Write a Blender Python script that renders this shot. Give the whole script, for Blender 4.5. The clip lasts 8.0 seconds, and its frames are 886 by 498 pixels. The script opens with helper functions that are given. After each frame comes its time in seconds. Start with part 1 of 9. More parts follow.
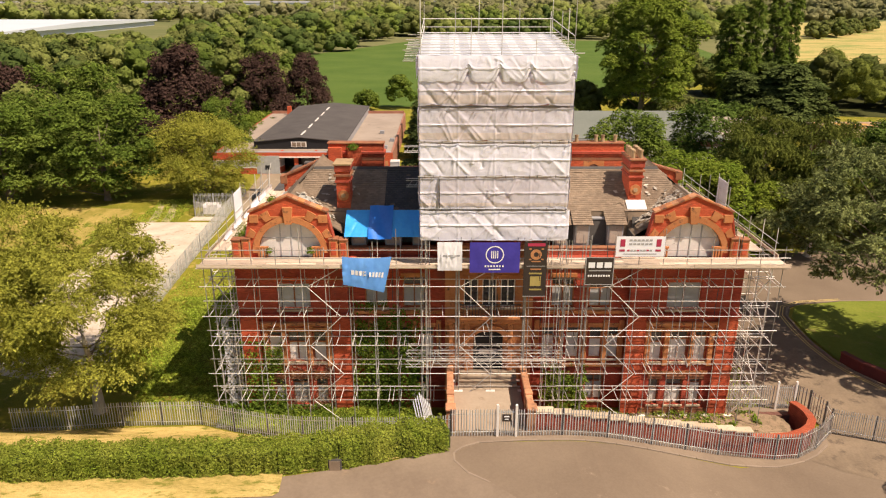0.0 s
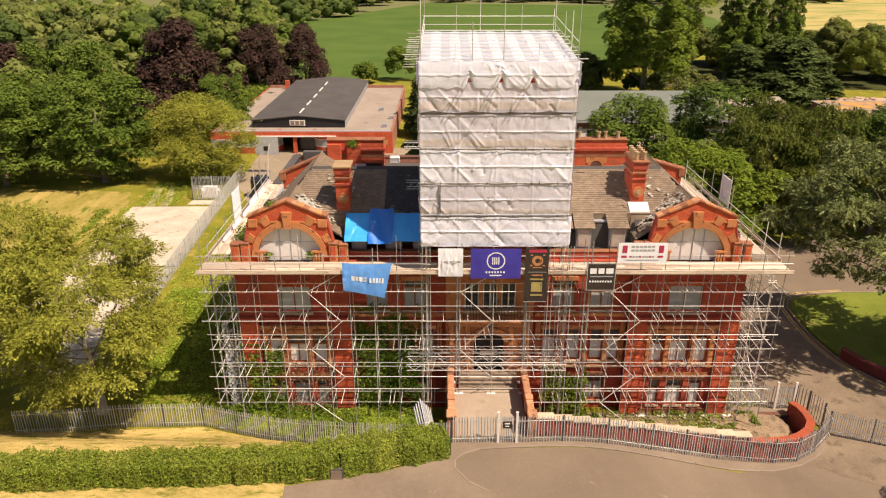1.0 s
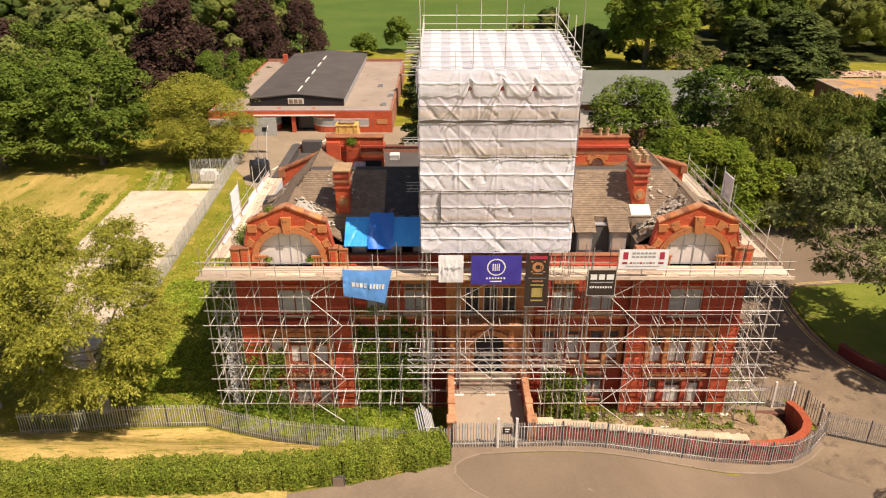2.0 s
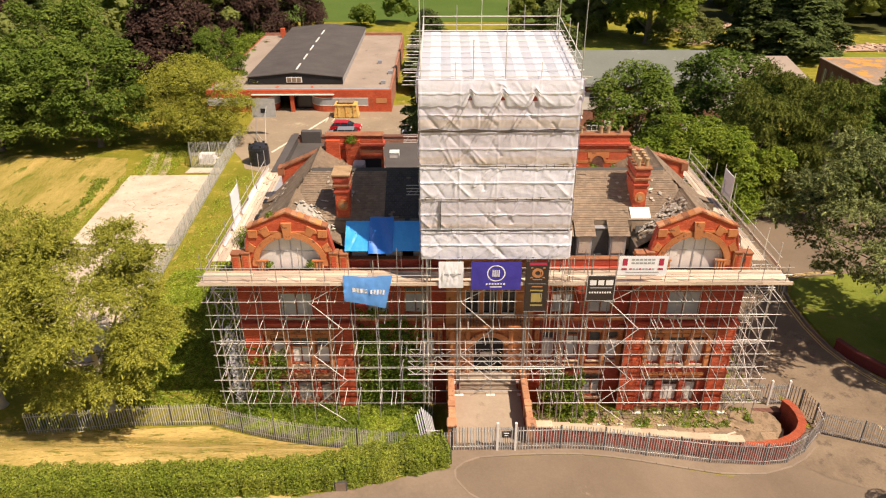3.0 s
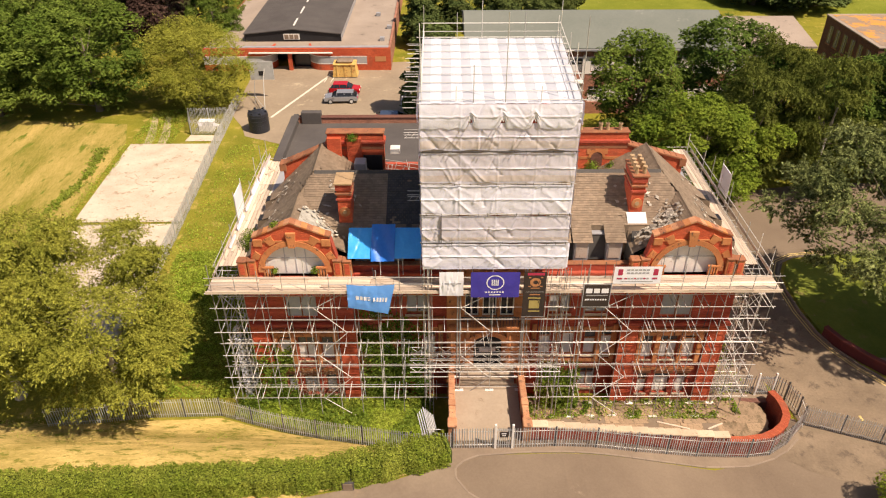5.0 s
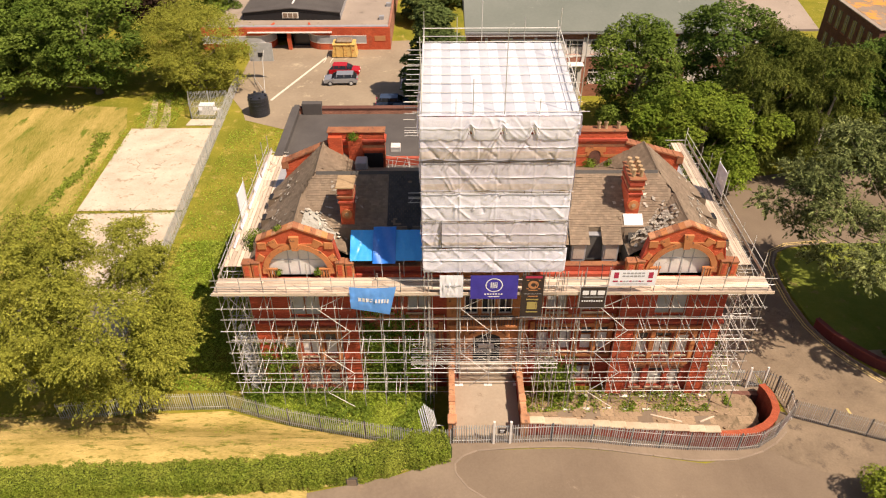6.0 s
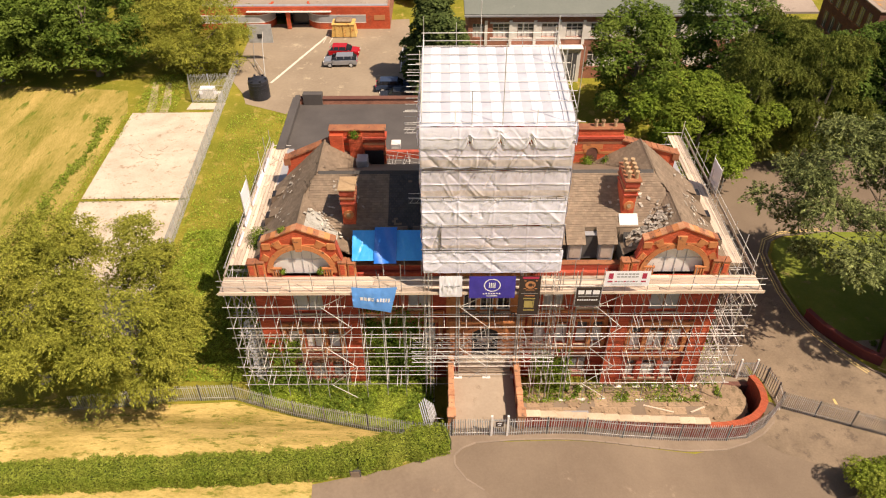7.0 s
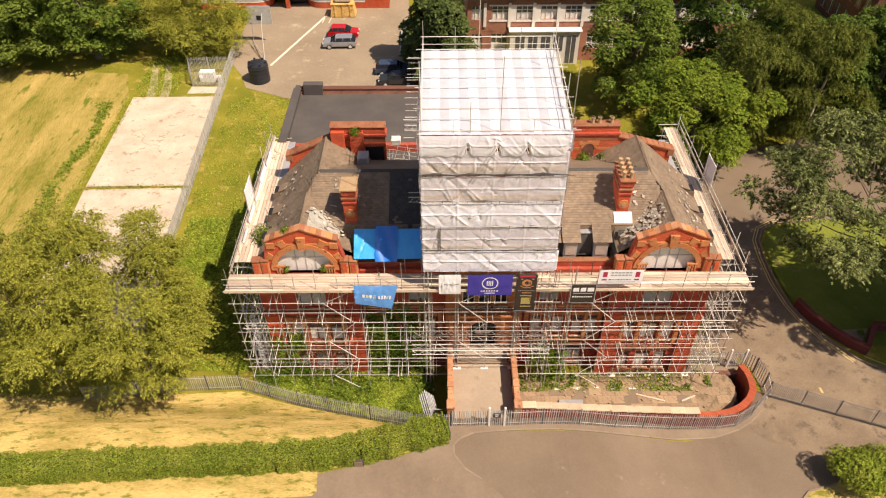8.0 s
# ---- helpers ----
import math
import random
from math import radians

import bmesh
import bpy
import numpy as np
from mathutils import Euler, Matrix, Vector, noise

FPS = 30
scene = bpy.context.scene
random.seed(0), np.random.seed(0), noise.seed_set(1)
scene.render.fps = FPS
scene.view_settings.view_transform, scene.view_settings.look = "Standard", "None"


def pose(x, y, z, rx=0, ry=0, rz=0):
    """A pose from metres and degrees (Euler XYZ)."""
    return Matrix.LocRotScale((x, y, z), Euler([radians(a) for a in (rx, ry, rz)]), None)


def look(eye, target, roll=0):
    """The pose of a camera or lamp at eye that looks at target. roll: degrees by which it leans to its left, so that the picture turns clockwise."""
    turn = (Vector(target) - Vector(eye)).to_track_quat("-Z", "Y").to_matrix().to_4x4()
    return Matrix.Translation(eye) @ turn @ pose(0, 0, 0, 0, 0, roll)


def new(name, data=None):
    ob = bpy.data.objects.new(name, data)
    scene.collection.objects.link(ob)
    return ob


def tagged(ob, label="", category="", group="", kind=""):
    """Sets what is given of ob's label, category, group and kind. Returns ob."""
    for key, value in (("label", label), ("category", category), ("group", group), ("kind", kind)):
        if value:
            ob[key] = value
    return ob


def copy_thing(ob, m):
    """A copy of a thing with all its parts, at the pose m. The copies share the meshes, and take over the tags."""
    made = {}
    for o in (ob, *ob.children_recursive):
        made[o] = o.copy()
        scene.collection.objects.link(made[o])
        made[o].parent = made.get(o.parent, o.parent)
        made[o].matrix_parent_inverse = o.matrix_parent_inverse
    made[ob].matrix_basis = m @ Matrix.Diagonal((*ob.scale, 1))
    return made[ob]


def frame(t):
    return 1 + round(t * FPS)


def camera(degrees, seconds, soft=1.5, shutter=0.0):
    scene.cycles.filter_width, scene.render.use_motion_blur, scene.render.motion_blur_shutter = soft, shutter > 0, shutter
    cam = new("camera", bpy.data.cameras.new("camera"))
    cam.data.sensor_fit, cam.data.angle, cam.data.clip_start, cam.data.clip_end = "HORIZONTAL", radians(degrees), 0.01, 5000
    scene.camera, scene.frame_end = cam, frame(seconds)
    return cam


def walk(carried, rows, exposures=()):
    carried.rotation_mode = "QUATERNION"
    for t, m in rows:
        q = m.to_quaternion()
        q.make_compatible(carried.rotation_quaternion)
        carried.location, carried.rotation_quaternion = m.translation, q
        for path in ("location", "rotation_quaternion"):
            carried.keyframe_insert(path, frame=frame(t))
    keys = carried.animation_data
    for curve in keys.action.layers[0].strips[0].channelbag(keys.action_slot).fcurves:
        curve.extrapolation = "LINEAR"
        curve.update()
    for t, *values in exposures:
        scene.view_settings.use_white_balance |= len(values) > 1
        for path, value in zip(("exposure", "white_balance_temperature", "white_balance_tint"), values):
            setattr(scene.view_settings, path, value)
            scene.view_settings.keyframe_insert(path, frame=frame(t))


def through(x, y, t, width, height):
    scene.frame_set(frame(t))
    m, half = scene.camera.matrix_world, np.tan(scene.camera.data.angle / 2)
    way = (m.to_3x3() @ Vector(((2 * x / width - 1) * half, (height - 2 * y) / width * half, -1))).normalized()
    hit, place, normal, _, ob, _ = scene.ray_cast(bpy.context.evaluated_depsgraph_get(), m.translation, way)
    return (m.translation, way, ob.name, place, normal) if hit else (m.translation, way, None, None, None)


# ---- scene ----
cam = camera(63.4, 8.0, 1.16)
METRES, EYE, TILT, LEAN, TURN = 20.0, 26.1, -19.5, 0.0, 0.0
ROWS = [
    (0.0, 0.0, 0.0, 0.0, 0.0, 0.0, -0.0),
    (0.5, -0.0013, 0.0099, 0.0602, -0.01, -1.41, -0.01),
    (1.0, -0.0028, 0.0191, 0.1212, -0.02, -2.86, 0.02),
    (1.5, -0.0034, 0.0268, 0.1825, -0.02, -4.31, 0.04),
    (3.0, -0.0041, 0.0426, 0.3646, -0.04, -8.61, 0.11),
    (3.5, -0.0047, 0.0431, 0.4263, -0.04, -10.05, 0.13),
    (4.0, -0.0053, 0.043, 0.4871, -0.04, -11.49, 0.14),
    (4.5, -0.0053, 0.0409, 0.5498, -0.05, -12.94, 0.17),
    (6.0, -0.0062, 0.0227, 0.7407, -0.09, -17.24, 0.22),
    (6.5, -0.0055, 0.0131, 0.8037, -0.1, -18.66, 0.24),
    (7.0, -0.0044, 0.0029, 0.8675, -0.1, -20.07, 0.25),
    (7.5, -0.0036, -0.0077, 0.9309, -0.13, -21.47, 0.27),
    (8.0, -0.0025, -0.0186, 0.9929, -0.15, -22.85, 0.3),
]
walk(cam, [(t, pose(0, 0, EYE, TILT, LEAN, TURN) @ pose(METRES * x, METRES * y, METRES * z, 90 + pitch, roll, yaw)) for t, x, y, z, yaw, pitch, roll in ROWS],
     [(0.0, 0.39, 7420, 20), (8.0, 0.38, 7420, 20)])

# ---- light: a high summer sun from the right and the front ----
SUN_TO = Vector((6.0, -3.9, 11.0)).normalized()
world = bpy.data.worlds.new("summer_sky")
scene.world = world
world.use_nodes = True
sky = world.node_tree.nodes.new("ShaderNodeTexSky")
sky.sky_type, sky.sun_disc = "NISHITA", False
sky.sun_elevation = math.asin(SUN_TO.z)
sky.sun_rotation = math.atan2(SUN_TO.x, SUN_TO.y)
sky.air_density, sky.dust_density = 1.0, 1.5
world.node_tree.links.new(sky.outputs[0], world.node_tree.nodes["Background"].inputs[0])
world.node_tree.nodes["Background"].inputs[1].default_value = 0.072
sun = new("sun", bpy.data.lights.new("sun", "SUN"))
sun.data.energy, sun.data.angle, sun.data.color = 5.0, radians(0.53), (1.0, 0.93, 0.80)
sun.matrix_world = look(SUN_TO * 100, (0, 0, 0))
scene.view_settings.exposure = 0.0

# ---- materials ----
def mat(name, c1, c2, big=0.6, fine=9.0, rough=0.85, metal=0.0, bump=0.2, dist=0.02, c3=None, spots=0.62, rand=0.0, island=0.0, spec=0.4, stretch=(1, 1, 1)):
    """Two colours mixed by a coarse and a fine noise, with stains c3, relief, and a spread of tone from piece to piece."""
    m = bpy.data.materials.new(name)
    m.use_nodes = True
    nt = m.node_tree
    n, l = nt.nodes, nt.links
    p = n["Principled BSDF"]
    p.inputs["Roughness"].default_value, p.inputs["Metallic"].default_value = rough, metal
    p.inputs["Specular IOR Level"].default_value = spec
    co = n.new("ShaderNodeTexCoord")
    mp = n.new("ShaderNodeMapping")
    mp.inputs["Scale"].default_value = stretch
    l.new(co.outputs["Object"], mp.inputs[0])
    def noise_tex(scale, detail=4.0, roughness=0.6):
        t = n.new("ShaderNodeTexNoise")
        t.inputs["Scale"].default_value, t.inputs["Detail"].default_value, t.inputs["Roughness"].default_value = scale, detail, roughness
        l.new(mp.outputs[0], t.inputs["Vector"])
        return t.outputs["Fac"]
    def ramp(src, a, b):
        r = n.new("ShaderNodeMapRange")
        r.inputs["From Min"].default_value, r.inputs["From Max"].default_value = a, b
        l.new(src, r.inputs["Value"])
        return r.outputs[0]
    def mix(fac, a, b, mode="MIX"):
        x = n.new("ShaderNodeMix")
        x.data_type, x.blend_type = "RGBA", mode
        for k, v in ((0, fac), (6, a), (7, b)):
            if hasattr(v, "links"):
                l.new(v, x.inputs[k])
            else:
                x.inputs[k].default_value = v if k == 0 else (*v, 1)
        return x.outputs[2]
    f1, f2 = noise_tex(big), noise_tex(fine, 6.0, 0.7)
    add = n.new("ShaderNodeMath")
    add.operation = "MULTIPLY_ADD"
    l.new(f2, add.inputs[0])
    add.inputs[1].default_value = 0.6
    l.new(f1, add.inputs[2])
    col = mix(ramp(add.outputs[0], 0.55, 1.05), c1, c2)
    if c3:
        col = mix(ramp(noise_tex(big * 2.7, 8.0, 0.75), spots, spots + 0.08), col, c3)
    if rand or island:
        if rand:
            src = n.new("ShaderNodeObjectInfo").outputs["Random"]
        else:
            src = n.new("ShaderNodeNewGeometry").outputs["Random Per Island"]
        hs = n.new("ShaderNodeHueSaturation")
        k = rand or island
        r = n.new("ShaderNodeMapRange")
        r.inputs["To Min"].default_value, r.inputs["To Max"].default_value = 1 - k, 1 + k
        l.new(src, r.inputs["Value"])
        l.new(r.outputs[0], hs.inputs["Value"])
        l.new(col, hs.inputs["Color"])
        col = hs.outputs[0]
    l.new(col, p.inputs["Base Color"])
    if bump:
        b = n.new("ShaderNodeBump")
        b.inputs["Strength"].default_value, b.inputs["Distance"].default_value = bump, dist
        l.new(f2, b.inputs["Height"])
        l.new(b.outputs[0], p.inputs["Normal"])
    return m


def brick_mat(name, c1, c2, mortar, sx=0.225, sy=0.075, stain=(0.12, 0.07, 0.05), thick=0.012, amount=0.66):
    """Coursed brickwork on upright walls: x and y run along the wall, z up."""
    m = mat(name, c1, c2, 0.5, 11.0, 0.88, bump=0.3)
    nt = m.node_tree
    n, l = nt.nodes, nt.links
    p = n["Principled BSDF"]
    co = n.new("ShaderNodeTexCoord")
    sep = n.new("ShaderNodeSeparateXYZ")
    l.new(co.outputs["Object"], sep.inputs[0])
    a = n.new("ShaderNodeMath")
    l.new(sep.outputs[0], a.inputs[0])
    l.new(sep.outputs[1], a.inputs[1])
    cb = n.new("ShaderNodeCombineXYZ")
    l.new(a.outputs[0], cb.inputs[0])
    l.new(sep.outputs[2], cb.inputs[1])
    t = n.new("ShaderNodeTexBrick")
    t.inputs["Scale"].default_value = 1.0
    t.inputs["Mortar Size"].default_value = thick
    t.inputs["Brick Width"].default_value, t.inputs["Row Height"].default_value = sx, sy
    t.inputs["Color1"].default_value, t.inputs["Color2"].default_value = (0.75, 0.75, 0.75, 1), (1.15, 1.15, 1.15, 1)
    t.inputs["Mortar"].default_value = (*mortar, 1)
    l.new(cb.outputs[0], t.inputs["Vector"])
    src = p.inputs["Base Color"].links[0].from_socket
    x = n.new("ShaderNodeMix")
    x.data_type, x.blend_type = "RGBA", "MULTIPLY"
    x.inputs[0].default_value = 1.0
    l.new(src, x.inputs[6])
    l.new(t.outputs["Color"], x.inputs[7])
    ns = n.new("ShaderNodeTexNoise")
    ns.inputs["Scale"].default_value, ns.inputs["Detail"].default_value = 0.9, 8.0
    l.new(co.outputs["Object"], ns.inputs["Vector"])
    r = n.new("ShaderNodeMapRange")
    r.inputs["From Min"].default_value, r.inputs["From Max"].default_value = 0.56, 0.78
    r.inputs["To Max"].default_value = amount
    l.new(ns.outputs["Fac"], r.inputs["Value"])
    y = n.new("ShaderNodeMix")
    y.data_type = "RGBA"
    l.new(r.outputs[0], y.inputs[0])
    l.new(x.outputs[2], y.inputs[6])
    y.inputs[7].default_value = (*stain, 1)
    l.new(y.outputs[2], p.inputs["Base Color"])
    b = p.inputs["Normal"].links[0].from_node
    b2 = n.new("ShaderNodeBump")
    b2.invert = True
    b2.inputs["Strength"].default_value, b2.inputs["Distance"].default_value = 0.5, 0.01
    l.new(t.outputs["Fac"], b2.inputs["Height"])
    l.new(b.outputs[0], b2.inputs["Normal"])
    l.new(b2.outputs[0], p.inputs["Normal"])
    return m


def thin_mat(name, c1, c2, through=0.35, big=0.8, fine=12.0, island=0.0, rough=0.6, gloss=0.0, clear=0.0, bump=0.0, cut=0.0, dist=0.03):
    """A thin sheet or leaf: part of the light goes through."""
    m = mat(name, c1, c2, big, fine, rough, bump=bump, dist=dist, island=island)
    nt = m.node_tree
    n, l = nt.nodes, nt.links
    p = n["Principled BSDF"]
    p.inputs["Specular IOR Level"].default_value = gloss
    tr = n.new("ShaderNodeBsdfTranslucent")
    l.new(p.inputs["Base Color"].links[0].from_socket, tr.inputs["Color"])
    mx = n.new("ShaderNodeMixShader")
    mx.inputs[0].default_value = through
    l.new(p.outputs[0], mx.inputs[1])
    l.new(tr.outputs[0], mx.inputs[2])
    out = mx
    if clear:
        tp = n.new("ShaderNodeBsdfTransparent")
        out = n.new("ShaderNodeMixShader")
        out.inputs[0].default_value = clear
        l.new(mx.outputs[0], out.inputs[1])
        l.new(tp.outputs[0], out.inputs[2])
    if cut:
        # a spray of small leaves: gaps between cells, and a tone for each leaf
        co = n.new("ShaderNodeTexCoord")
        vo = n.new("ShaderNodeTexVoronoi")
        vo.inputs["Scale"].default_value = cut
        l.new(co.outputs["Object"], vo.inputs["Vector"])
        gt = n.new("ShaderNodeMath")
        gt.operation = "GREATER_THAN"
        gt.inputs[1].default_value = 0.62
        l.new(vo.outputs["Distance"], gt.inputs[0])
        hs = n.new("ShaderNodeHueSaturation")
        sp = n.new("ShaderNodeSeparateColor")
        l.new(vo.outputs["Color"], sp.inputs[0])
        rg = n.new("ShaderNodeMapRange")
        rg.inputs["To Min"].default_value, rg.inputs["To Max"].default_value = 0.55, 1.5
        l.new(sp.outputs[0], rg.inputs["Value"])
        l.new(rg.outputs[0], hs.inputs["Value"])
        l.new(p.inputs["Base Color"].links[0].from_socket, hs.inputs["Color"])
        l.new(hs.outputs[0], p.inputs["Base Color"])
        l.new(hs.outputs[0], tr.inputs["Color"])
        tp = n.new("ShaderNodeBsdfTransparent")
        mx2 = n.new("ShaderNodeMixShader")
        l.new(gt.outputs[0], mx2.inputs[0])
        l.new(out.outputs[0], mx2.inputs[1])
        l.new(tp.outputs[0], mx2.inputs[2])
        out = mx2
    l.new(out.outputs[0], n["Material Output"].inputs["Surface"])
    return m


BRICK = brick_mat("red_brick", (0.36, 0.052, 0.030), (0.50, 0.105, 0.058), (0.95, 0.82, 0.76), stain=(0.17, 0.075, 0.055), amount=0.85)
BRICK_RUBBED = brick_mat("bright_red_brick", (0.48, 0.074, 0.030), (0.62, 0.14, 0.062), (0.9, 0.75, 0.65), stain=(0.24, 0.09, 0.05), amount=0.75)
BRICK_WALL = brick_mat("boundary_brick", (0.28, 0.05, 0.03), (0.37, 0.09, 0.05), (0.8, 0.75, 0.7))
BRICK_BROWN = brick_mat("brown_brick", (0.324, 0.135, 0.088), (0.432, 0.203, 0.135), (0.9, 0.85, 0.8))
TERRA = mat("terracotta", (0.44, 0.145, 0.050), (0.59, 0.25, 0.098), 0.9, 8.0, 0.8, bump=0.3, c3=(0.12, 0.06, 0.04), spots=0.56, rand=0.16)
STONE = mat("buff_stone", (0.47, 0.35, 0.235), (0.62, 0.50, 0.36), 0.9, 8.0, 0.85, bump=0.3, c3=(0.27, 0.18, 0.12), spots=0.58, rand=0.15)
SLATE = mat("grey_slate", (0.165, 0.118, 0.080), (0.254, 0.189, 0.130), 0.7, 7.0, 0.8, bump=0.2, c3=(0.31, 0.26, 0.20), spots=0.63, island=0.16)
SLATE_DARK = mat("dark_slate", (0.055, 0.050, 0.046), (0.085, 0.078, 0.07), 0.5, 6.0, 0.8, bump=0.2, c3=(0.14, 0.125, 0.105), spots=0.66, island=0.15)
LEAD = mat("lead_flashing", (0.25, 0.25, 0.26), (0.36, 0.36, 0.37), 1.2, 8.0, 0.5, bump=0.15, c3=(0.55, 0.54, 0.52))
ASPHALT_ROOF = mat("roof_felt", (0.068, 0.06, 0.056), (0.105, 0.094, 0.086), 0.35, 14.0, 0.85, bump=0.2, c3=(0.15, 0.145, 0.145), spots=0.64)
BOARDED = mat("grey_boarding", (0.35, 0.36, 0.37), (0.46, 0.46, 0.46), 1.1, 7.0, 0.75, bump=0.1, c3=(0.24, 0.23, 0.22), rand=0.14)
PALE_BOARD = mat("pale_boarding", (0.65, 0.62, 0.575), (0.80, 0.77, 0.72), 1.1, 7.0, 0.75, bump=0.1, c3=(0.36, 0.30, 0.25), rand=0.1)
STEEL = mat("galvanised_tube", (0.50, 0.48, 0.445), (0.74, 0.71, 0.65), 2.0, 20.0, 0.5, 0.2, 0.1, 0.002, rand=0.4)
RUST = mat("rusty_coupler", (0.22, 0.15, 0.10), (0.34, 0.27, 0.2), 3.0, 20.0, 0.7, 0.3, 0.2, 0.004)
PALE_STEEL = mat("galvanised_pale", (0.38, 0.385, 0.38), (0.54, 0.54, 0.52), 2.0, 20.0, 0.55, 0.1, 0.05, 0.002, rand=0.22)
GREY_STEEL = mat("dull_tube", (0.30, 0.285, 0.265), (0.46, 0.44, 0.40), 2.0, 20.0, 0.55, 0.25, 0.1, 0.002, rand=0.35)
DARK_STEEL = mat("dark_steel", (0.05, 0.05, 0.055), (0.09, 0.09, 0.09), 2.0, 20.0, 0.5, 0.3, 0.1, 0.002)
BOARDS = mat("scaffold_boards", (0.42, 0.32, 0.235), (0.70, 0.58, 0.46), 0.9, 7.0, 0.85, bump=0.25, c3=(0.28, 0.20, 0.14), spots=0.55, rand=0.3)
SHEET = thin_mat("scaffold_sheeting", (0.81, 0.81, 0.94), (0.92, 0.915, 1.0), 0.09, 0.8, 4.5, rough=0.35, gloss=0.4, clear=0.05, bump=0.5)
SHEET_SHEER = thin_mat("sheer_sheeting", (0.80, 0.775, 0.87), (0.91, 0.885, 0.97), 0.16, 0.8, 4.5, rough=0.35, gloss=0.4, clear=0.2, bump=0.5)
TAPE = mat("white_tape", (0.88, 0.88, 0.94), (0.95, 0.95, 1.0), 2.0, 9.0, 0.5, bump=0.1)
SHEET_ROOF = thin_mat("roof_sheeting", (0.74, 0.77, 0.83), (0.86, 0.88, 0.94), 0.2, 0.9, 3.0, rough=0.4, gloss=0.3, clear=0.04)
SHEET_GREY = thin_mat("greyed_roof_sheeting", (0.58, 0.62, 0.69), (0.71, 0.74, 0.80), 0.25, 0.9, 3.0, rough=0.4, gloss=0.3, clear=0.06)
NET = thin_mat("debris_net", (0.62, 0.62, 0.63), (0.8, 0.8, 0.82), 0.3, 1.5, 8.0, rough=0.6, cut=7.0, clear=0.3)
BRICK_DARK = brick_mat("dark_brown_brick", (0.13, 0.055, 0.042), (0.19, 0.085, 0.06), (0.9, 0.85, 0.8))
BRICK_COPING = brick_mat("coping_brick", (0.36, 0.07, 0.032), (0.46, 0.115, 0.052), (0.8, 0.72, 0.65), sx=0.075, sy=0.3)
PARAPET = mat("weathered_parapet", (0.40, 0.17, 0.085), (0.56, 0.29, 0.155), 1.1, 8.0, 0.85, bump=0.3, c3=(0.20, 0.11, 0.07), spots=0.55, rand=0.16)
TERRA_SOOT = mat("sooty_terracotta", (0.24, 0.085, 0.045), (0.38, 0.16, 0.075), 1.1, 8.0, 0.85, bump=0.3, c3=(0.10, 0.06, 0.045), spots=0.56, rand=0.15)
SHEET_HEM = thin_mat("brownish_sheeting", (0.70, 0.60, 0.55), (0.83, 0.76, 0.73), 0.3, 1.4, 6.0, rough=0.5, gloss=0.3)
TARP = mat("blue_tarpaulin", (0.01, 0.3, 0.8), (0.03, 0.42, 0.92), 0.9, 6.0, 0.35, bump=0.3, dist=0.03, spec=0.5)
TARP_DARK = mat("deep_blue_tarpaulin", (0.006, 0.14, 0.56), (0.015, 0.2, 0.66), 0.9, 6.0, 0.35, bump=0.3, dist=0.03, spec=0.5)
CLOTH_BLUE = mat("blue_banner", (0.10, 0.34, 0.84), (0.15, 0.42, 0.92), 1.2, 6.0, 0.5, bump=0.2)
CLOTH_INDIGO = mat("indigo_banner", (0.045, 0.035, 0.30), (0.065, 0.05, 0.38), 1.2, 6.0, 0.5, bump=0.2)
CLOTH_BLACK = mat("black_banner", (0.03, 0.022, 0.02), (0.05, 0.036, 0.03), 1.2, 6.0, 0.5, bump=0.2)
CLOTH_WHITE = mat("white_banner", (0.82, 0.82, 0.86), (0.90, 0.90, 0.94), 1.2, 6.0, 0.5, bump=0.2)
INK_WHITE = mat("white_print", (0.8, 0.8, 0.8), (0.84, 0.84, 0.84), rough=0.6, bump=0.0)
INK_GREY = mat("grey_print", (0.35, 0.35, 0.36), (0.4, 0.4, 0.4), rough=0.6, bump=0.0)
INK_RED = mat("crimson_print", (0.42, 0.03, 0.07), (0.48, 0.04, 0.09), rough=0.6, bump=0.0)
INK_ORANGE = mat("orange_print", (0.46, 0.19, 0.08), (0.54, 0.25, 0.11), rough=0.6, bump=0.0)
INK_YELLOW = mat("yellow_print", (0.36, 0.28, 0.08), (0.45, 0.36, 0.13), rough=0.6, bump=0.0)
ROAD = mat("worn_asphalt", (0.148, 0.107, 0.073), (0.215, 0.161, 0.111), 0.16, 7.0, 0.9, bump=0.25, c3=(0.265, 0.20, 0.14), spots=0.62)
ROAD_WORN = mat("patched_asphalt", (0.145, 0.106, 0.070), (0.273, 0.204, 0.136), 0.3, 6.0, 0.9, bump=0.3, c3=(0.13, 0.096, 0.066), spots=0.54)
YARD = mat("pale_asphalt", (0.235, 0.18, 0.122), (0.33, 0.26, 0.18), 0.15, 2.5, 0.9, bump=0.15, c3=(0.42, 0.34, 0.23), spots=0.58)
CONCRETE = mat("pale_concrete", (0.43, 0.35, 0.26), (0.64, 0.55, 0.43), 0.35, 6.0, 0.9, bump=0.2, c3=(0.33, 0.24, 0.155), spots=0.56)
TRACK = mat("worn_track", (0.20, 0.185, 0.055), (0.47, 0.375, 0.235), 0.55, 3.0, 0.95, bump=0.5, c3=(0.17, 0.175, 0.035), spots=0.54)
PATH = mat("path_concrete", (0.172, 0.126, 0.088), (0.252, 0.192, 0.136), 0.3, 5.0, 0.9, bump=0.15, c3=(0.25, 0.18, 0.12), spots=0.60)
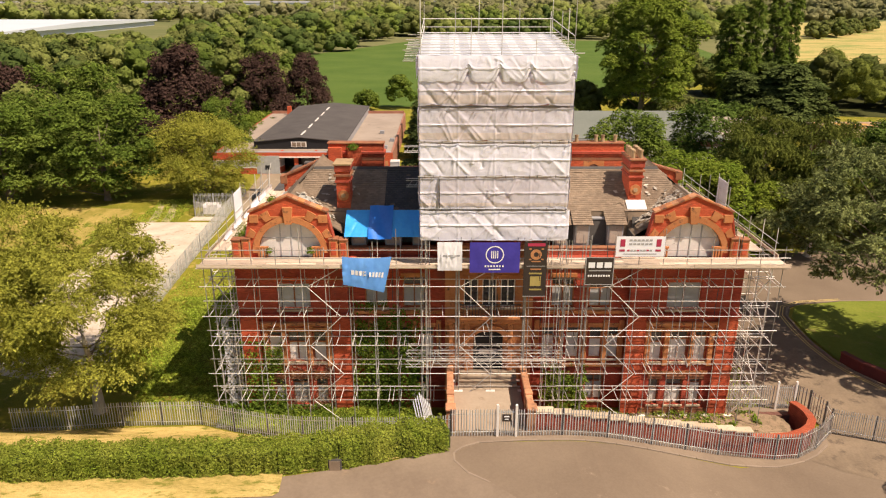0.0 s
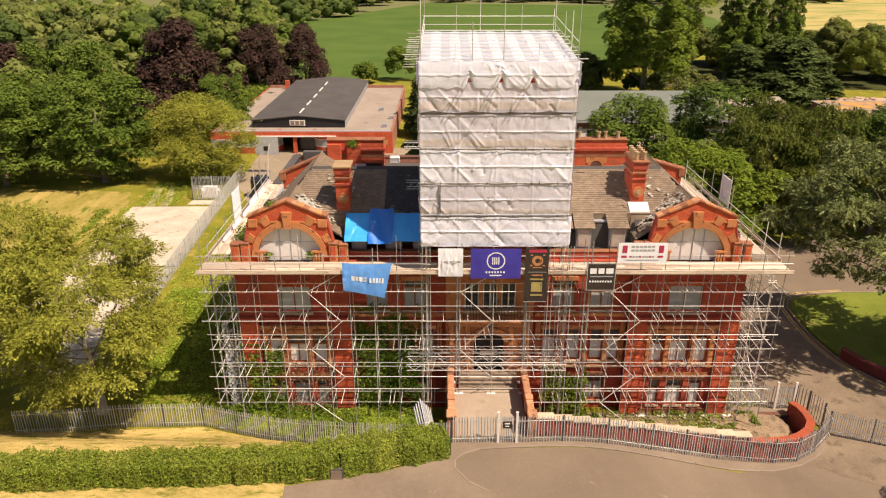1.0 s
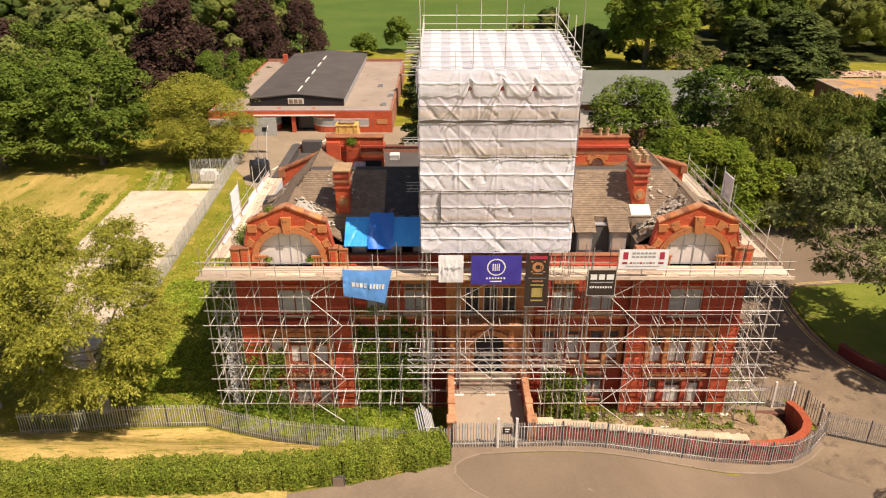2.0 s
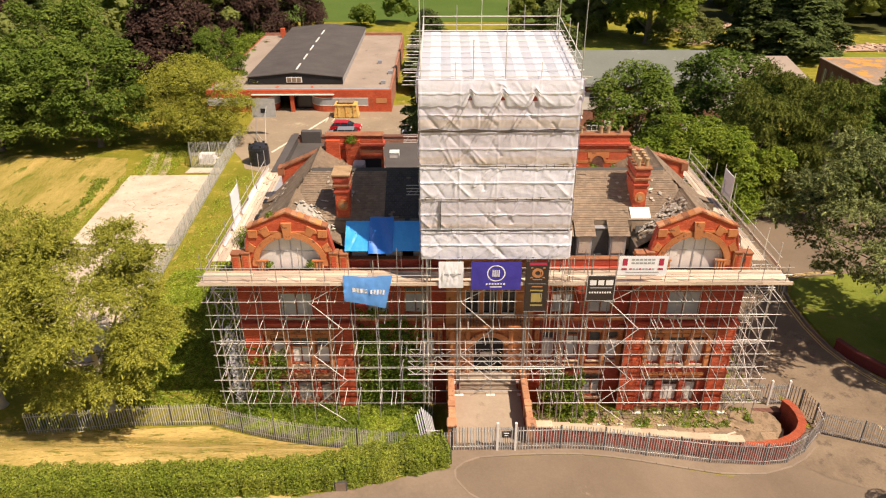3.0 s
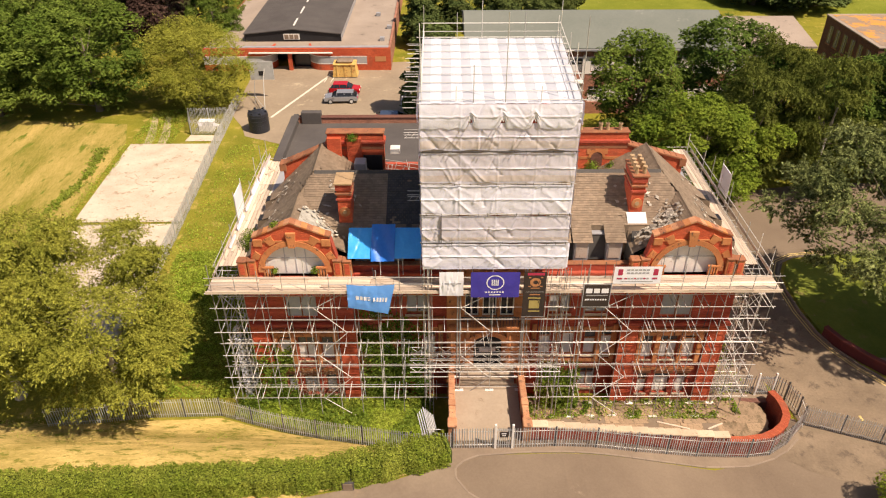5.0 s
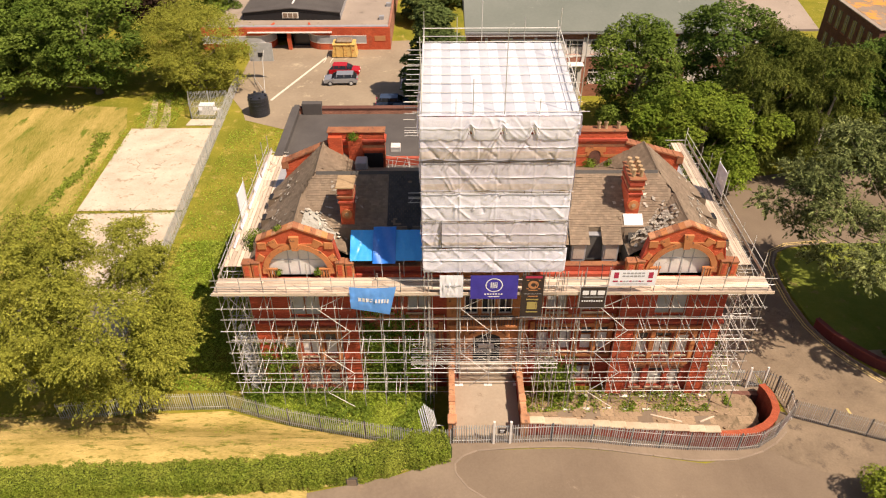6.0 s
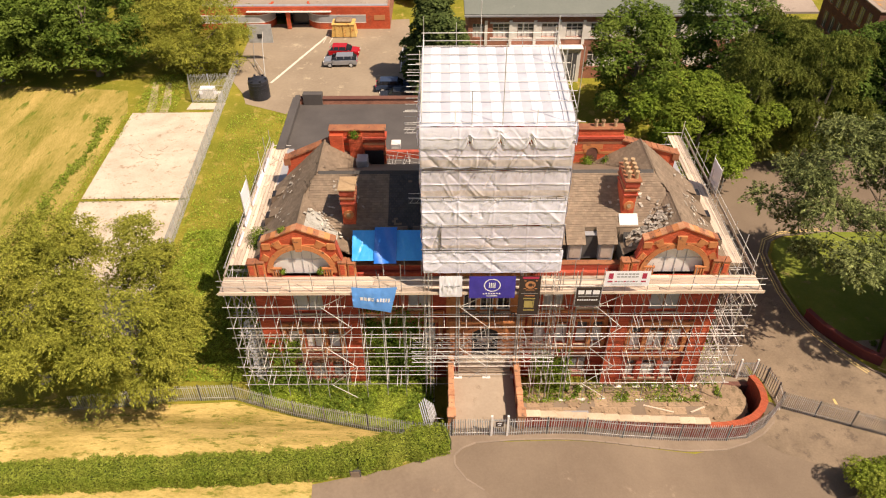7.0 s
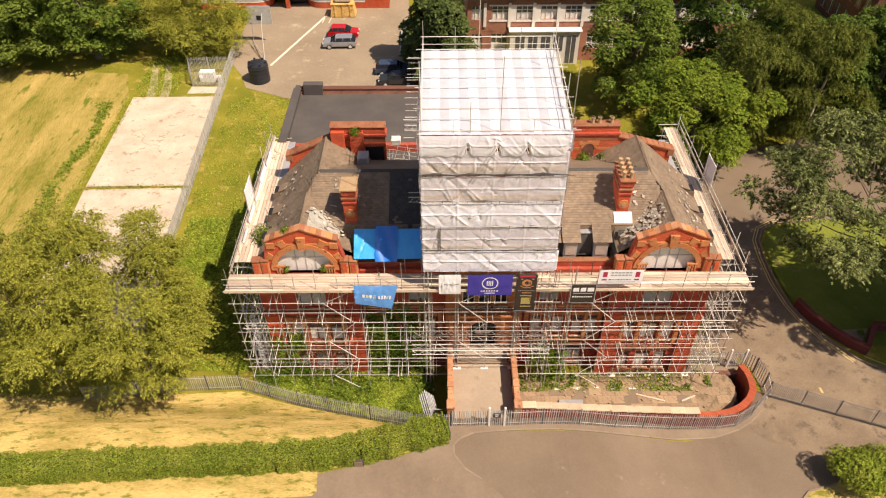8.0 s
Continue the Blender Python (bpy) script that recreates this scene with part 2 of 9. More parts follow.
PATH_SLAB = mat("path_slab", (0.30, 0.235, 0.17), (0.41, 0.33, 0.245), 0.3, 5.0, 0.9, bump=0.15, c3=(0.26, 0.195, 0.135), spots=0.58)
PAVING = mat("sandstone_flags", (0.27, 0.185, 0.115), (0.42, 0.30, 0.19), 0.7, 6.0, 0.9, bump=0.2, c3=(0.20, 0.145, 0.085), spots=0.50, rand=0.2)
KERB = mat("kerb_stone", (0.209, 0.159, 0.115), (0.297, 0.231, 0.171), 0.8, 8.0, 0.9, bump=0.2, rand=0.1)
YELLOW_LINE = mat("yellow_road_paint", (0.56, 0.40, 0.14), (0.64, 0.48, 0.2), 1.5, 9.0, 0.8, bump=0.05)
WHITE_LINE = mat("worn_white_paint", (0.58, 0.52, 0.42), (0.7, 0.64, 0.52), 1.5, 9.0, 0.8, bump=0.05)
GRASS = mat("green_grass", (0.135, 0.155, 0.018), (0.30, 0.255, 0.04), 0.22, 4.5, 0.95, bump=0.9, dist=0.15, c3=(0.40, 0.30, 0.085), spots=0.55, spec=0.05)
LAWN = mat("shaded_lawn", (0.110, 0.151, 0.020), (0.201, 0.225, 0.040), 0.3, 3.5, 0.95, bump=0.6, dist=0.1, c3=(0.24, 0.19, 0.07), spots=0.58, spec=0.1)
LAWN_BRIGHT = mat("bright_grass", (0.131, 0.164, 0.021), (0.221, 0.238, 0.037), 0.2, 3.0, 0.95, bump=0.7, dist=0.12, c3=(0.36, 0.30, 0.08), spots=0.60, spec=0.05)
GRASS_DRY = mat("dry_grass", (0.30, 0.235, 0.062), (0.74, 0.53, 0.205), 0.42, 5.5, 0.95, bump=0.9, dist=0.12, c3=(0.20, 0.20, 0.038), spots=0.525, spec=0.05, stretch=(0.6, 1.5, 1))
GRASS_HAY = mat("mown_field", (0.165, 0.165, 0.022), (0.50, 0.36, 0.12), 0.2, 3.0, 0.95, bump=0.9, dist=0.15, c3=(0.135, 0.165, 0.022), spots=0.545, spec=0.05, stretch=(1.7, 0.42, 1))
CROP = mat("green_crop", (0.058, 0.11, 0.02), (0.098, 0.15, 0.032), 0.05, 1.5, 0.95, bump=0.6, dist=0.2, c3=(0.12, 0.15, 0.04), spots=0.6, spec=0.1, stretch=(0.9, 1.1, 1))
STUBBLE = mat("ripe_field", (0.36, 0.29, 0.10), (0.52, 0.40, 0.16), 0.02, 0.8, 0.95, bump=0.2, c3=(0.20, 0.25, 0.07), spots=0.5, spec=0.1, stretch=(0.4, 1.6, 1))
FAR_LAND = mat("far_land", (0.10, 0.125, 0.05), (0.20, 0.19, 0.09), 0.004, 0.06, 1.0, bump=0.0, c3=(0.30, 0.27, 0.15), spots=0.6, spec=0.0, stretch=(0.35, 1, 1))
# the blue-grey of the hills is distance haze put into the base colour
HAZE_HILL = mat("haze_painted_hill", (0.14, 0.17, 0.19), (0.20, 0.23, 0.25), 0.002, 0.03, 1.0, bump=0.0, spec=0.0)
BARK = mat("bark", (0.12, 0.095, 0.07), (0.22, 0.18, 0.14), 1.5, 9.0, 0.95, bump=0.6)
BIRCH_BARK = mat("birch_bark", (0.42, 0.37, 0.31), (0.58, 0.53, 0.46), 1.5, 9.0, 0.9, bump=0.4, c3=(0.10, 0.08, 0.07), spots=0.6)
LEAF_WEED = thin_mat("leaf_weed", (0.209, 0.308, 0.032), (0.396, 0.451, 0.079), 0.4, 0.5, 3.0, island=0.2, cut=14.0)
FLOOR_WOOD = mat("forest_floor", (0.035, 0.042, 0.014), (0.075, 0.078, 0.028), 0.1, 1.5, 0.95, bump=0.5, dist=0.1, spec=0.05)
STRAW = thin_mat("dry_straw", (0.38, 0.285, 0.09), (0.66, 0.50, 0.21), 0.3, 0.5, 3.0, island=0.25, cut=14.0)
HEDGE_CORE = mat("hedge_inside", (0.035, 0.055, 0.012), (0.07, 0.09, 0.02), 1.5, 8.0, 0.95, bump=0.5)
LEAF_CLIMB = thin_mat("leaf_climber", (0.095, 0.168, 0.022), (0.224, 0.291, 0.050), 0.33, 0.35, 3.0, island=0.2, cut=14.0)
LEAF_GREEN = thin_mat("leaf_sycamore", (0.065, 0.118, 0.018), (0.157, 0.205, 0.039), 0.2, 0.35, 3.0, island=0.14, cut=5.5)
LEAF_LIGHT = thin_mat("leaf_light", (0.101, 0.162, 0.018), (0.205, 0.253, 0.046), 0.25, 0.35, 3.0, island=0.15, cut=7.0)
LEAF_OLIVE = thin_mat("leaf_olive", (0.077, 0.103, 0.020), (0.172, 0.194, 0.043), 0.22, 0.35, 3.0, island=0.15, cut=7.0)
LEAF_BIRCH = thin_mat("leaf_birch", (0.175, 0.198, 0.030), (0.379, 0.373, 0.068), 0.3, 0.35, 3.0, island=0.16, cut=12.0)
LEAF_PURPLE = thin_mat("leaf_copper", (0.043, 0.026, 0.022), (0.089, 0.053, 0.041), 0.15, 0.35, 3.0, island=0.2, cut=5.0)
LEAF_WOOD_PALE = thin_mat("leaf_woodland_pale", (0.144, 0.189, 0.044), (0.288, 0.310, 0.094), 0.2, 0.09, 1.1, island=0.14, bump=1.0, dist=0.9)
LEAF_WOOD_DARK = thin_mat("leaf_woodland_dark", (0.056, 0.096, 0.027), (0.136, 0.176, 0.048), 0.15, 0.09, 1.1, island=0.14, bump=1.0, dist=0.9)
LEAF_CHESTNUT = thin_mat("leaf_chestnut", (0.045, 0.088, 0.016), (0.115, 0.165, 0.034), 0.16, 0.35, 3.0, island=0.16, cut=5.5)
LEAF_LIME = thin_mat("leaf_lime", (0.085, 0.150, 0.018), (0.225, 0.275, 0.040), 0.28, 0.35, 3.0, island=0.2, cut=7.0)
LEAF_CONIFER = thin_mat("leaf_conifer", (0.05, 0.078, 0.024), (0.115, 0.145, 0.045), 0.15, 0.35, 3.0, island=0.3, cut=5.0)
LEAF_DARK = thin_mat("leaf_dark", (0.036, 0.058, 0.019), (0.090, 0.109, 0.031), 0.15, 0.35, 3.0, island=0.35, cut=5.0)
LEAF_GREY = thin_mat("leaf_grey_green", (0.106, 0.136, 0.049), (0.230, 0.255, 0.093), 0.25, 0.35, 3.0, island=0.5, cut=8.0)
LEAF_HEDGE = thin_mat("leaf_hedge", (0.154, 0.225, 0.026), (0.319, 0.350, 0.065), 0.33, 0.5, 3.0, island=0.2, cut=13.0)
LEAF_WOOD_GREEN = thin_mat("leaf_woodland_green", (0.087, 0.142, 0.026), (0.217, 0.268, 0.061), 0.18, 0.09, 1.1, island=0.16, bump=1.0, dist=0.9)
# far leaves are lightened: the haze of distance is in their colour
LEAF_FAR_HAZE = thin_mat("leaf_far_haze", (0.135, 0.156, 0.065), (0.285, 0.264, 0.129), 0.15, 0.03, 0.35, island=0.12, bump=1.0, dist=2.5)
LEAF_WOOD = thin_mat("leaf_woodland", (0.074, 0.110, 0.027), (0.206, 0.214, 0.067), 0.16, 0.09, 1.1, island=0.14, bump=1.0, dist=0.9)
GLASS_DARK = mat("dark_window_glass", (0.012, 0.014, 0.018), (0.03, 0.034, 0.04), 1.0, 5.0, 0.08, bump=0.0, spec=0.6)
GLASS_GREY = mat("dusty_window_glass", (0.07, 0.07, 0.072), (0.16, 0.155, 0.15), 0.8, 4.0, 0.2, bump=0.0, spec=0.5)
BLACK = mat("black_paint", (0.012, 0.012, 0.014), (0.025, 0.025, 0.028), 1.0, 8.0, 0.5, bump=0.05)
PLASTIC_BLACK = mat("black_plastic", (0.014, 0.016, 0.022), (0.03, 0.032, 0.04), 1.0, 8.0, 0.4, bump=0.05)
WHITE_PAINT = mat("white_paint", (0.70, 0.66, 0.60), (0.80, 0.76, 0.70), 1.0, 8.0, 0.6, bump=0.05)
CAR_RED = mat("red_car_paint", (0.42, 0.012, 0.015), (0.46, 0.016, 0.02), 1.0, 8.0, 0.2, bump=0.0, spec=0.6)
CAR_GREY = mat("grey_car_paint", (0.32, 0.335, 0.36), (0.37, 0.385, 0.41), 1.0, 8.0, 0.25, 0.4, bump=0.0, spec=0.6)
CAR_BLUE = mat("blue_car_paint", (0.05, 0.075, 0.13), (0.06, 0.09, 0.15), 1.0, 8.0, 0.2, 0.3, bump=0.0, spec=0.6)
CAR_DARK = mat("black_car_paint", (0.03, 0.032, 0.038), (0.04, 0.042, 0.05), 1.0, 8.0, 0.2, 0.3, bump=0.0, spec=0.6)
SKIP = mat("rusty_yellow_paint", (0.62, 0.36, 0.09), (0.72, 0.50, 0.18), 0.9, 5.0, 0.7, bump=0.1, c3=(0.36, 0.12, 0.04), spots=0.54)
GREEN_ROOF = mat("grey_green_roof", (0.135, 0.152, 0.127), (0.184, 0.197, 0.168), 0.12, 3.0, 0.8, bump=0.1, c3=(0.27, 0.27, 0.235), spots=0.62)
FLAT_PALE = mat("pale_roof_chippings", (0.27, 0.215, 0.17), (0.37, 0.30, 0.24), 0.2, 5.0, 0.95, bump=0.2, c3=(0.20, 0.16, 0.125), spots=0.58)

# ---- builders ----
CX = 2.88                       # the middle line of the old building


def rootloc(ob):
    while ob.parent:
        ob = ob.parent
    return ob.location.copy()


def thing(name, at, label, category, group="", kind=""):
    ob = new(name)
    ob.location = at
    ob.empty_display_size = 0.2
    return tagged(ob, label, category, group, kind)


def part(name, bm, material, parent=None, label="", smooth=False):
    """Links a bmesh in world places as one mesh object under a thing or a part."""
    me = bpy.data.meshes.new(name)
    if parent:
        bmesh.ops.translate(bm, verts=bm.verts, vec=-rootloc(parent))
    bm.to_mesh(me)
    bm.free()
    for m in (material if isinstance(material, (list, tuple)) else [material]):
        me.materials.append(m)
    if smooth:
        me.polygons.foreach_set("use_smooth", [True] * len(me.polygons))
    ob = new(name, me)
    if parent:
        ob.parent = parent
    if label:
        ob["label"] = label
    return ob


def raw(name, verts, faces, material, parent=None, label="", smooth=False):
    me = bpy.data.meshes.new(name)
    v = np.asarray(verts, dtype=float)
    if parent:
        v = v - np.array(rootloc(parent))
    me.from_pydata(v.tolist(), [], faces if isinstance(faces, list) else faces.tolist())
    for m in (material if isinstance(material, (list, tuple)) else [material]):
        me.materials.append(m)
    if smooth:
        me.polygons.foreach_set("use_smooth", [True] * len(me.polygons))
    ob = new(name, me)
    if parent:
        ob.parent = parent
    if label:
        ob["label"] = label
    return ob


def add_box(bm, x0, x1, y0, y1, z0, z1, bevel=0.0):
    c = bmesh.ops.create_cube(bm, size=1.0, matrix=Matrix.Translation(((x0 + x1) / 2, (y0 + y1) / 2, (z0 + z1) / 2)) @ Matrix.Diagonal((abs(x1 - x0), abs(y1 - y0), abs(z1 - z0), 1)))
    if bevel:
        edges = list({e for v in c["verts"] for e in v.link_edges})
        bmesh.ops.bevel(bm, geom=edges, offset=bevel, segments=1, affect="EDGES")
    return bm


def box(x0, x1, y0, y1, z0, z1, bevel=0.0):
    return add_box(bmesh.new(), x0, x1, y0, y1, z0, z1, bevel)


def prism(points, axis, a, b):
    """A flat outline pushed along an axis from a to b. Outline points are (u, v): (y, z) for x, (x, z) for y, (x, y) for z."""
    bm = bmesh.new()
    def at(p, w):
        return {"x": (w, p[0], p[1]), "y": (p[0], w, p[1]), "z": (p[0], p[1], w)}[axis]
    lo = [bm.verts.new(at(p, a)) for p in points]
    hi = [bm.verts.new(at(p, b)) for p in points]
    bm.faces.new(lo)
    bm.faces.new(hi[::-1])
    for i in range(len(points)):
        j = (i + 1) % len(points)
        bm.faces.new((lo[j], lo[i], hi[i], hi[j]))
    bmesh.ops.recalc_face_normals(bm, faces=bm.faces)
    return bm


def shared(name, bm, material):
    me = bpy.data.meshes.new(name)
    bm.to_mesh(me)
    bm.free()
    me.materials.append(material)
    return me


def unit_tube(sides=6):
    bm = bmesh.new()
    bmesh.ops.create_cone(bm, cap_ends=True, segments=sides, radius1=1, radius2=1, depth=1, matrix=Matrix.Translation((0, 0, 0.5)))
    for f in bm.faces:
        f.smooth = len(f.verts) == 4
    return bm


TUBE = shared("tube", unit_tube(), STEEL)
TUBE_DARK = shared("tube_dark", unit_tube(), DARK_STEEL)
TUBE_GREY = shared("tube_grey", unit_tube(), GREY_STEEL)
UNIT_BOARD = shared("board", add_box(bmesh.new(), -0.5, 0.5, -0.5, 0.5, -0.5, 0.5), BOARDS)


def tube(name, a, b, parent, r=0.0242, mesh=None):
    a, b = Vector(a), Vector(b)
    ob = new(name, mesh or TUBE)
    d = b - a
    ob.parent = parent
    ob.matrix_basis = Matrix.Translation(a - rootloc(parent)) @ d.to_track_quat("Z", "Y").to_matrix().to_4x4() @ Matrix.Diagonal((r, r, d.length, 1))
    return ob


def block(name, mesh, x0, x1, y0, y1, z0, z1, parent, turn=0.0):
    ob = new(name, mesh)
    ob.parent = parent
    at = Vector(((x0 + x1) / 2, (y0 + y1) / 2, (z0 + z1) / 2)) - rootloc(parent)
    ob.matrix_basis = Matrix.Translation(at) @ Matrix.Rotation(turn, 4, "Z") @ Matrix.Diagonal((x1 - x0, y1 - y0, z1 - z0, 1))
    return ob


def smooth01(a, b, v):
    t = min(1.0, max(0.0, (v - a) / (b - a)))
    return t * t * (3 - 2 * t)


WALL_LINE = [(4.9, 35.25), (12.0, 35.6), (18.1, 36.0), (20.4, 36.35), (22.0, 37.1), (23.0, 38.3), (23.25, 39.6), (23.2, 40.9)]


def wall_y(x):
    for (xa, ya), (xb, yb) in zip(WALL_LINE, WALL_LINE[1:]):
        if xa <= x <= xb:
            return ya + (yb - ya) * (x - xa) / (xb - xa)
    return None


def road_level(x):
    """The front road lies high by the gate and falls away to the right."""
    return 2.6 * (1 - smooth01(6.5, 21.5, x))


def in_well(x, y):
    """The dark light well between the flags and the curved boundary wall."""
    return x > 20.75 and y < 41.0 and math.hypot(x - 19.9, y - 39.6) > 1.95 + 0.12 * math.sin(x * 7 + y * 5)


def ground_z(x, y):
    if x < 0.0:
        return 2.6 * (1 - smooth01(33.4, 38.7, y + 0.04 * (x + 8)))
    w = wall_y(min(max(x, 4.9), 23.2))
    if x <= 23.2 and y > w + 0.05:
        return -1.7 if in_well(x, y) else 0.0
    back = 1 - smooth01(35.5, 40.0, y) if x > 23.2 else 1.0
    return road_level(x) * back


def drape(name, outline, lift, material, step=1.5, label="", category="", kind="structure", parent=None):
    """A sheet of that outline laid over the ground."""
    bm = bmesh.new()
    bm.faces.new([bm.verts.new((x, y, 0)) for x, y in outline])
    xs, ys = [p[0] for p in outline], [p[1] for p in outline]
    for axis, lo, hi in (((1, 0, 0), min(xs), max(xs)), ((0, 1, 0), min(ys), max(ys))):
        k = max(1, int((hi - lo) / step))
        if k > 80:
            k = 80
        for i in range(1, k):
            w = lo + (hi - lo) * i / k
            bmesh.ops.bisect_plane(bm, geom=bm.verts[:] + bm.edges[:] + bm.faces[:], plane_co=Vector(axis) * w, plane_no=axis)
    for v in bm.verts:
        v.co.z = ground_z(v.co.x, v.co.y) + lift
    bmesh.ops.recalc_face_normals(bm, faces=bm.faces)
    if bm.faces and sum(f.normal.z for f in bm.faces) < 0:
        bmesh.ops.reverse_faces(bm, faces=bm.faces)
    ob = part(name, bm, material, parent)
    return tagged(ob, label, category, "", kind)


def slates(name, origin, along, up, width, height, material, parent, w=0.26, g=0.19, seed=1, keep=None, lift=0.02, label=""):
    """Courses of lapped slates on a slope: origin at the eaves, unit vectors along the eaves and up the slope."""
    rng = np.random.default_rng(seed)
    o, a, u = (np.array(v, float) for v in (origin, along, up))
    a, u = a / np.linalg.norm(a), u / np.linalg.norm(u)
    nrm = np.cross(a, u)
    if nrm[2] < 0:
        nrm = -nrm
    V, Fc = [], []
    for r in range(int(math.ceil(height / g))):
        v0 = r * g
        off = (r % 2) * w / 2
        k = -1
        while True:
            k += 1
            s0, s1 = max(0.0, k * w - off), min(width, (k + 1) * w - off)
            if s0 >= width:
                break
            if s1 - s0 < 0.05:
                continue
            if keep and not keep((s0 + s1) / 2, v0 + g / 2):
                continue
            if rng.random() < 0.012:
                continue
            j = rng.normal(0, 0.006, 4)
            t0 = lift + 0.022 + abs(rng.normal(0, 0.004))
            v1 = min(height, v0 + g * 1.15)
            p = [o + a * (s0 + 0.004) + u * (v0 + j[0]) + nrm * t0, o + a * (s1 - 0.004) + u * (v0 + j[1]) + nrm * (t0 + j[2] * 0.6),
                 o + a * (s1 - 0.004) + u * v1 + nrm * lift, o + a * (s0 + 0.004) + u * v1 + nrm * lift]
            q = [p[0] - nrm * (t0 - lift + 0.01), p[1] - nrm * (t0 - lift + 0.01)]
            b = len(V)
            V += p + q
            Fc += [(b, b + 1, b + 2, b + 3), (b + 4, b + 5, b + 1, b)]
    ob = raw(name, V, Fc, material, parent, label)
    ob["kind"] = "stuff"
    return ob


def cloth(name, origin, ax, ay, nu, nv, material, parent, wave, label="", smooth=True):
    """A sheet of nu x nv cells over two edge vectors, pushed off its plane by wave(s, t)."""
    o, a, b = Vector(origin), Vector(ax), Vector(ay)
    nrm = a.cross(b).normalized()
    V = [tuple(o + a * (i / nu) + b * (j / nv) + nrm * wave(i / nu, j / nv)) for j in range(nv + 1) for i in range(nu + 1)]
    Fc = [(j * (nu + 1) + i, j * (nu + 1) + i + 1, (j + 1) * (nu + 1) + i + 1, (j + 1) * (nu + 1) + i) for j in range(nv) for i in range(nu)]
    return raw(name, V, Fc, material, parent, label, smooth)

# ---- ground, roads and fields ----
def ground_sheet():
    def lines(lo, hi, near_lo, near_hi, fine, coarse):
        v = [lo]
        while v[-1] < hi:
            x = v[-1]
            d = max(0.0, near_lo - x, x - near_hi)
            v.append(x + fine + d * coarse)
        return v
    xs = sorted(set([-x + 12 for x in lines(0, 4500, 0, 14, 0.25, 0.16)] + [x + 12 for x in lines(0, 4500, 0, 14, 0.25, 0.16)]))
    ys = sorted(set([36.5 - y for y in lines(0, 700, 0, 4.5, 0.25, 0.16)] + [36.5 + y for y in lines(0, 4700, 0, 4.5, 0.25, 0.12)]))
    V = [(x, y, ground_z(x, y)) for y in ys for x in xs]
    nx = len(xs)
    Fc = [(j * nx + i, j * nx + i + 1, (j + 1) * nx + i + 1, (j + 1) * nx + i) for j in range(len(ys) - 1) for i in range(nx - 1)]
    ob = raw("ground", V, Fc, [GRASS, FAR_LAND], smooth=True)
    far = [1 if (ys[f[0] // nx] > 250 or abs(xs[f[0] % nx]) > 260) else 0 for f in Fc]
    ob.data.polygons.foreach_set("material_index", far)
    return tagged(ob, "rough green grass running out to distant farmland", "ground", kind="structure")


ground_sheet()
drape("road", [(-14, 20), (60, 20), (60, 40), (40, 40), (33.2, 42.0), (30.6, 45.4), (29.6, 48), (29.3, 52), (29.6, 56), (31, 58.6), (36, 59.6), (75, 60), (75, 73), (40, 73), (26, 70), (22.2, 62), (22.0, 52), (22.4, 45), (24.0, 41.5), (24.3, 38.9), (23.0, 37.2), (20.0, 35.6), (17, 34.5), (0.4, 34.0), (0.1, 32.6), (-8.2, 29.4), (-14, 28.3)], 0.02, ROAD, 1.0, "worn grey-brown asphalt road with pale patches", "road")
drape("road", [(21.9, 36.0), (23.3, 34.9), (28.5, 32.6), (34, 34.2), (60, 38), (60, 40), (40, 40), (33.2, 42), (30.6, 45.4), (29.6, 48), (27.6, 50.5), (24.2, 48.2), (23.2, 44.5), (24.0, 41.5), (24.3, 38.9), (23.0, 37.2)], 0.032, ROAD_WORN, 1.0, "patched pale brown asphalt of the side road mouth", "road")
drape("pavement", [(-16, 29.8), (-8.2, 31.0), (-3.0, 32.2), (-0.5, 33.2), (-0.3, 34.7), (4.9, 35.15), (12.0, 35.5), (18.1, 35.9), (20.4, 36.25), (21.4, 36.55), (22.3, 37.15), (23.1, 38.2), (23.45, 39.4), (24.2, 39.2), (23.7, 37.6), (22.5, 36.55), (21.4, 35.92), (19.5, 35.2), (16.4, 34.68), (12.4, 34.48), (4.4, 34.3), (2.0, 34.08), (1.1, 33.65), (0.65, 33.1), (0.65, 32.4), (1.3, 31.4), (2.4, 30.6), (3.6, 29.4), (5.0, 27.4), (-16, 24.5)], 0.06, PATH, 1.0, "worn pinkish concrete footway beside the road", "pavement")
drape("yard", [(-28, 110), (-27.5, 92), (-25.2, 88.0), (-24.3, 85.4), (-20.5, 83.6), (-16.5, 81.6), (-14.0, 80.5), (-13.8, 66), (2, 66), (2, 90), (-4, 92), (-5, 112)], 0.02, YARD, 2.0, "pale worn asphalt parking yard with faded lines", "yard")
drape("concrete_pad", [(-37.5, 83.2), (-26.9, 83.3), (-26.2, 65.5), (-36.8, 65.4)], 0.05, CONCRETE, 3.0, "pale bleached concrete hardstanding slab", "slab")
drape("concrete_pad", [(-36.8, 64.9), (-26.2, 65.1), (-24.9, 46.5), (-30, 45.5), (-35.4, 47)], 0.045, CONCRETE, 3.0, "pale cracked concrete slab under the birch", "slab")
for xa, xb in ((-36.0, -35.0), (-34.3, -33.3)):
    drape("track", [(xa - 1.5, 91.5), (xb - 1.7, 91.0), (xb - 0.2, 85.6), (xb, 83.3), (xa, 83.3), (xa - 0.3, 85.6)], 0.045, TRACK, 1.0, "pale worn wheel track through grass", "track")
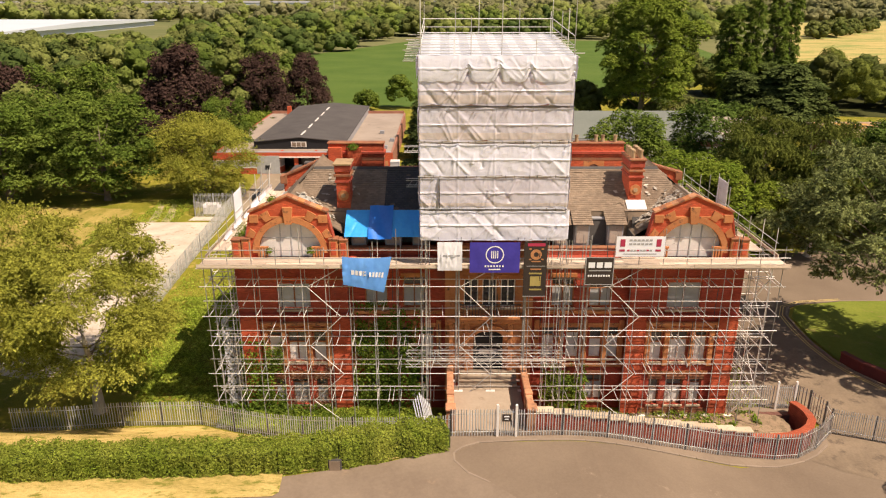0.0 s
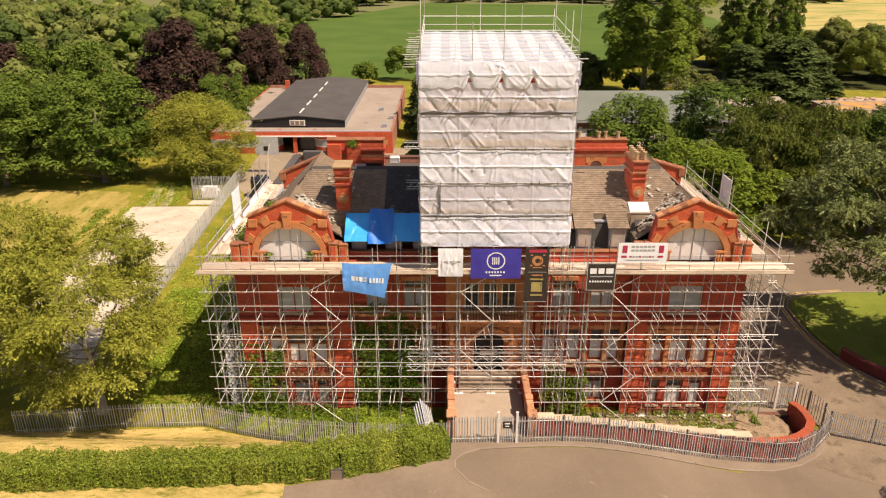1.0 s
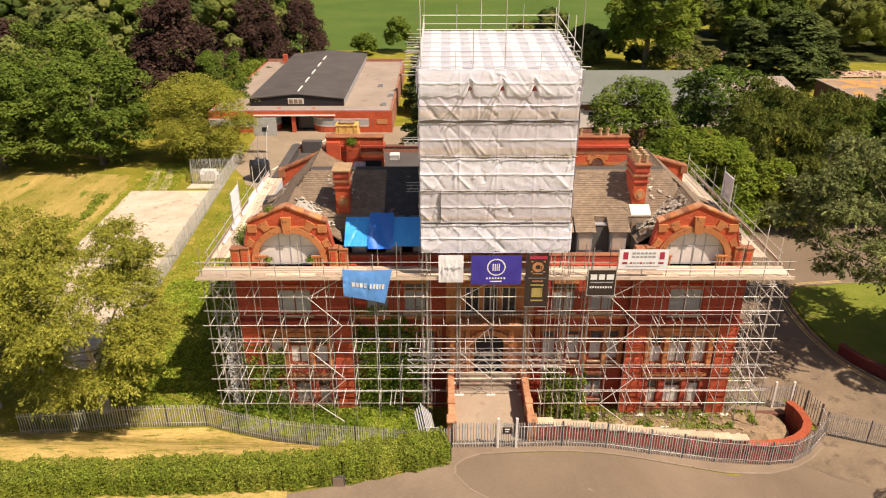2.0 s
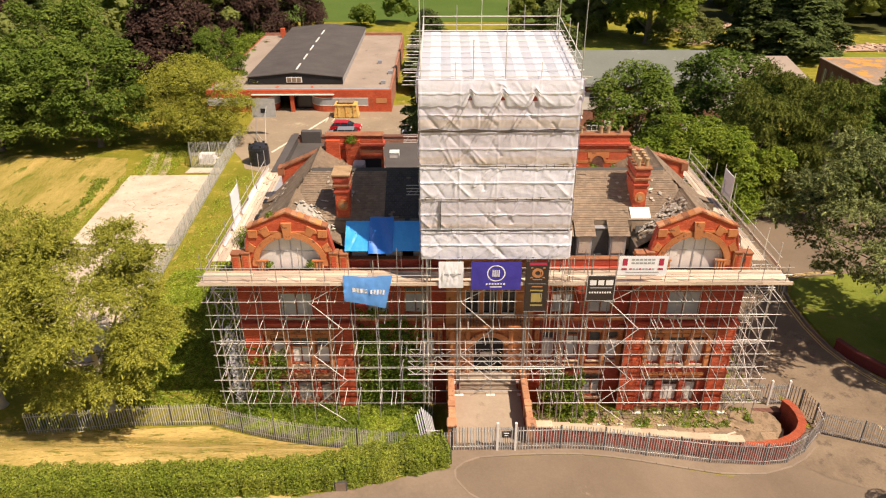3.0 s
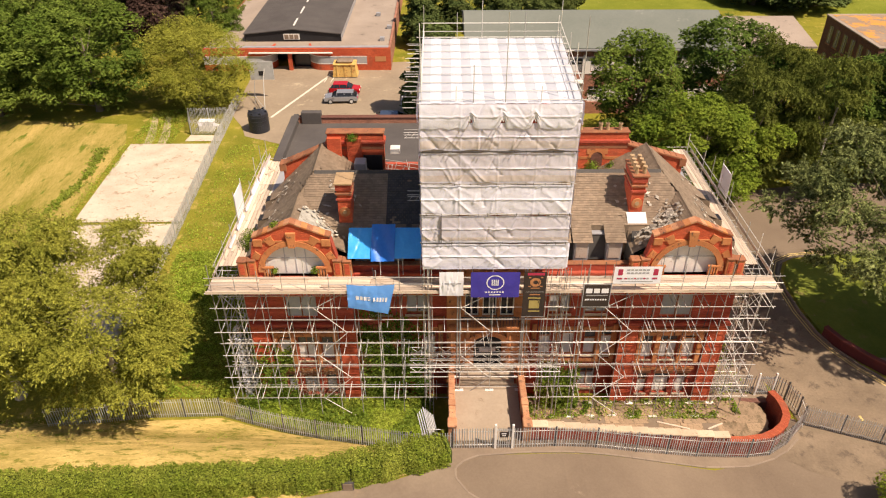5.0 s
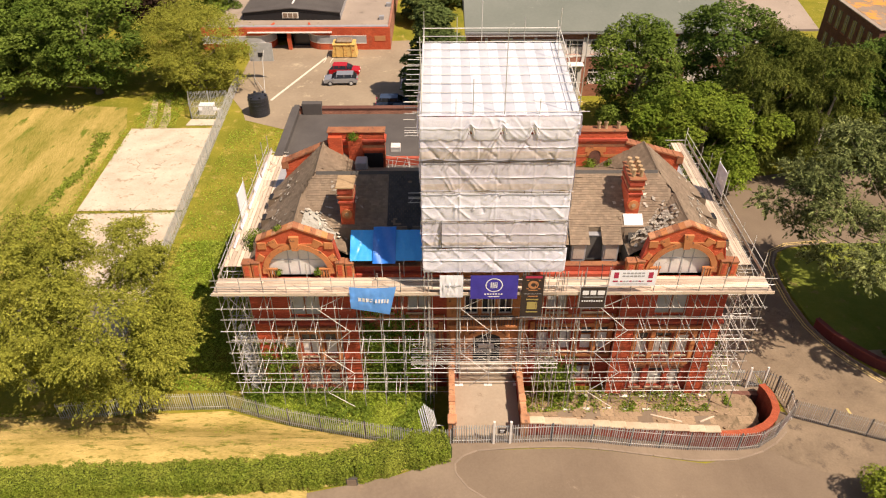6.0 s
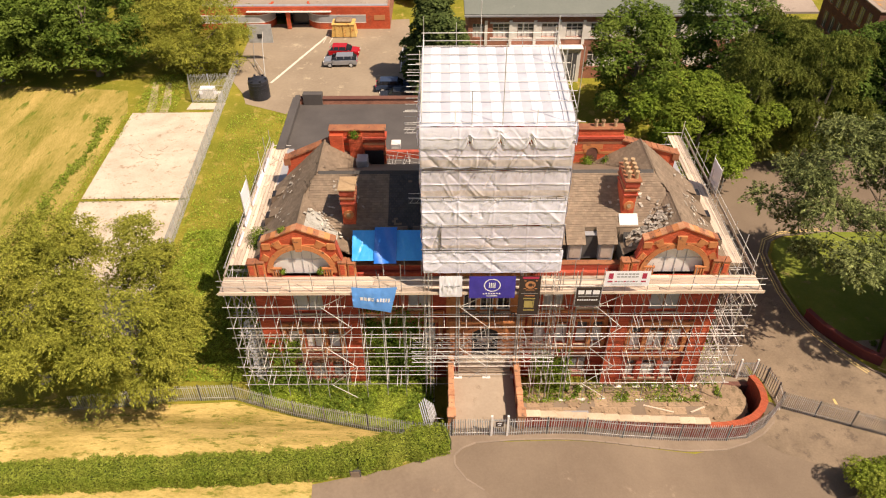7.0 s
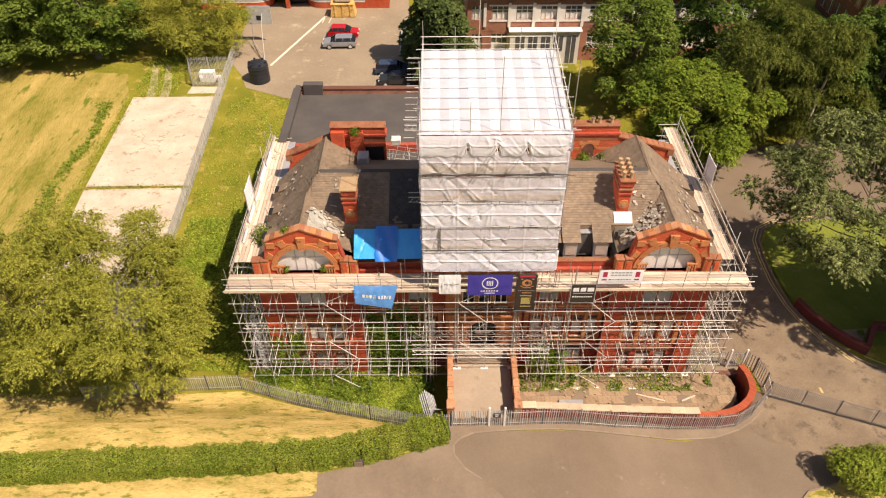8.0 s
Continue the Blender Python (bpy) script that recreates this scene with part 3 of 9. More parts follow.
drape("concrete_pad", [(-31.2, 84.0), (-26.9, 84.0), (-26.8, 85.6), (-31.0, 85.7)], 0.05, CONCRETE, 2.0, "pale concrete strip before the compound", "slab")
drape("field", [(-140, 40), (-38.5, 42), (-37.4, 58), (-38.2, 83.6), (-40, 89), (-60, 91), (-140, 96)], 0.03, GRASS_HAY, 3.0, "dry yellow mown grass field with green streaks", "field")
drape("verge", [(-60, 27.2), (-14.0, 29.1), (-8.5, 29.4), (-8.2, 29.7), (-8.3, 31.15), (-5.5, 31.75), (-3.0, 32.35), (-0.4, 33.2), (-0.2, 34.5), (-2.2, 34.75), (-8.5, 37.2), (-15.5, 39.5), (-24, 39.0), (-60, 38.6)], 0.10, GRASS_DRY, 0.6, "dry yellow grass bank either side of the hedge", "verge")
drape("verge", [(21.2, 27.5), (24.6, 30.9), (34, 33.5), (50, 30), (50, 18), (24, 18)], 0.085, GRASS_DRY, 1.0, "dry grass corner verge with a green shrub", "verge")
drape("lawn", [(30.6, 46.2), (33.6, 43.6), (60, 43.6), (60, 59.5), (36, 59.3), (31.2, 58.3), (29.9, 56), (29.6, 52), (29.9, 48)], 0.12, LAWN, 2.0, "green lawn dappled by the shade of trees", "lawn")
drape("field", [(-45, 180), (30, 178), (120, 300), (140, 440), (-10, 470), (-62, 340)], 0.05, CROP, 12.0, "green arable crop field", "field")
drape("field", [(140, 300), (330, 290), (900, 950), (340, 740)], 0.06, STUBBLE, 20.0, "ripe golden arable field", "field")

# ---- the old brick building ----
WY = 41.3          # front of the wings and of the entrance bay
MY = 41.85         # front of the recessed middle
BACK, REAR = 57.0, 66.5
TOP = 10.9         # top of the walls, under the parapets
hall = thing("civic_building", (CX, WY, 0), "derelict red brick and terracotta public building, boarded up and scaffolded", "building")


def wall_with_holes(name, x0, x1, y0, y1, z0, z1, holes, material, parent, label=""):
    """An upright wall facing -y, cut into a grid so that its openings go right through."""
    xs = sorted({x0, x1, *[h[0] for h in holes], *[h[1] for h in holes]})
    zs = sorted({z0, z1, *[h[2] for h in holes], *[h[3] for h in holes]})
    bm = bmesh.new()
    for xa, xb in zip(xs, xs[1:]):
        run = None
        for za, zb in list(zip(zs, zs[1:])) + [(None, None)]:
            solid = za is not None and not any(h[0] <= (xa + xb) / 2 <= h[1] and h[2] <= (za + zb) / 2 <= h[3] for h in holes)
            if solid:
                run = (run[0], zb) if run else (za, zb)
            elif run:
                add_box(bm, xa, xb, y0, y1, run[0], run[1])
                run = None
    bmesh.ops.remove_doubles(bm, verts=bm.verts, dist=0.0005)
    return part(name, bm, material, parent, label)


def window(x0, x1, z0, z1, y, fill, parent, split=2, surround=None, sill=True):
    """A boarded window in its opening: frame, boards or panes, sill and surround."""
    w = part("window", box(x0, x1, y + 0.26, y + 0.30, z0, z1), fill, parent)
    if fill in (BOARDED, PALE_BOARD):
        # dark top light above the boarding, and a paler patch where one board has been renewed
        w.data.materials[0] = GLASS_GREY
        k = int(x0 * 7 + z0 * 3)
        zt = z1 - (0.20 + 0.10 * (k % 3)) * (z1 - z0) * (0.4 if fill is BOARDED and x1 - x0 > 1.8 else 1.0)
        part("board", box(x0 + 0.075, x1 - 0.075, y + 0.205, y + 0.257, z0 + 0.075, zt), fill, w)
        part("transom_bar", box(x0 + 0.07, x1 - 0.07, y + 0.17, y + 0.255, zt + 0.003, zt + 0.08), surround or WHITE_PAINT, w)
        if k % 2:
            xm = x0 + (x1 - x0) * 0.5
            part("board", box(xm, x1 - 0.12, y + 0.185, y + 0.202, z0 + 0.1, z0 + (zt - z0) * 0.7), WHITE_PAINT, w)
    fr = bmesh.new()
    for a, b, c, d in ((x0, x0 + 0.07, z0, z1), (x1 - 0.07, x1, z0, z1), (x0 + 0.07, x1 - 0.07, z1 - 0.07, z1), (x0 + 0.07, x1 - 0.07, z0, z0 + 0.07)):
        add_box(fr, a, b, y + 0.16, y + 0.258, c, d)
    part("window_frame", fr, WHITE_PAINT if fill is GLASS_DARK else (surround or WHITE_PAINT), w)
    for i in range(1, split):
        x = x0 + (x1 - x0) * i / split
        part("mullion", box(x - 0.04, x + 0.04, y + 0.15, y + 0.258, z0 + 0.07, z1 - 0.07), WHITE_PAINT if fill is GLASS_DARK else TERRA_SOOT, w)
    if sill:
        part("window_sill", box(x0 - 0.08, x1 + 0.08, y - 0.10, y + 0.15, z0 - 0.14, z0 - 0.002, 0.015), STONE, w)
    if surround:
        part("lintel", box(x0 - 0.12, x1 + 0.12, y - 0.07, y + 0.14, z1 + 0.003, z1 + 0.30, 0.02), surround, w)
    return w


def arch_points(cx, z0, rx, rz, a0=0.0, a1=math.pi, k=20):
    return [(cx + rx * math.cos(a0 + (a1 - a0) * i / k), z0 + rz * math.sin(a0 + (a1 - a0) * i / k)) for i in range(k + 1)]


def gable(gx):
    """The shaped gable of a wing with its lunette, keystone, surround, copings and corner blocks."""
    z0, zs, zp = TOP + 0.003, 13.85, 14.80
    R = 1.98
    outer = [(-2.85, z0), (-2.62, 12.2), (-2.40, 13.2), (-2.34, 13.5), (-2.22, zs), (0, zp), (2.22, zs), (2.34, 13.5), (2.40, 13.2), (2.62, 12.2), (2.85, z0)]
    inner = [(x, z) for x, z in arch_points(0, 11.25, R, R, math.pi, 0.0, 22)]
    loop = [(gx + x, z) for x, z in outer] + [(gx + R, z0), *[(gx + x, z) for x, z in inner[::-1]], (gx - R, z0)]
    part("gable_wall", prism(loop, "y", WY, WY + 0.45), BRICK_RUBBED, hall, "bright red brick shaped gable")
    ring = arch_points(gx, 11.25, R + 0.32, R + 0.32, 0, math.pi, 22) + arch_points(gx, 11.25, R - 0.04, R - 0.04, math.pi, 0, 22)
    part("arch_surround", prism(ring, "y", WY - 0.10, WY + 0.25), TERRA, hall)
    for a in (-62, -30, 30, 62):
        s, c = math.sin(radians(a)), math.cos(radians(a))
        d0, d1, hw = R + 0.38, R + (0.95 if abs(a) < 40 else 0.8), 0.20
        q = [(gx + s * d + c * o, 11.25 + c * d - s * o) for d, o in ((d0, -hw), (d0, hw), (d1, hw * 1.5), (d1, -hw * 1.5))]
        part("voussoir", prism(q, "y", WY - 0.075, WY + 0.2), TERRA, hall)
    part("keystone", prism([(gx - 0.20, 13.1), (gx + 0.20, 13.1), (gx + 0.30, 14.15), (gx - 0.30, 14.15)], "y", WY - 0.18, WY + 0.2), TERRA, hall)
    part("string_band", box(gx - 2.2, gx - 0.32, WY - 0.06, WY + 0.2, 13.44, 13.56), TERRA, hall)
    part("kneeler", box(gx - 2.36, gx - 1.80, WY - 0.085, WY + 0.22, 13.16, 13.66, 0.02), TERRA, hall)
    part("string_band", box(gx + 0.32, gx + 2.2, WY - 0.06, WY + 0.2, 13.44, 13.56), TERRA, hall)
    part("kneeler", box(gx + 1.80, gx + 2.36, WY - 0.085, WY + 0.22, 13.16, 13.66, 0.02), TERRA, hall)
    for s in (-1, 1):
        n = 7
        for i in range(n):
            xa, xb = s * 2.40 * (1 - i / n), s * 2.40 * (1 - (i + 1) / n)
            za, zb = zp - (zp - zs) * abs(xa) / 2.22, zp - (zp - zs) * abs(xb) / 2.22
            part("coping_stone", prism([(gx + xa, za), (gx + xb, zb), (gx + xb, zb + 0.10), (gx + xa, za + (0.085 if i % 2 else 0.11))], "y", WY - 0.09, WY + 0.52), (PARAPET, TERRA_SOOT, TERRA)[(i + (s > 0)) % 3], hall)
        for k, (a, b) in enumerate((((2.22, zs), (2.34, 13.5)), ((2.34, 13.5), (2.40, 13.2)), ((2.40, 13.2), (2.62, 12.2)))):
            part("coping_stone", prism([(gx + s * a[0], a[1]), (gx + s * b[0], b[1]), (gx + s * (b[0] + 0.07), b[1]), (gx + s * (a[0] + 0.07), a[1])], "y", WY - 0.04, WY + 0.48), BRICK, hall)
        part("corner_block", box(gx + s * 3.0 - 0.46, gx + s * 3.0 + 0.46, WY - 0.06, WY + 0.56, z0, 11.75, 0.02), BRICK_RUBBED, hall)
        part("block_cap", box(gx + s * 3.0 - 0.52, gx + s * 3.0 + 0.52, WY - 0.10, WY + 0.62, 11.753, 11.86, 0.03), PARAPET, hall)
        for k in range(2):
            x = gx + s * (2.66 + 0.60 * k)
            top = 12.12 - 0.06 * k
            part("corner_pier", box(x - 0.26, x + 0.26, WY - 0.20, WY + 0.30, z0, top, 0.03), TERRA, hall)
            part("pier_panel", box(x - 0.15, x + 0.15, WY - 0.235, WY - 0.203, z0 + 0.25, top - 0.14, 0.012), BRICK_RUBBED, hall)
            part("pier_cap", box(x - 0.295, x + 0.295, WY - 0.25, WY + 0.35, top + 0.002, top + 0.11, 0.03), TERRA_SOOT, hall)
        for i in range(4):
            x = gx + s * (1.42 + 0.17 * i)
            part("baluster", box(x - 0.05, x + 0.05, WY - 0.12, WY - 0.02, z0, 11.55, 0.015), TERRA, hall)
        part("balustrade_rail", box(gx + s * 1.68 - 0.36, gx + s * 1.68 + 0.36, WY - 0.15, WY + 0.0, 11.552, 11.66), TERRA, hall)
    lun = part("lunette_boarding", prism(arch_points(gx, 11.25, R - 0.05, R - 0.05, 0, math.pi, 22) + [(gx - R + 0.05, z0), (gx + R - 0.05, z0)], "y", WY + 0.27, WY + 0.33), PALE_BOARD, hall, "pale weathered boards over the arched window")
    for x in (-0.62, 0.05, 0.68):
        h = math.sqrt(max(0.1, (R - 0.1) ** 2 - x * x))
        part("board_joint", box(gx + x - 0.03, gx + x + 0.03, WY + 0.235, WY + 0.268, z0 + 0.1, 11.25 + h - 0.1), BOARDED, lun)
    part("board_joint", box(gx - 1.7, gx + 1.7, WY + 0.24, WY + 0.267, 12.1, 12.15), BOARDED, lun)


def wing(s):
    gx = CX + s * 12.2
    x0, x1 = sorted((CX + s * 8.85, CX + s * 15.75))
    holes = [(gx - 1.05, gx + 1.05, 7.45, 9.35)]
    trio = ((-1.85, -1.0), (-0.62, 0.62), (1.0, 1.85))
    holes += [(gx + a, gx + b, 3.8, 5.9) for a, b in trio]
    low = ((-1.65, -0.95), (-0.5, 0.6), (1.05, 1.8))
    holes += [(gx + a, gx + b, 0.6, 2.5) for a, b in low]
    wall_with_holes("wing_wall", x0, x1, WY, WY + 0.45, -0.3, TOP, holes, BRICK, hall)
    window(gx - 1.05, gx + 1.05, 7.45, 9.35, WY, BOARDED, hall, 2, BRICK_RUBBED)
    for a, b in trio:
        window(gx + a, gx + b, 3.8, 5.9, WY, PALE_BOARD, hall, 2 if b - a > 1 else 1, TERRA)
    for a, b in low:
        window(gx + a, gx + b, 0.6, 2.5, WY, PALE_BOARD if s > 0 else BOARDED, hall, 1, TERRA_SOOT)
    for xa in (-2.18, -0.98, 0.64, 1.87):
        part("window_pier", box(gx + xa, gx + xa + 0.34, WY - 0.16, WY - 0.003, 3.5, 6.2, 0.03), TERRA, hall)
        part("pier_capital", box(gx + xa - 0.06, gx + xa + 0.40, WY - 0.2, WY - 0.002, 6.203, 6.36, 0.03), TERRA, hall)
    part("window_cornice", box(gx - 2.4, gx + 2.4, WY - 0.26, WY - 0.002, 6.365, 6.62, 0.04), TERRA, hall)
    part("apron_band", box(gx - 2.1, gx + 2.1, WY - 0.08, WY - 0.003, 2.85, 3.1, 0.02), TERRA, hall)
    for xa, xb in ((gx - 3.42, gx - 2.28), (gx + 2.36, gx + 3.50)):
        part("pilaster", box(xa, xb, WY - 0.24, WY - 0.002, -0.3, 6.95, 0.02), BRICK_RUBBED, hall, "bright red rusticated brick pilaster")
        for i in range(8):
            z = 0.55 + 0.8 * i
            part("rustic_band", box(xa - 0.025, xb + 0.025, WY - 0.275, WY - 0.243, z, z + 0.62, 0.015), BRICK_RUBBED, hall)
    part("storey_cornice", box(x0 - 0.12, x1 + 0.12, WY - 0.34, WY - 0.0045, 6.955, 7.2, 0.05), BRICK, hall)
    part("plinth", box(x0 - 0.08, x1 + 0.08, WY - 0.12, WY - 0.0035, -0.3, 0.35, 0.03), TERRA_SOOT, hall)
    part("eaves_cornice", box(x0 - 0.2, x1 + 0.2, WY - 0.36, WY + 0.5, 10.4, TOP, 0.06), BRICK, hall)
    gable(gx)
    # flank wall
    xo = CX + s * 15.75
    xi = xo - s * 0.45
    a, b = sorted((xo, xi))
    part("flank_wall", box(a, b, WY + 0.452, BACK, -0.3, TOP), BRICK, hall)
    part("flank_gutter", box(a - 0.05, b + 0.05, WY + 0.75, BACK, TOP + 0.002, TOP + 0.12, 0.03), LEAD, hall)
    for i in range(5):
        y = 44.0 + i * 2.6
        p = part("flank_window", box(*sorted((xo - s * 0.05, xo + s * 0.03)), y - 0.55, y + 0.55, 3.9, 6.0), BOARDED, hall)
        part("flank_sill", box(*sorted((xo, xo + s * 0.12)), y - 0.65, y + 0.65, 3.75, 3.9), STONE, p)
        q = part("flank_window", box(*sorted((xo - s * 0.05, xo + s * 0.03)), y - 0.55, y + 0.55, 7.4, 9.3), BOARDED, hall)
        part("flank_sill", box(*sorted((xo, xo + s * 0.12)), y - 0.65, y + 0.65, 7.25, 7.4), STONE, q)

# roofs: a front slope with its ridge along x, hipped into the long outer slopes, and a small ridge behind each gable
RY, RZ, EY, EZ = 47.2, 15.15, 42.2, 12.7
SL = (RZ - EZ) / (RY - EY)
OZ, GZ = 11.15, 14.42
REACH = {1: 3.92, -1: 3.5}          # from the gable line out to the eaves
IS = 0.62


def roof_parts(s, x, y):
    """Heights of the outer slope, the inner slope behind the gable, the front slope and the inner slope at the rear."""
    gx = CX + s * 12.2
    OS = (14.55 - OZ) / REACH[s]
    d = (gx + s * REACH[s] - x) * s
    out = OZ + OS * d
    inn = GZ - IS * (d - (GZ - OZ) / OS) if y < RY else 0.0
    main = (EZ + SL * (y - EY) if y > 43.35 else 0.0) if y < RY else RZ - 0.49 * (y - RY)
    rear = RZ - IS * (d - (RZ - OZ) / OS) if y >= RY else 0.0
    return out, inn, main, rear


def wing_roof(s):
    gx = CX + s * 12.2
    OS = (14.55 - OZ) / REACH[s]
    ya, yb = WY + 0.46, 51.4
    xo, xi = gx + s * REACH[s], gx - s * 3.4
    nx, ny = 44, 60
    V = []
    for j in range(ny + 1):
        for i in range(nx + 1):
            x, y = xo + (xi - xo) * i / nx, ya + (yb - ya) * j / ny
            o, n, m, r = roof_parts(s, x, y)
            V.append((x, y, max(11.0, min(o, max(n, m, r))) - 0.05))
    Fc = [(j * (nx + 1) + i, j * (nx + 1) + i + 1, (j + 1) * (nx + 1) + i + 1, (j + 1) * (nx + 1) + i) for j in range(ny) for i in range(nx)]
    if s > 0:
        Fc = [f[::-1] for f in Fc]
    part("roof_plinth", box(min(xo, xi), max(xo, xi), ya, yb, 10.6, 11.0), SLATE, hall)
    raw("roof_deck", V, Fc, SLATE, hall)
    part("roof_cheek", prism([(ya, 11.0), (43.6, 11.0), (43.6, 12.2), (ya, 12.2)], "x", *sorted((xi, xi + s * 0.12))), SLATE_DARK, hall)
    up = (-s, 0, OS)
    k = math.hypot(1, OS)
    slates("slate_course", (xo, ya, OZ), (0, 1, 0), up, yb - ya, 4.4 * k, SLATE, hall, seed=4 + s, keep=lambda a, v: roof_parts(s, xo - s * v / k, ya + a)[0] <= max(roof_parts(s, xo - s * v / k, ya + a)[1:]) + 0.02)
    k2 = math.hypot(1, IS)
    def inner(y0, y1, top, which, seed):
        d0 = (top - OZ) / OS
        xe = xo - s * (d0 + 3.2)
        ze = top - IS * 3.2
        def keep(a, v):
            p = roof_parts(s, xe + s * v / k2, y0 + a)
            return p[which] >= max(p[1:]) - 0.02
        slates("slate_course", (xe, y0, ze), (0, 1, 0), (s, 0, IS), y1 - y0, 3.2 * k2, SLATE, hall, seed=seed, keep=keep)
        part("ridge_tile", prism([(xe + s * 3.2 - 0.13, top - 0.05), (xe + s * 3.2, top + 0.09), (xe + s * 3.2 + 0.13, top - 0.05)], "y", y0, y1), SLATE, hall)
    inner(ya, 45.6, GZ, 1, 31 + s)
    inner(RY, yb, RZ, 3, 34 + s)
    for y in (44.0, 46.6, 49.2):
        # sunk broken roof lights low on the outer slope
        xx, zz = xo - s * 0.62, OZ + OS * 0.62
        # black box in place of the darkness inside the sunk opening
        part("roof_light", box(xx - 0.42, xx + 0.42, y - 0.36, y + 0.36, zz - 0.5, zz + 0.26), BLACK, hall, "broken roof light, a black box for its dark inside")
        for dy in (-0.41, 0.365):
            part("roof_light_kerb", prism([(xx - s * 0.5, zz - 0.1), (xx + s * 0.5, zz - 0.4), (xx + s * 0.45, zz + 0.16), (xx - s * 0.6, zz + 0.42)], "y", y + dy, y + dy + 0.045), SLATE, hall)
        part("roof_light_hood", prism([(xx - s * 0.75, zz + 0.62), (xx + s * 0.12, zz + 0.29), (xx + s * 0.12, zz + 0.34), (xx - s * 0.75, zz + 0.70)], "y", y - 0.44, y + 0.44), SLATE, hall)


for s in (-1, 1):
    wing(s)
    wing_roof(s)


def middle(s):
    """Half of the recessed middle front, between the wing and the entrance bay."""
    x0, x1 = sorted((CX + s * 2.75, CX + s * 8.85))
    up = [(CX + s * m - 0.72, CX + s * m + 0.72) for m in (4.7, 7.1)]
    tr = [(CX + s * m - 0.42, CX + s * m + 0.42) for m in (3.9, 5.5, 7.0, 8.1)]
    lo = [(CX + s * m - 0.6, CX + s * m + 0.6) for m in (4.4, 7.1)]
    holes = [(a, b, 7.35, 9.4) for a, b in up] + [(a, b, 3.7, 5.95) for a, b in tr] + [(a, b, 0.6, 2.5) for a, b in lo]
    wall_with_holes("middle_wall", x0, x1, MY, MY + 0.45, -0.3, TOP, holes, BRICK, hall)
    for a, b in up:
        window(a, b, 7.35, 9.4, MY, BOARDED, hall, 2, TERRA)
    for a, b in tr:
        window(a, b, 3.7, 5.95, MY, PALE_BOARD, hall, 1, TERRA)
    for a, b in lo:
        window(a, b, 0.6, 2.5, MY, BOARDED, hall, 2, TERRA_SOOT)
    part("storey_cornice", box(x0 + 0.125, x1 - 0.125, MY - 0.25, MY - 0.003, 6.96, 7.2, 0.05), TERRA, hall)
    part("apron_band", box(x0 + 0.01, x1 - 0.01, MY - 0.1, MY - 0.004, 3.1, 3.4, 0.03), TERRA, hall)
    for m in (3.15, 4.68, 6.25, 7.55, 8.6):
        part("window_pier", box(CX + s * m - 0.16, CX + s * m + 0.16, MY - 0.14, MY - 0.005, 3.42, 6.5, 0.03), TERRA, hall)
    part("middle_parapet", box(x0, x1, MY - 0.02, MY + 0.36, TOP + 0.003, 11.30), BRICK, hall)
    part("parapet_coping", box(x0, x1, MY - 0.06, MY + 0.40, 11.303, 11.39, 0.03), TERRA_SOOT, hall)
    part("eaves_cornice", box(x0 + 0.205, x1 - 0.205, MY - 0.3, MY - 0.004, 10.45, TOP - 0.003, 0.06), BRICK, hall)


for s in (-1, 1):
    middle(s)

# entrance bay under the tower
ex0, ex1 = CX - 2.75, CX + 2.75
wall_with_holes("entrance_bay", ex0, ex1, WY - 0.05, WY + 0.5, -0.3, TOP + 0.8, [(1.95, 3.85, 2.6, 5.9), (1.3, 2.2, 7.6, 9.5), (2.45, 3.35, 7.6, 9.5), (3.6, 4.5, 7.6, 9.5)], TERRA, hall, "ornate orange terracotta entrance bay")
for xa, xb in ((1.3, 2.2), (2.45, 3.35), (3.6, 4.5)):
    window(xa, xb, 7.6, 9.5, WY - 0.05, GLASS_DARK, hall, 2, TERRA)
part("fanlight_arch", prism(arch_points(2.9, 5.45, 1.35, 1.0, 0, math.pi, 16) + arch_points(2.9, 5.45, 0.95, 0.62, math.pi, 0, 16), "y", WY - 0.25, WY - 0.053), TERRA, hall)
# black panel supplies the shade inside the open entrance
part("entrance_door", box(1.95, 3.85, WY + 0.42, WY + 0.47, 2.6, 5.9), BLACK, hall, "black panel for the darkness inside the open doorway")
part("door_notice", box(2.35, 3.45, WY + 0.33, WY + 0.36, 4.15, 4.5), WHITE_PAINT, hall, "pale notice boards in the doorway")
part("balcony_slab", box(1.0, 4.8, WY - 0.75, WY - 0.055, 7.05, 7.25, 0.04), TERRA, hall)
part("balcony_rail", box(1.0, 4.8, WY - 0.75, WY - 0.70, 8.05, 8.1), DARK_STEEL, hall)
for i in range(20):
    x = 1.05 + i * 3.7 / 19
    part("balcony_bar", box(x - 0.015, x + 0.015, WY - 0.74, WY - 0.71, 7.25, 8.05), DARK_STEEL, hall)
for x in (0.35, 1.35, 4.1, 5.1):
    part("entrance_pilaster", box(x, x + 0.32, WY - 0.24, WY - 0.052, 2.6, 6.6, 0.04), TERRA, hall)
part("entrance_cornice", box(0.2, 5.56, WY - 0.42, WY - 0.052, 6.603, 7.0, 0.06), TERRA, hall)

# the back of the block and its flat rear part
part("rear_wall", box(CX - 15.3, CX + 15.3, BACK - 0.4, BACK - 0.002, -0.3, TOP - 0.01), BRICK, hall)
part("rear_flat_roof", box(-13.3, 8.2, 53.0, REAR - 0.45, 10.0, 10.25), ASPHALT_ROOF, hall, "dark grey felted flat roof")
part("rear_side_wall", box(-13.75, -13.302, 57.0, REAR, -0.3, 11.0), ASPHALT_ROOF, hall)
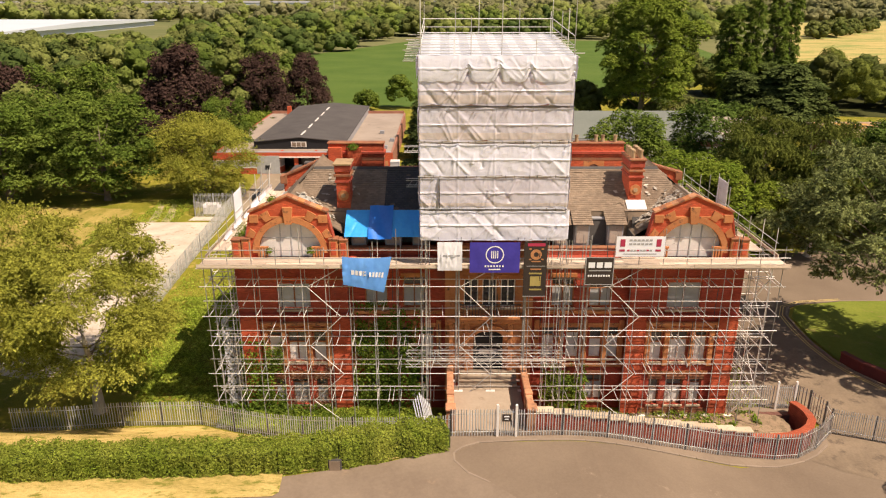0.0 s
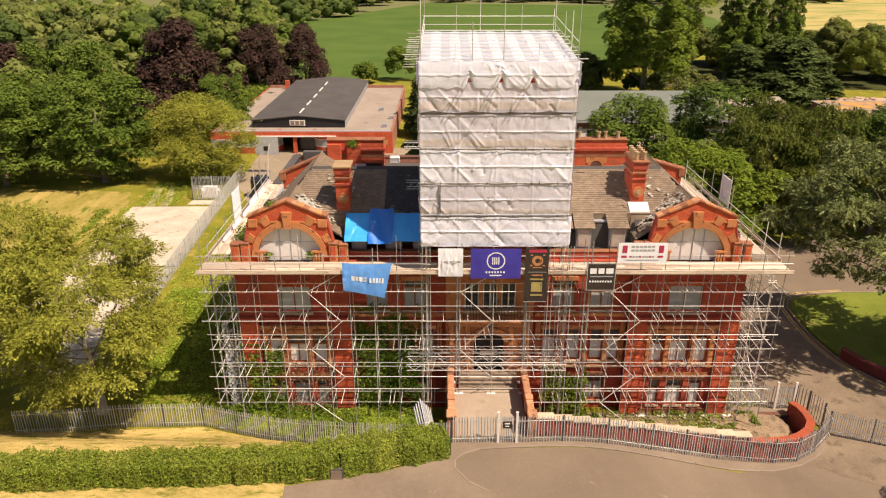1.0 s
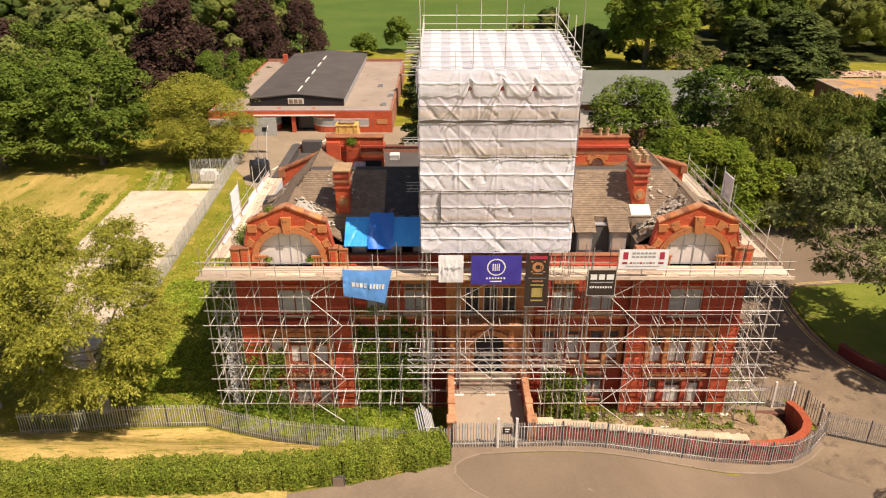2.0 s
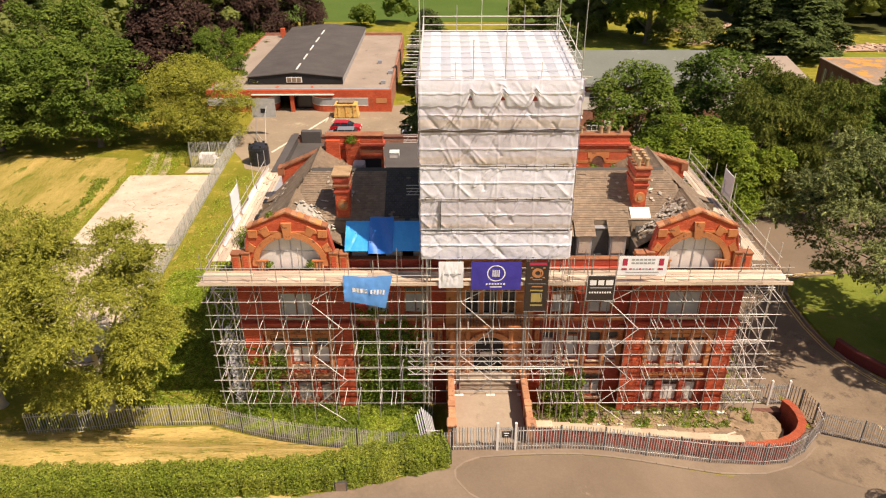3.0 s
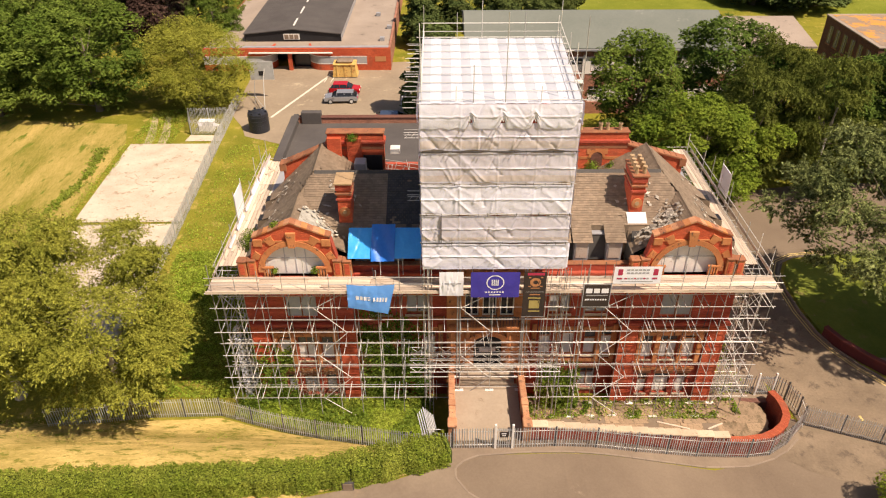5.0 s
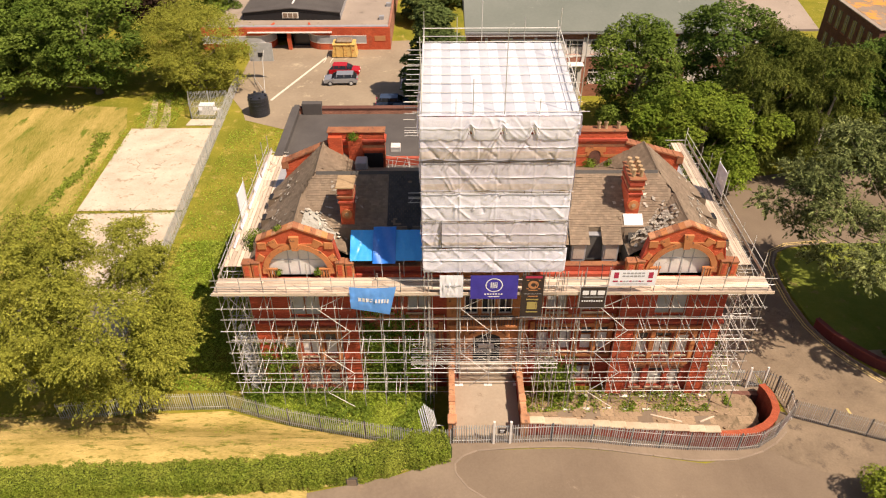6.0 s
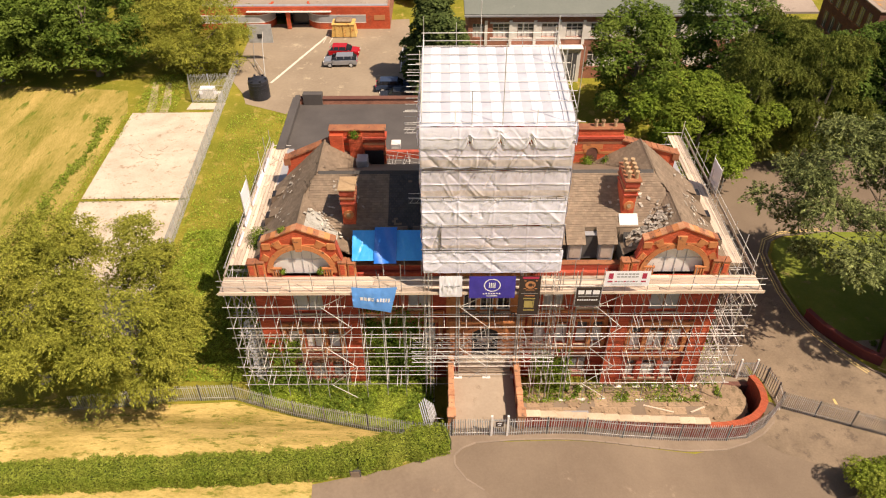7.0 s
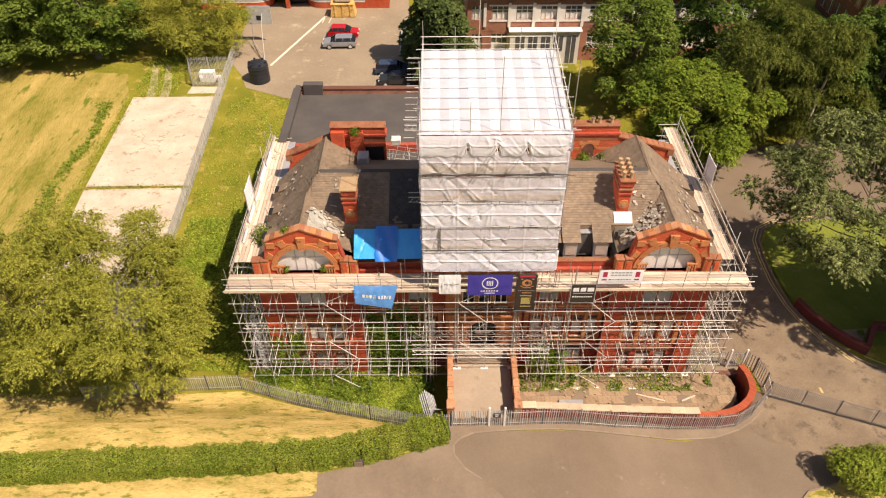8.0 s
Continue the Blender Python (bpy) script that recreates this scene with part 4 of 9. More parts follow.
part("rear_end_wall", box(-13.30, 8.2, REAR - 0.45, REAR, -0.3, 10.75), BRICK_BROWN, hall)
part("rear_end_coping", box(-13.30, 8.2, REAR - 0.52, REAR + 0.05, 10.753, 10.88, 0.03), BRICK_DARK, hall)
part("rear_corner_block", box(-13.0, -11.2, REAR - 0.6, REAR + 0.06, 10.2, 11.35, 0.03), ASPHALT_ROOF, hall)
part("rear_side_coping", box(-13.85, -13.15, 56.9, REAR - 0.65, 11.003, 11.12, 0.03), ASPHALT_ROOF, hall)
part("rear_right_roof", box(8.25, CX + 15.2, 52.6, BACK - 0.42, 10.0, 10.5), ASPHALT_ROOF, hall)

# middle roof: ridge along x
ry, rz, ez, sl = RY, RZ, EZ, SL
rx0, rx1 = CX - 8.8, CX + 8.8
part("middle_roof", prism([(43.35, 11.2), (51.2, 11.2), (51.2, 13.2), (ry, rz - 0.02), (43.35, ez + sl * 1.15 - 0.02)], "x", rx0, rx1), SLATE, hall)
L = math.hypot(ry - 43.35, rz - ez - sl * 1.15)
K_SL = math.hypot(1, sl)


def on_front(sx, x, y):
    p = roof_parts(sx, x, y)
    return p[2] <= p[0] + 0.02 and p[2] >= p[1] - 0.02


slates("slate_course", (CX - 12.0, 43.35, ez + sl * 1.15), (1, 0, 0), (0, 1, sl), 5.4, L, SLATE, hall, seed=23, keep=lambda a, v: on_front(-1, CX - 12.0 + a, 43.35 + v / K_SL))
# darker covering beside the tower, with some of its shade in the colour
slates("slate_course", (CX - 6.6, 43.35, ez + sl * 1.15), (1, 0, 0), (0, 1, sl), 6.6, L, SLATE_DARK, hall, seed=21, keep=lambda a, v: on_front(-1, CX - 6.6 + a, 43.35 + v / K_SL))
slates("slate_course", (CX, 43.35, ez + sl * 1.15), (1, 0, 0), (0, 1, sl), 12.0, L, SLATE, hall, seed=22, keep=lambda a, v: on_front(1, CX + a, 43.35 + v / K_SL))
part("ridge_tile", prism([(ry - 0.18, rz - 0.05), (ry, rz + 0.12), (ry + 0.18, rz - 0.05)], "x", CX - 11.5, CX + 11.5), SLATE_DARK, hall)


DORMER_BOARD = mat("dormer_boarding", (0.33, 0.265, 0.215), (0.45, 0.37, 0.31), 1.3, 8.0, 0.85, bump=0.15, c3=(0.22, 0.17, 0.13), spots=0.56)


def dormer(x0, x1):
    """A catslide dormer: its cheeks, boarded front and the apron of the main slope."""
    zt = ez + 0.02
    part("dormer_body", prism([(42.35, 11.2), (43.6, 11.2), (43.6, zt + 0.55), (42.35, zt)], "x", x0, x1), LEAD, hall)
    part("dormer_board", box(x0 + 0.10, x1 - 0.10, 42.30, 42.347, 11.5, zt - 0.08), DORMER_BOARD, hall, "weathered pinkish boarded dormer front")
    part("dormer_roof", prism([(42.22, ez - 0.0), (43.45, ez - 0.03 + sl * 1.3), (43.45, ez + sl * 1.3 + 0.03), (42.15, ez + 0.03)], "x", x0 - 0.18, x1 + 0.18), SLATE, hall)
    slates("slate_course", (x0 - 0.18, 42.15, ez + 0.03), (1, 0, 0), (0, 1, sl), x1 - x0 + 0.36, 1.4, SLATE, hall, seed=int(x0 * 10) + 200)


for x0, x1 in ((7.0, 7.75), (8.2, 9.1), (10.25, 11.2), (-5.7, -4.8), (-3.6, -2.6), (-1.9, -1.0)):
    dormer(x0, x1)
for xa, xb in ((7.77, 8.18), (9.12, 10.23)):
    part("gutter_boarding", prism([(42.62, 11.2), (43.3, 11.2), (43.3, 12.85), (43.0, 12.85)], "x", xa, xb), SLATE_DARK, hall)
    part("gutter_flashing", box(xa, xb, 42.93, 43.33, 12.853, 12.95, 0.01), LEAD, hall)


OCHRE = mat("lichened_stone", (0.33, 0.215, 0.115), (0.47, 0.33, 0.19), 1.2, 9.0, 0.9, bump=0.3, c3=(0.25, 0.17, 0.1))


def stack(name, x0, x1, y0, y1, z0, z1, pots):
    """A brick chimney with bands, oversailing cap and its pots."""
    c = part(name, box(x0 + 0.08, x1 - 0.08, y0 + 0.08, y1 - 0.08, z0, z1 - 0.55), BRICK_RUBBED, hall)
    for za, zb, o in ((z1 - 1.25, z1 - 1.10, 0.03), (z1 - 0.85, z1 - 0.70, 0.06), (z1 - 0.56, z1 - 0.14, 0.02)):
        part("chimney_band", box(x0 - o + 0.03, x1 + o - 0.03, y0 - o + 0.03, y1 + o - 0.03, za, zb, 0.02), TERRA_SOOT if o > 0.05 else BRICK, c)
    part("chimney_cap", box(x0 - 0.07, x1 + 0.07, y0 - 0.07, y1 + 0.07, z1 - 0.137, z1, 0.03), TERRA_SOOT if pots else OCHRE, c)
    for r, d, m in ((0.34, 0.0, TERRA), (0.14, 0.04, OCHRE)):
        disc = [((x0 + x1) / 2 + r * math.cos(a * math.pi / 8), z0 + 1.45 + r * math.sin(a * math.pi / 8)) for a in range(16)]
        part("chimney_rosette", prism(disc, "y", y0 + 0.0 - d, y0 + 0.077), m, c)
    for x, y in pots:
        bm = bmesh.new()
        bmesh.ops.create_cone(bm, cap_ends=True, segments=12, radius1=0.13, radius2=0.105, depth=0.5, matrix=Matrix.Translation((x, y, z1 + 0.25)))
        bmesh.ops.create_cone(bm, cap_ends=True, segments=12, radius1=0.145, radius2=0.145, depth=0.09, matrix=Matrix.Translation((x, y, z1 + 0.47)))
        part("chimney_pot", bm, OCHRE, c, "buff clay chimney pot")
    return c


stack("chimney", 11.72, 12.68, 44.1, 46.3, 13.0, 16.45, [(11.95 + 0.48 * (i % 2), 44.4 + 0.5 * (i // 2)) for i in range(8)])
stack("chimney", -6.75, -5.75, 43.5, 44.9, 12.8, 16.3, [])
part("chimney_apron", prism([(43.42, 13.33), (44.12, 13.66), (44.12, 13.80), (43.42, 13.40)], "x", 11.62, 12.85), PALE_BOARD, hall, "pale lead and mortar apron below the chimney")
part("valley_tray", prism([(42.4, 11.3), (43.2, 11.3), (43.2, 12.95), (42.4, 11.5)], "x", 11.9, 13.6), SLATE_DARK, hall)

# tall cross walls behind the roof, with sloping copings
def cross_wall(xa, xb, xc, zlow, pots, niche):
    """xa..xb: the upright stack; the coping then falls to xc."""
    y0, y1 = 51.4, 52.1
    lo, hi = sorted((xa, xb))
    w = part("cross_wall", box(lo, hi, y0, y1, 10.5, 15.2), BRICK_RUBBED, hall)
    for za, zb, m in ((13.05, 13.2, TERRA), (13.9, 14.12, TERRA), (14.75, 14.95, TERRA_SOOT)):
        part("wall_band", box(lo - 0.02, hi + 0.02, y0 - 0.02, y1 + 0.02, za, zb), m, w)
    part("wall_cornice", box(lo - 0.12, hi + 0.12, y0 - 0.12, y1 + 0.12, 15.2, 15.45, 0.04), BRICK, w)
    part("wall_parapet", box(lo, hi, y0, y1, 15.45, 15.95), BRICK_RUBBED, w)
    part("wall_cap", box(lo - 0.08, hi + 0.08, y0 - 0.08, y1 + 0.08, 15.95, 16.05, 0.03), TERRA_SOOT, w)
    ia = xa
    part("sloping_wall", prism([(ia, 10.5), (ia, 15.0), (xc, zlow), (xc, 10.5)], "y", y0 + 0.05, y1 - 0.05), BRICK_RUBBED, hall)
    n = 9
    for i in range(n):
        x, x2 = ia + (xc - ia) * i / n, ia + (xc - ia) * (i + 1) / n
        z, z2 = 15.0 + (zlow - 15.0) * i / n, 15.0 + (zlow - 15.0) * (i + 1) / n
        part("coping_stone", prism([(x, z + 0.003), (x2, z2 + 0.003), (x2, z2 + 0.10), (x, z + 0.13)], "y", y0 - 0.06, y1 + 0.06), TERRA_SOOT, hall)
    part("kneeler", box(*sorted((xc - 0.25, xc + 0.25)), y0 - 0.06, y1 + 0.06, zlow - 0.5, zlow + 0.10, 0.03), TERRA_SOOT, hall)
    for x in pots:
        bm = bmesh.new()
        bmesh.ops.create_cone(bm, cap_ends=True, segments=12, radius1=0.14, radius2=0.11, depth=0.5, matrix=Matrix.Translation((x, 51.75, 16.3)))
        bmesh.ops.create_cone(bm, cap_ends=True, segments=12, radius1=0.155, radius2=0.155, depth=0.1, matrix=Matrix.Translation((x, 51.75, 16.5)))
        part("chimney_pot", bm, OCHRE, w, "buff clay chimney pot")
    if niche:
        # flat dark panel; the shade inside the niche is in its colour
        part("wall_niche", prism(arch_points(niche, 14.05, 0.42, 0.42, 0, math.pi, 12) + [(niche - 0.42, 12.6), (niche + 0.42, 12.6)], "y", y0 - 0.03, y0 + 0.1), BRICK_DARK, w, "blind arched niche, its recess shade painted as dark brick")
        part("niche_panel", box(niche - 0.75, niche + 0.75, y0 - 0.025, y0 + 0.1, 14.3, 14.72), TERRA, w)
        part("niche_arch", prism(arch_points(niche, 14.05, 0.62, 0.62, 0, math.pi, 12) + arch_points(niche, 14.05, 0.43, 0.43, math.pi, 0, 12), "y", y0 - 0.06, y0 + 0.1), TERRA, w)


cross_wall(13.1, 8.2, 17.3, 13.8, [8.7, 9.2, 9.7, 11.1, 11.6, 12.5], 11.0)
cross_wall(-8.3, -4.3, -11.7, 13.5, [], None)
for xa, xb in ((-8.3, -7.3), (-6.9, -5.9)):
    part("wall_buttress", box(xa, xb, 51.05, 51.38, 12.0, 15.75, 0.03), BRICK_RUBBED, hall)
# black panel on the wall face paints the darkness of an opening
part("dark_recess", box(-5.8, -4.45, 51.33, 51.39, 12.0, 14.3), BLACK, hall, "black panel for the dark inside of a doorway in the cross wall")
part("roof_hatch", box(-6.3, -5.5, 49.6, 50.6, 13.1, 14.5, 0.05), LEAD, hall, "grey lead ventilator box")
part("roof_hatch", box(-3.9, -3.2, 51.7, 52.4, 14.2, 14.6, 0.03), WHITE_PAINT, hall)

# the tower carcass inside the sheeting
part("tower_shaft", box(-0.4, 6.2, 42.4, 47.4, 11.0, 21.0), BRICK, hall)


def rubble(name, origin, along, up, width, height, n, seed, label):
    """Slipped and broken slates lying loose on a slope."""
    r = random.Random(seed)
    o, a, u = Vector(origin), Vector(along).normalized(), Vector(up).normalized()
    nrm = a.cross(u)
    if nrm.z < 0:
        nrm = -nrm
    V, Fc = [], []
    for _ in range(n):
        c = o + a * (width * min(1, max(0, r.gauss(0.5, 0.24)))) + u * (height * min(1, max(0, r.gauss(0.5, 0.25)))) + nrm * r.uniform(0.06, 0.16)
        g = r.uniform(0, 6.28)
        t = (a * math.cos(g) + u * math.sin(g) + nrm * r.uniform(-0.22, 0.22)).normalized()
        b = nrm.cross(t).normalized()
        l, w = r.uniform(0.08, 0.24), r.uniform(0.06, 0.15)
        k = len(V)
        V += [tuple(c + t * l), tuple(c + b * w), tuple(c - t * l * r.uniform(0.5, 1)), tuple(c - b * w)]
        V += [tuple(Vector(v) - nrm * 0.02) for v in V[k:k + 4]]
        Fc += [(k, k + 1, k + 2, k + 3)] + [(k + i, k + 4 + i, k + 4 + (i + 1) % 4, k + (i + 1) % 4) for i in range(4)]
    ob = raw(name, V, Fc, RUBBLE, hall, label)
    ob["kind"] = "stuff"


RUBBLE = mat("broken_slate", (0.27, 0.235, 0.19), (0.54, 0.49, 0.41), 2.0, 9.0, 0.85, bump=0.2, island=0.35)
rg, lg = CX + 12.2, CX - 12.2
for side, gx, seeds in ((1, rg, (1, 2, 3)), (-1, lg, (4, 5, 6))):
    # inner slope behind the gable, the foot of the front slope beside it, and the outer slope
    rubble("broken_slate", (gx - side * 0.2, 42.0, GZ - 0.1), (0, 1, 0), (-side, 0, -IS), 3.0, 3.2, 210 if side > 0 else 45, seeds[0], "pale broken slates slipped in the valley")
    rubble("broken_slate", (gx - side * 1.3, 44.2, EZ + SL * 2.0), (-side, 0, 0), (0, 1, SL), 2.6, 2.6, 20, seeds[1], "pale broken slates slipped on the roof")
    rubble("broken_slate", (gx + side * (REACH[side] - 0.1), 42.4, OZ + 0.1), (0, 1, 0), (-side, 0, 3.4 / REACH[side]), 8.6, 3.4, 60 if side > 0 else 26, seeds[2], "pale broken slates slipped on the roof")
part("valley_flashing", prism([(lg + 0.3, GZ - 0.22), (lg + 2.3, GZ - 0.22 - IS * 2.0), (lg + 2.3, GZ - 0.16 - IS * 2.0), (lg + 0.3, GZ - 0.16)], "y", 42.3, 44.3), mat("bare_sarking", (0.30, 0.29, 0.25), (0.44, 0.42, 0.37), 1.5, 6.0, 0.9, bump=0.3, c3=(0.2, 0.17, 0.13), spots=0.55), hall, "pale bare boarding where slates are lost")

# ---- scaffolding ----
PZ = 11.0                     # the boarded working lift
LIFTS = [1.95, 3.85, 5.8, 7.75, 9.7]
OUT, INN = 39.62, 40.85
rng_s = random.Random(5)


def scaffold_front(x0, x1, n, label, brace_bays, gap=None, legs=()):
    """A run of scaffold along the front: two rows of standards, ledgers, guard rails, transoms, braces and boards."""
    sc = thing("scaffold", ((x0 + x1) / 2, OUT, 0), label, "scaffolding", "scaffold runs")
    xs = [x0 + (x1 - x0) * i / n for i in range(n + 1)]
    for i, x in enumerate(xs):
        for y in (OUT, INN):
            j = rng_s.uniform(-0.05, 0.05)
            base = 2.62 if gap and gap[0] < x < gap[1] else 0.05
            top = rng_s.choice((12.2, 12.5, 12.9, 13.3)) if y == OUT else 10.95
            tube("standard", (x + j, y, base), (x + j * 0.5, y, top), sc, 0.0255, TUBE_GREY)
            part("base_plate", box(x + j - 0.28, x + j + 0.28, y - 0.12, y + 0.12, base - 0.05, base), PALE_BOARD, sc)
    for z in LIFTS + [10.85]:
        for y in (OUT, INN):
            xa = x0 - rng_s.uniform(0.1, 0.5)
            tube("ledger", (xa, y - 0.05, z), (x1 + rng_s.uniform(0.1, 0.5), y - 0.05, z + rng_s.uniform(-0.04, 0.04)), sc)
        for x in xs:
            tube("transom", (x + 0.06, OUT - rng_s.uniform(0.12, 0.3), z + 0.05), (x + 0.06, INN + rng_s.uniform(0.1, 0.3), z + 0.05), sc)
            for xx in (x + rng_s.uniform(0.35, 0.75), x + rng_s.uniform(0.9, 1.5)):
                if xx < x1 and rng_s.random() < 0.42:
                    tube("transom", (xx, OUT - rng_s.uniform(0.1, 0.3), z + 0.05), (xx + rng_s.uniform(-0.05, 0.05), INN + rng_s.uniform(0.1, 0.3), z + 0.05), sc)
        if z < 9:
            tube("guard_rail", (x0 - 0.2, OUT - 0.05, z + 1.02), (x1 + 0.2, OUT - 0.05, z + 1.0), sc)
    for z in (11.5, 12.0):
        tube("guard_rail", (x0 - 0.3, OUT - 0.05, z), (x1 + 0.3, OUT - 0.05, z + 0.02), sc)
    for k in range(int((x1 - x0) / 1.6)):
        x = x0 + rng_s.random() * (x1 - x0)
        z = rng_s.choice(LIFTS[1:]) + rng_s.uniform(0.3, 1.2)
        tube("tie_tube", (x, OUT - 0.1, z), (x + rng_s.uniform(-0.3, 0.3), WY - 0.05, z + rng_s.uniform(-0.05, 0.05)), sc)
        tube("puncheon", (x + 0.5, INN, z), (x + 0.5 + rng_s.uniform(-0.2, 0.2), INN, z + rng_s.uniform(1.5, 2.6)), sc, 0.0242, TUBE_DARK)
    for x in legs:
        for dx, y in ((0, OUT + 0.06), (0.22, OUT + 0.02), (0.08, INN - 0.1)):
            zb = 2.62 if gap and gap[0] < x < gap[1] else 0.05
            tube("tower_leg", (x + dx, y, zb), (x + dx + rng_s.uniform(-0.04, 0.04), y, 12.6), sc, 0.026, TUBE_GREY)
    for b in brace_bays:
        za = [10.9] + LIFTS[::-1] + [0.3]
        for k in range(len(za) - 1):
            xl, xr = b, b + 1.95
            p, q = (xl, xr) if k % 2 == 0 else (xr, xl)
            tube("brace", (q, OUT - 0.10, za[k]), (p, OUT - 0.10, za[k + 1]), sc)
    boards_x(sc, x0 - 0.3, x1 + 0.3, OUT - 0.25, INN + 0.25, PZ)
    return sc


def boards_x(sc, x0, x1, y0, y1, z):
    n = 6
    w = (y1 - y0) / n
    for i in range(n):
        x = x0
        while x < x1 - 0.05:
            l = min(x1 - x, rng_s.choice((3.0, 3.9, 3.9)))
            o = rng_s.uniform(-0.016, 0.016)
            block("board", UNIT_BOARD, x + 0.01, x + l - 0.01, y0 + i * w + 0.014, y0 + (i + 1) * w - 0.014, z - 0.038 + o, z + o, sc, rng_s.uniform(-0.002, 0.002))
            x += l
    x = x0
    while x < x1 - 0.05:
        l = min(x1 - x, 3.9)
        block("toe_board", UNIT_BOARD, x + 0.01, x + l - 0.01, y0 - 0.045, y0 - 0.005, z - 0.03, z + 0.19, sc)
        x += l


def scaffold_side(xo, xi, y0, y1, n, label):
    sc = thing("scaffold", (xo, (y0 + y1) / 2, 0), label, "scaffolding", "scaffold runs")
    ys = [y0 + (y1 - y0) * i / n for i in range(n + 1)]
    s = 1 if xo > xi else -1
    for y in ys:
        for x in (xo, xi):
            j = rng_s.uniform(-0.05, 0.05)
            tube("standard", (x, y + j, 0.05), (x, y + j * 0.5, rng_s.choice((12.2, 12.5, 12.9, 13.4)) if x == xo else 10.95), sc)
    for z in LIFTS + [10.85]:
        for x in (xo, xi):
            tube("ledger", (x + s * 0.05, y0 - rng_s.uniform(0.1, 0.5), z), (x + s * 0.05, y1 + 0.3, z), sc)
        for y in ys:
            tube("transom", (xo + s * 0.25, y + 0.06, z + 0.05), (xi - s * 0.2, y + 0.06, z + 0.05), sc)
            if z > 9 or rng_s.random() < 0.4:
                tube("transom", (xo + s * rng_s.uniform(0.1, 0.4), y + 0.9, z + 0.05), (xi - s * 0.2, y + 0.9, z + 0.05), sc)
        if z < 9:
            tube("guard_rail", (xo + s * 0.05, y0 - 0.2, z + 1.0), (xo + s * 0.05, y1 + 0.2, z + 1.0), sc)
    for z in (11.5, 12.0):
        tube("guard_rail", (xo + s * 0.05, y0 - 0.2, z), (xo + s * 0.05, y1 + 0.3, z), sc)
    za = [10.9] + LIFTS[::-1] + [0.3]
    for yb in (y0, y0 + (y1 - y0) * 0.5):
        for k in range(len(za) - 1):
            a, b = (yb, yb + 2.0) if k % 2 else (yb + 2.0, yb)
            tube("brace", (xo + s * 0.1, a, za[k]), (xo + s * 0.1, b, za[k + 1]), sc)
    for k in range(len(za) - 1):
        a, b = (xo, xi) if k % 2 else (xi, xo)
        tube("brace", (a, y0 - 0.08, za[k]), (b, y0 - 0.08, za[k + 1]), sc)
    n_b = 6 if s < 0 else 4
    a, b = sorted((xo + s * 0.25, xi - s * 0.15)) if s < 0 else (19.02, 20.05)
    w = (b - a) / n_b
    for i in range(n_b):
        y = y0 + 1.3
        while y < y1 + 0.2:
            l = min(y1 + 0.3 - y, rng_s.choice((3.0, 3.9, 3.9)))
            o = rng_s.uniform(-0.016, 0.016)
            block("board", UNIT_BOARD, a + i * w + 0.014, a + (i + 1) * w - 0.014, y + 0.01, y + l - 0.01, PZ - 0.038 + o, PZ + o, sc)
            y += l
    y = y0
    while y < y1:
        l = min(y1 - y, 3.9)
        block("toe_board", UNIT_BOARD, min(xo + s * 0.25, xo + s * 0.29), max(xo + s * 0.25, xo + s * 0.29), y + 0.01, y + l - 0.01, PZ - 0.03, PZ + 0.19, sc)
        y += l
    return sc


scaffold_front(-14.2, -1.3, 9, "galvanised tube scaffold with a boarded top lift before the brickwork", (-8.1,))
scaffold_front(-1.05, 6.95, 4, "galvanised tube scaffold bridging the entrance path", (1.0,), (0.6, 5.0), (-1.0, 0.75, 4.95, 6.2))
scaffold_front(7.25, 20.15, 9, "galvanised tube scaffold with a boarded top lift before the brickwork", (9.9,), None, (7.35, 8.4))
scaffold_side(-14.2, -12.98, 41.0, 56.8, 8, "galvanised tube scaffold along the shaded flank wall")
scaffold_side(20.15, 18.93, 41.0, 58.6, 9, "galvanised tube scaffold along the road-side flank")


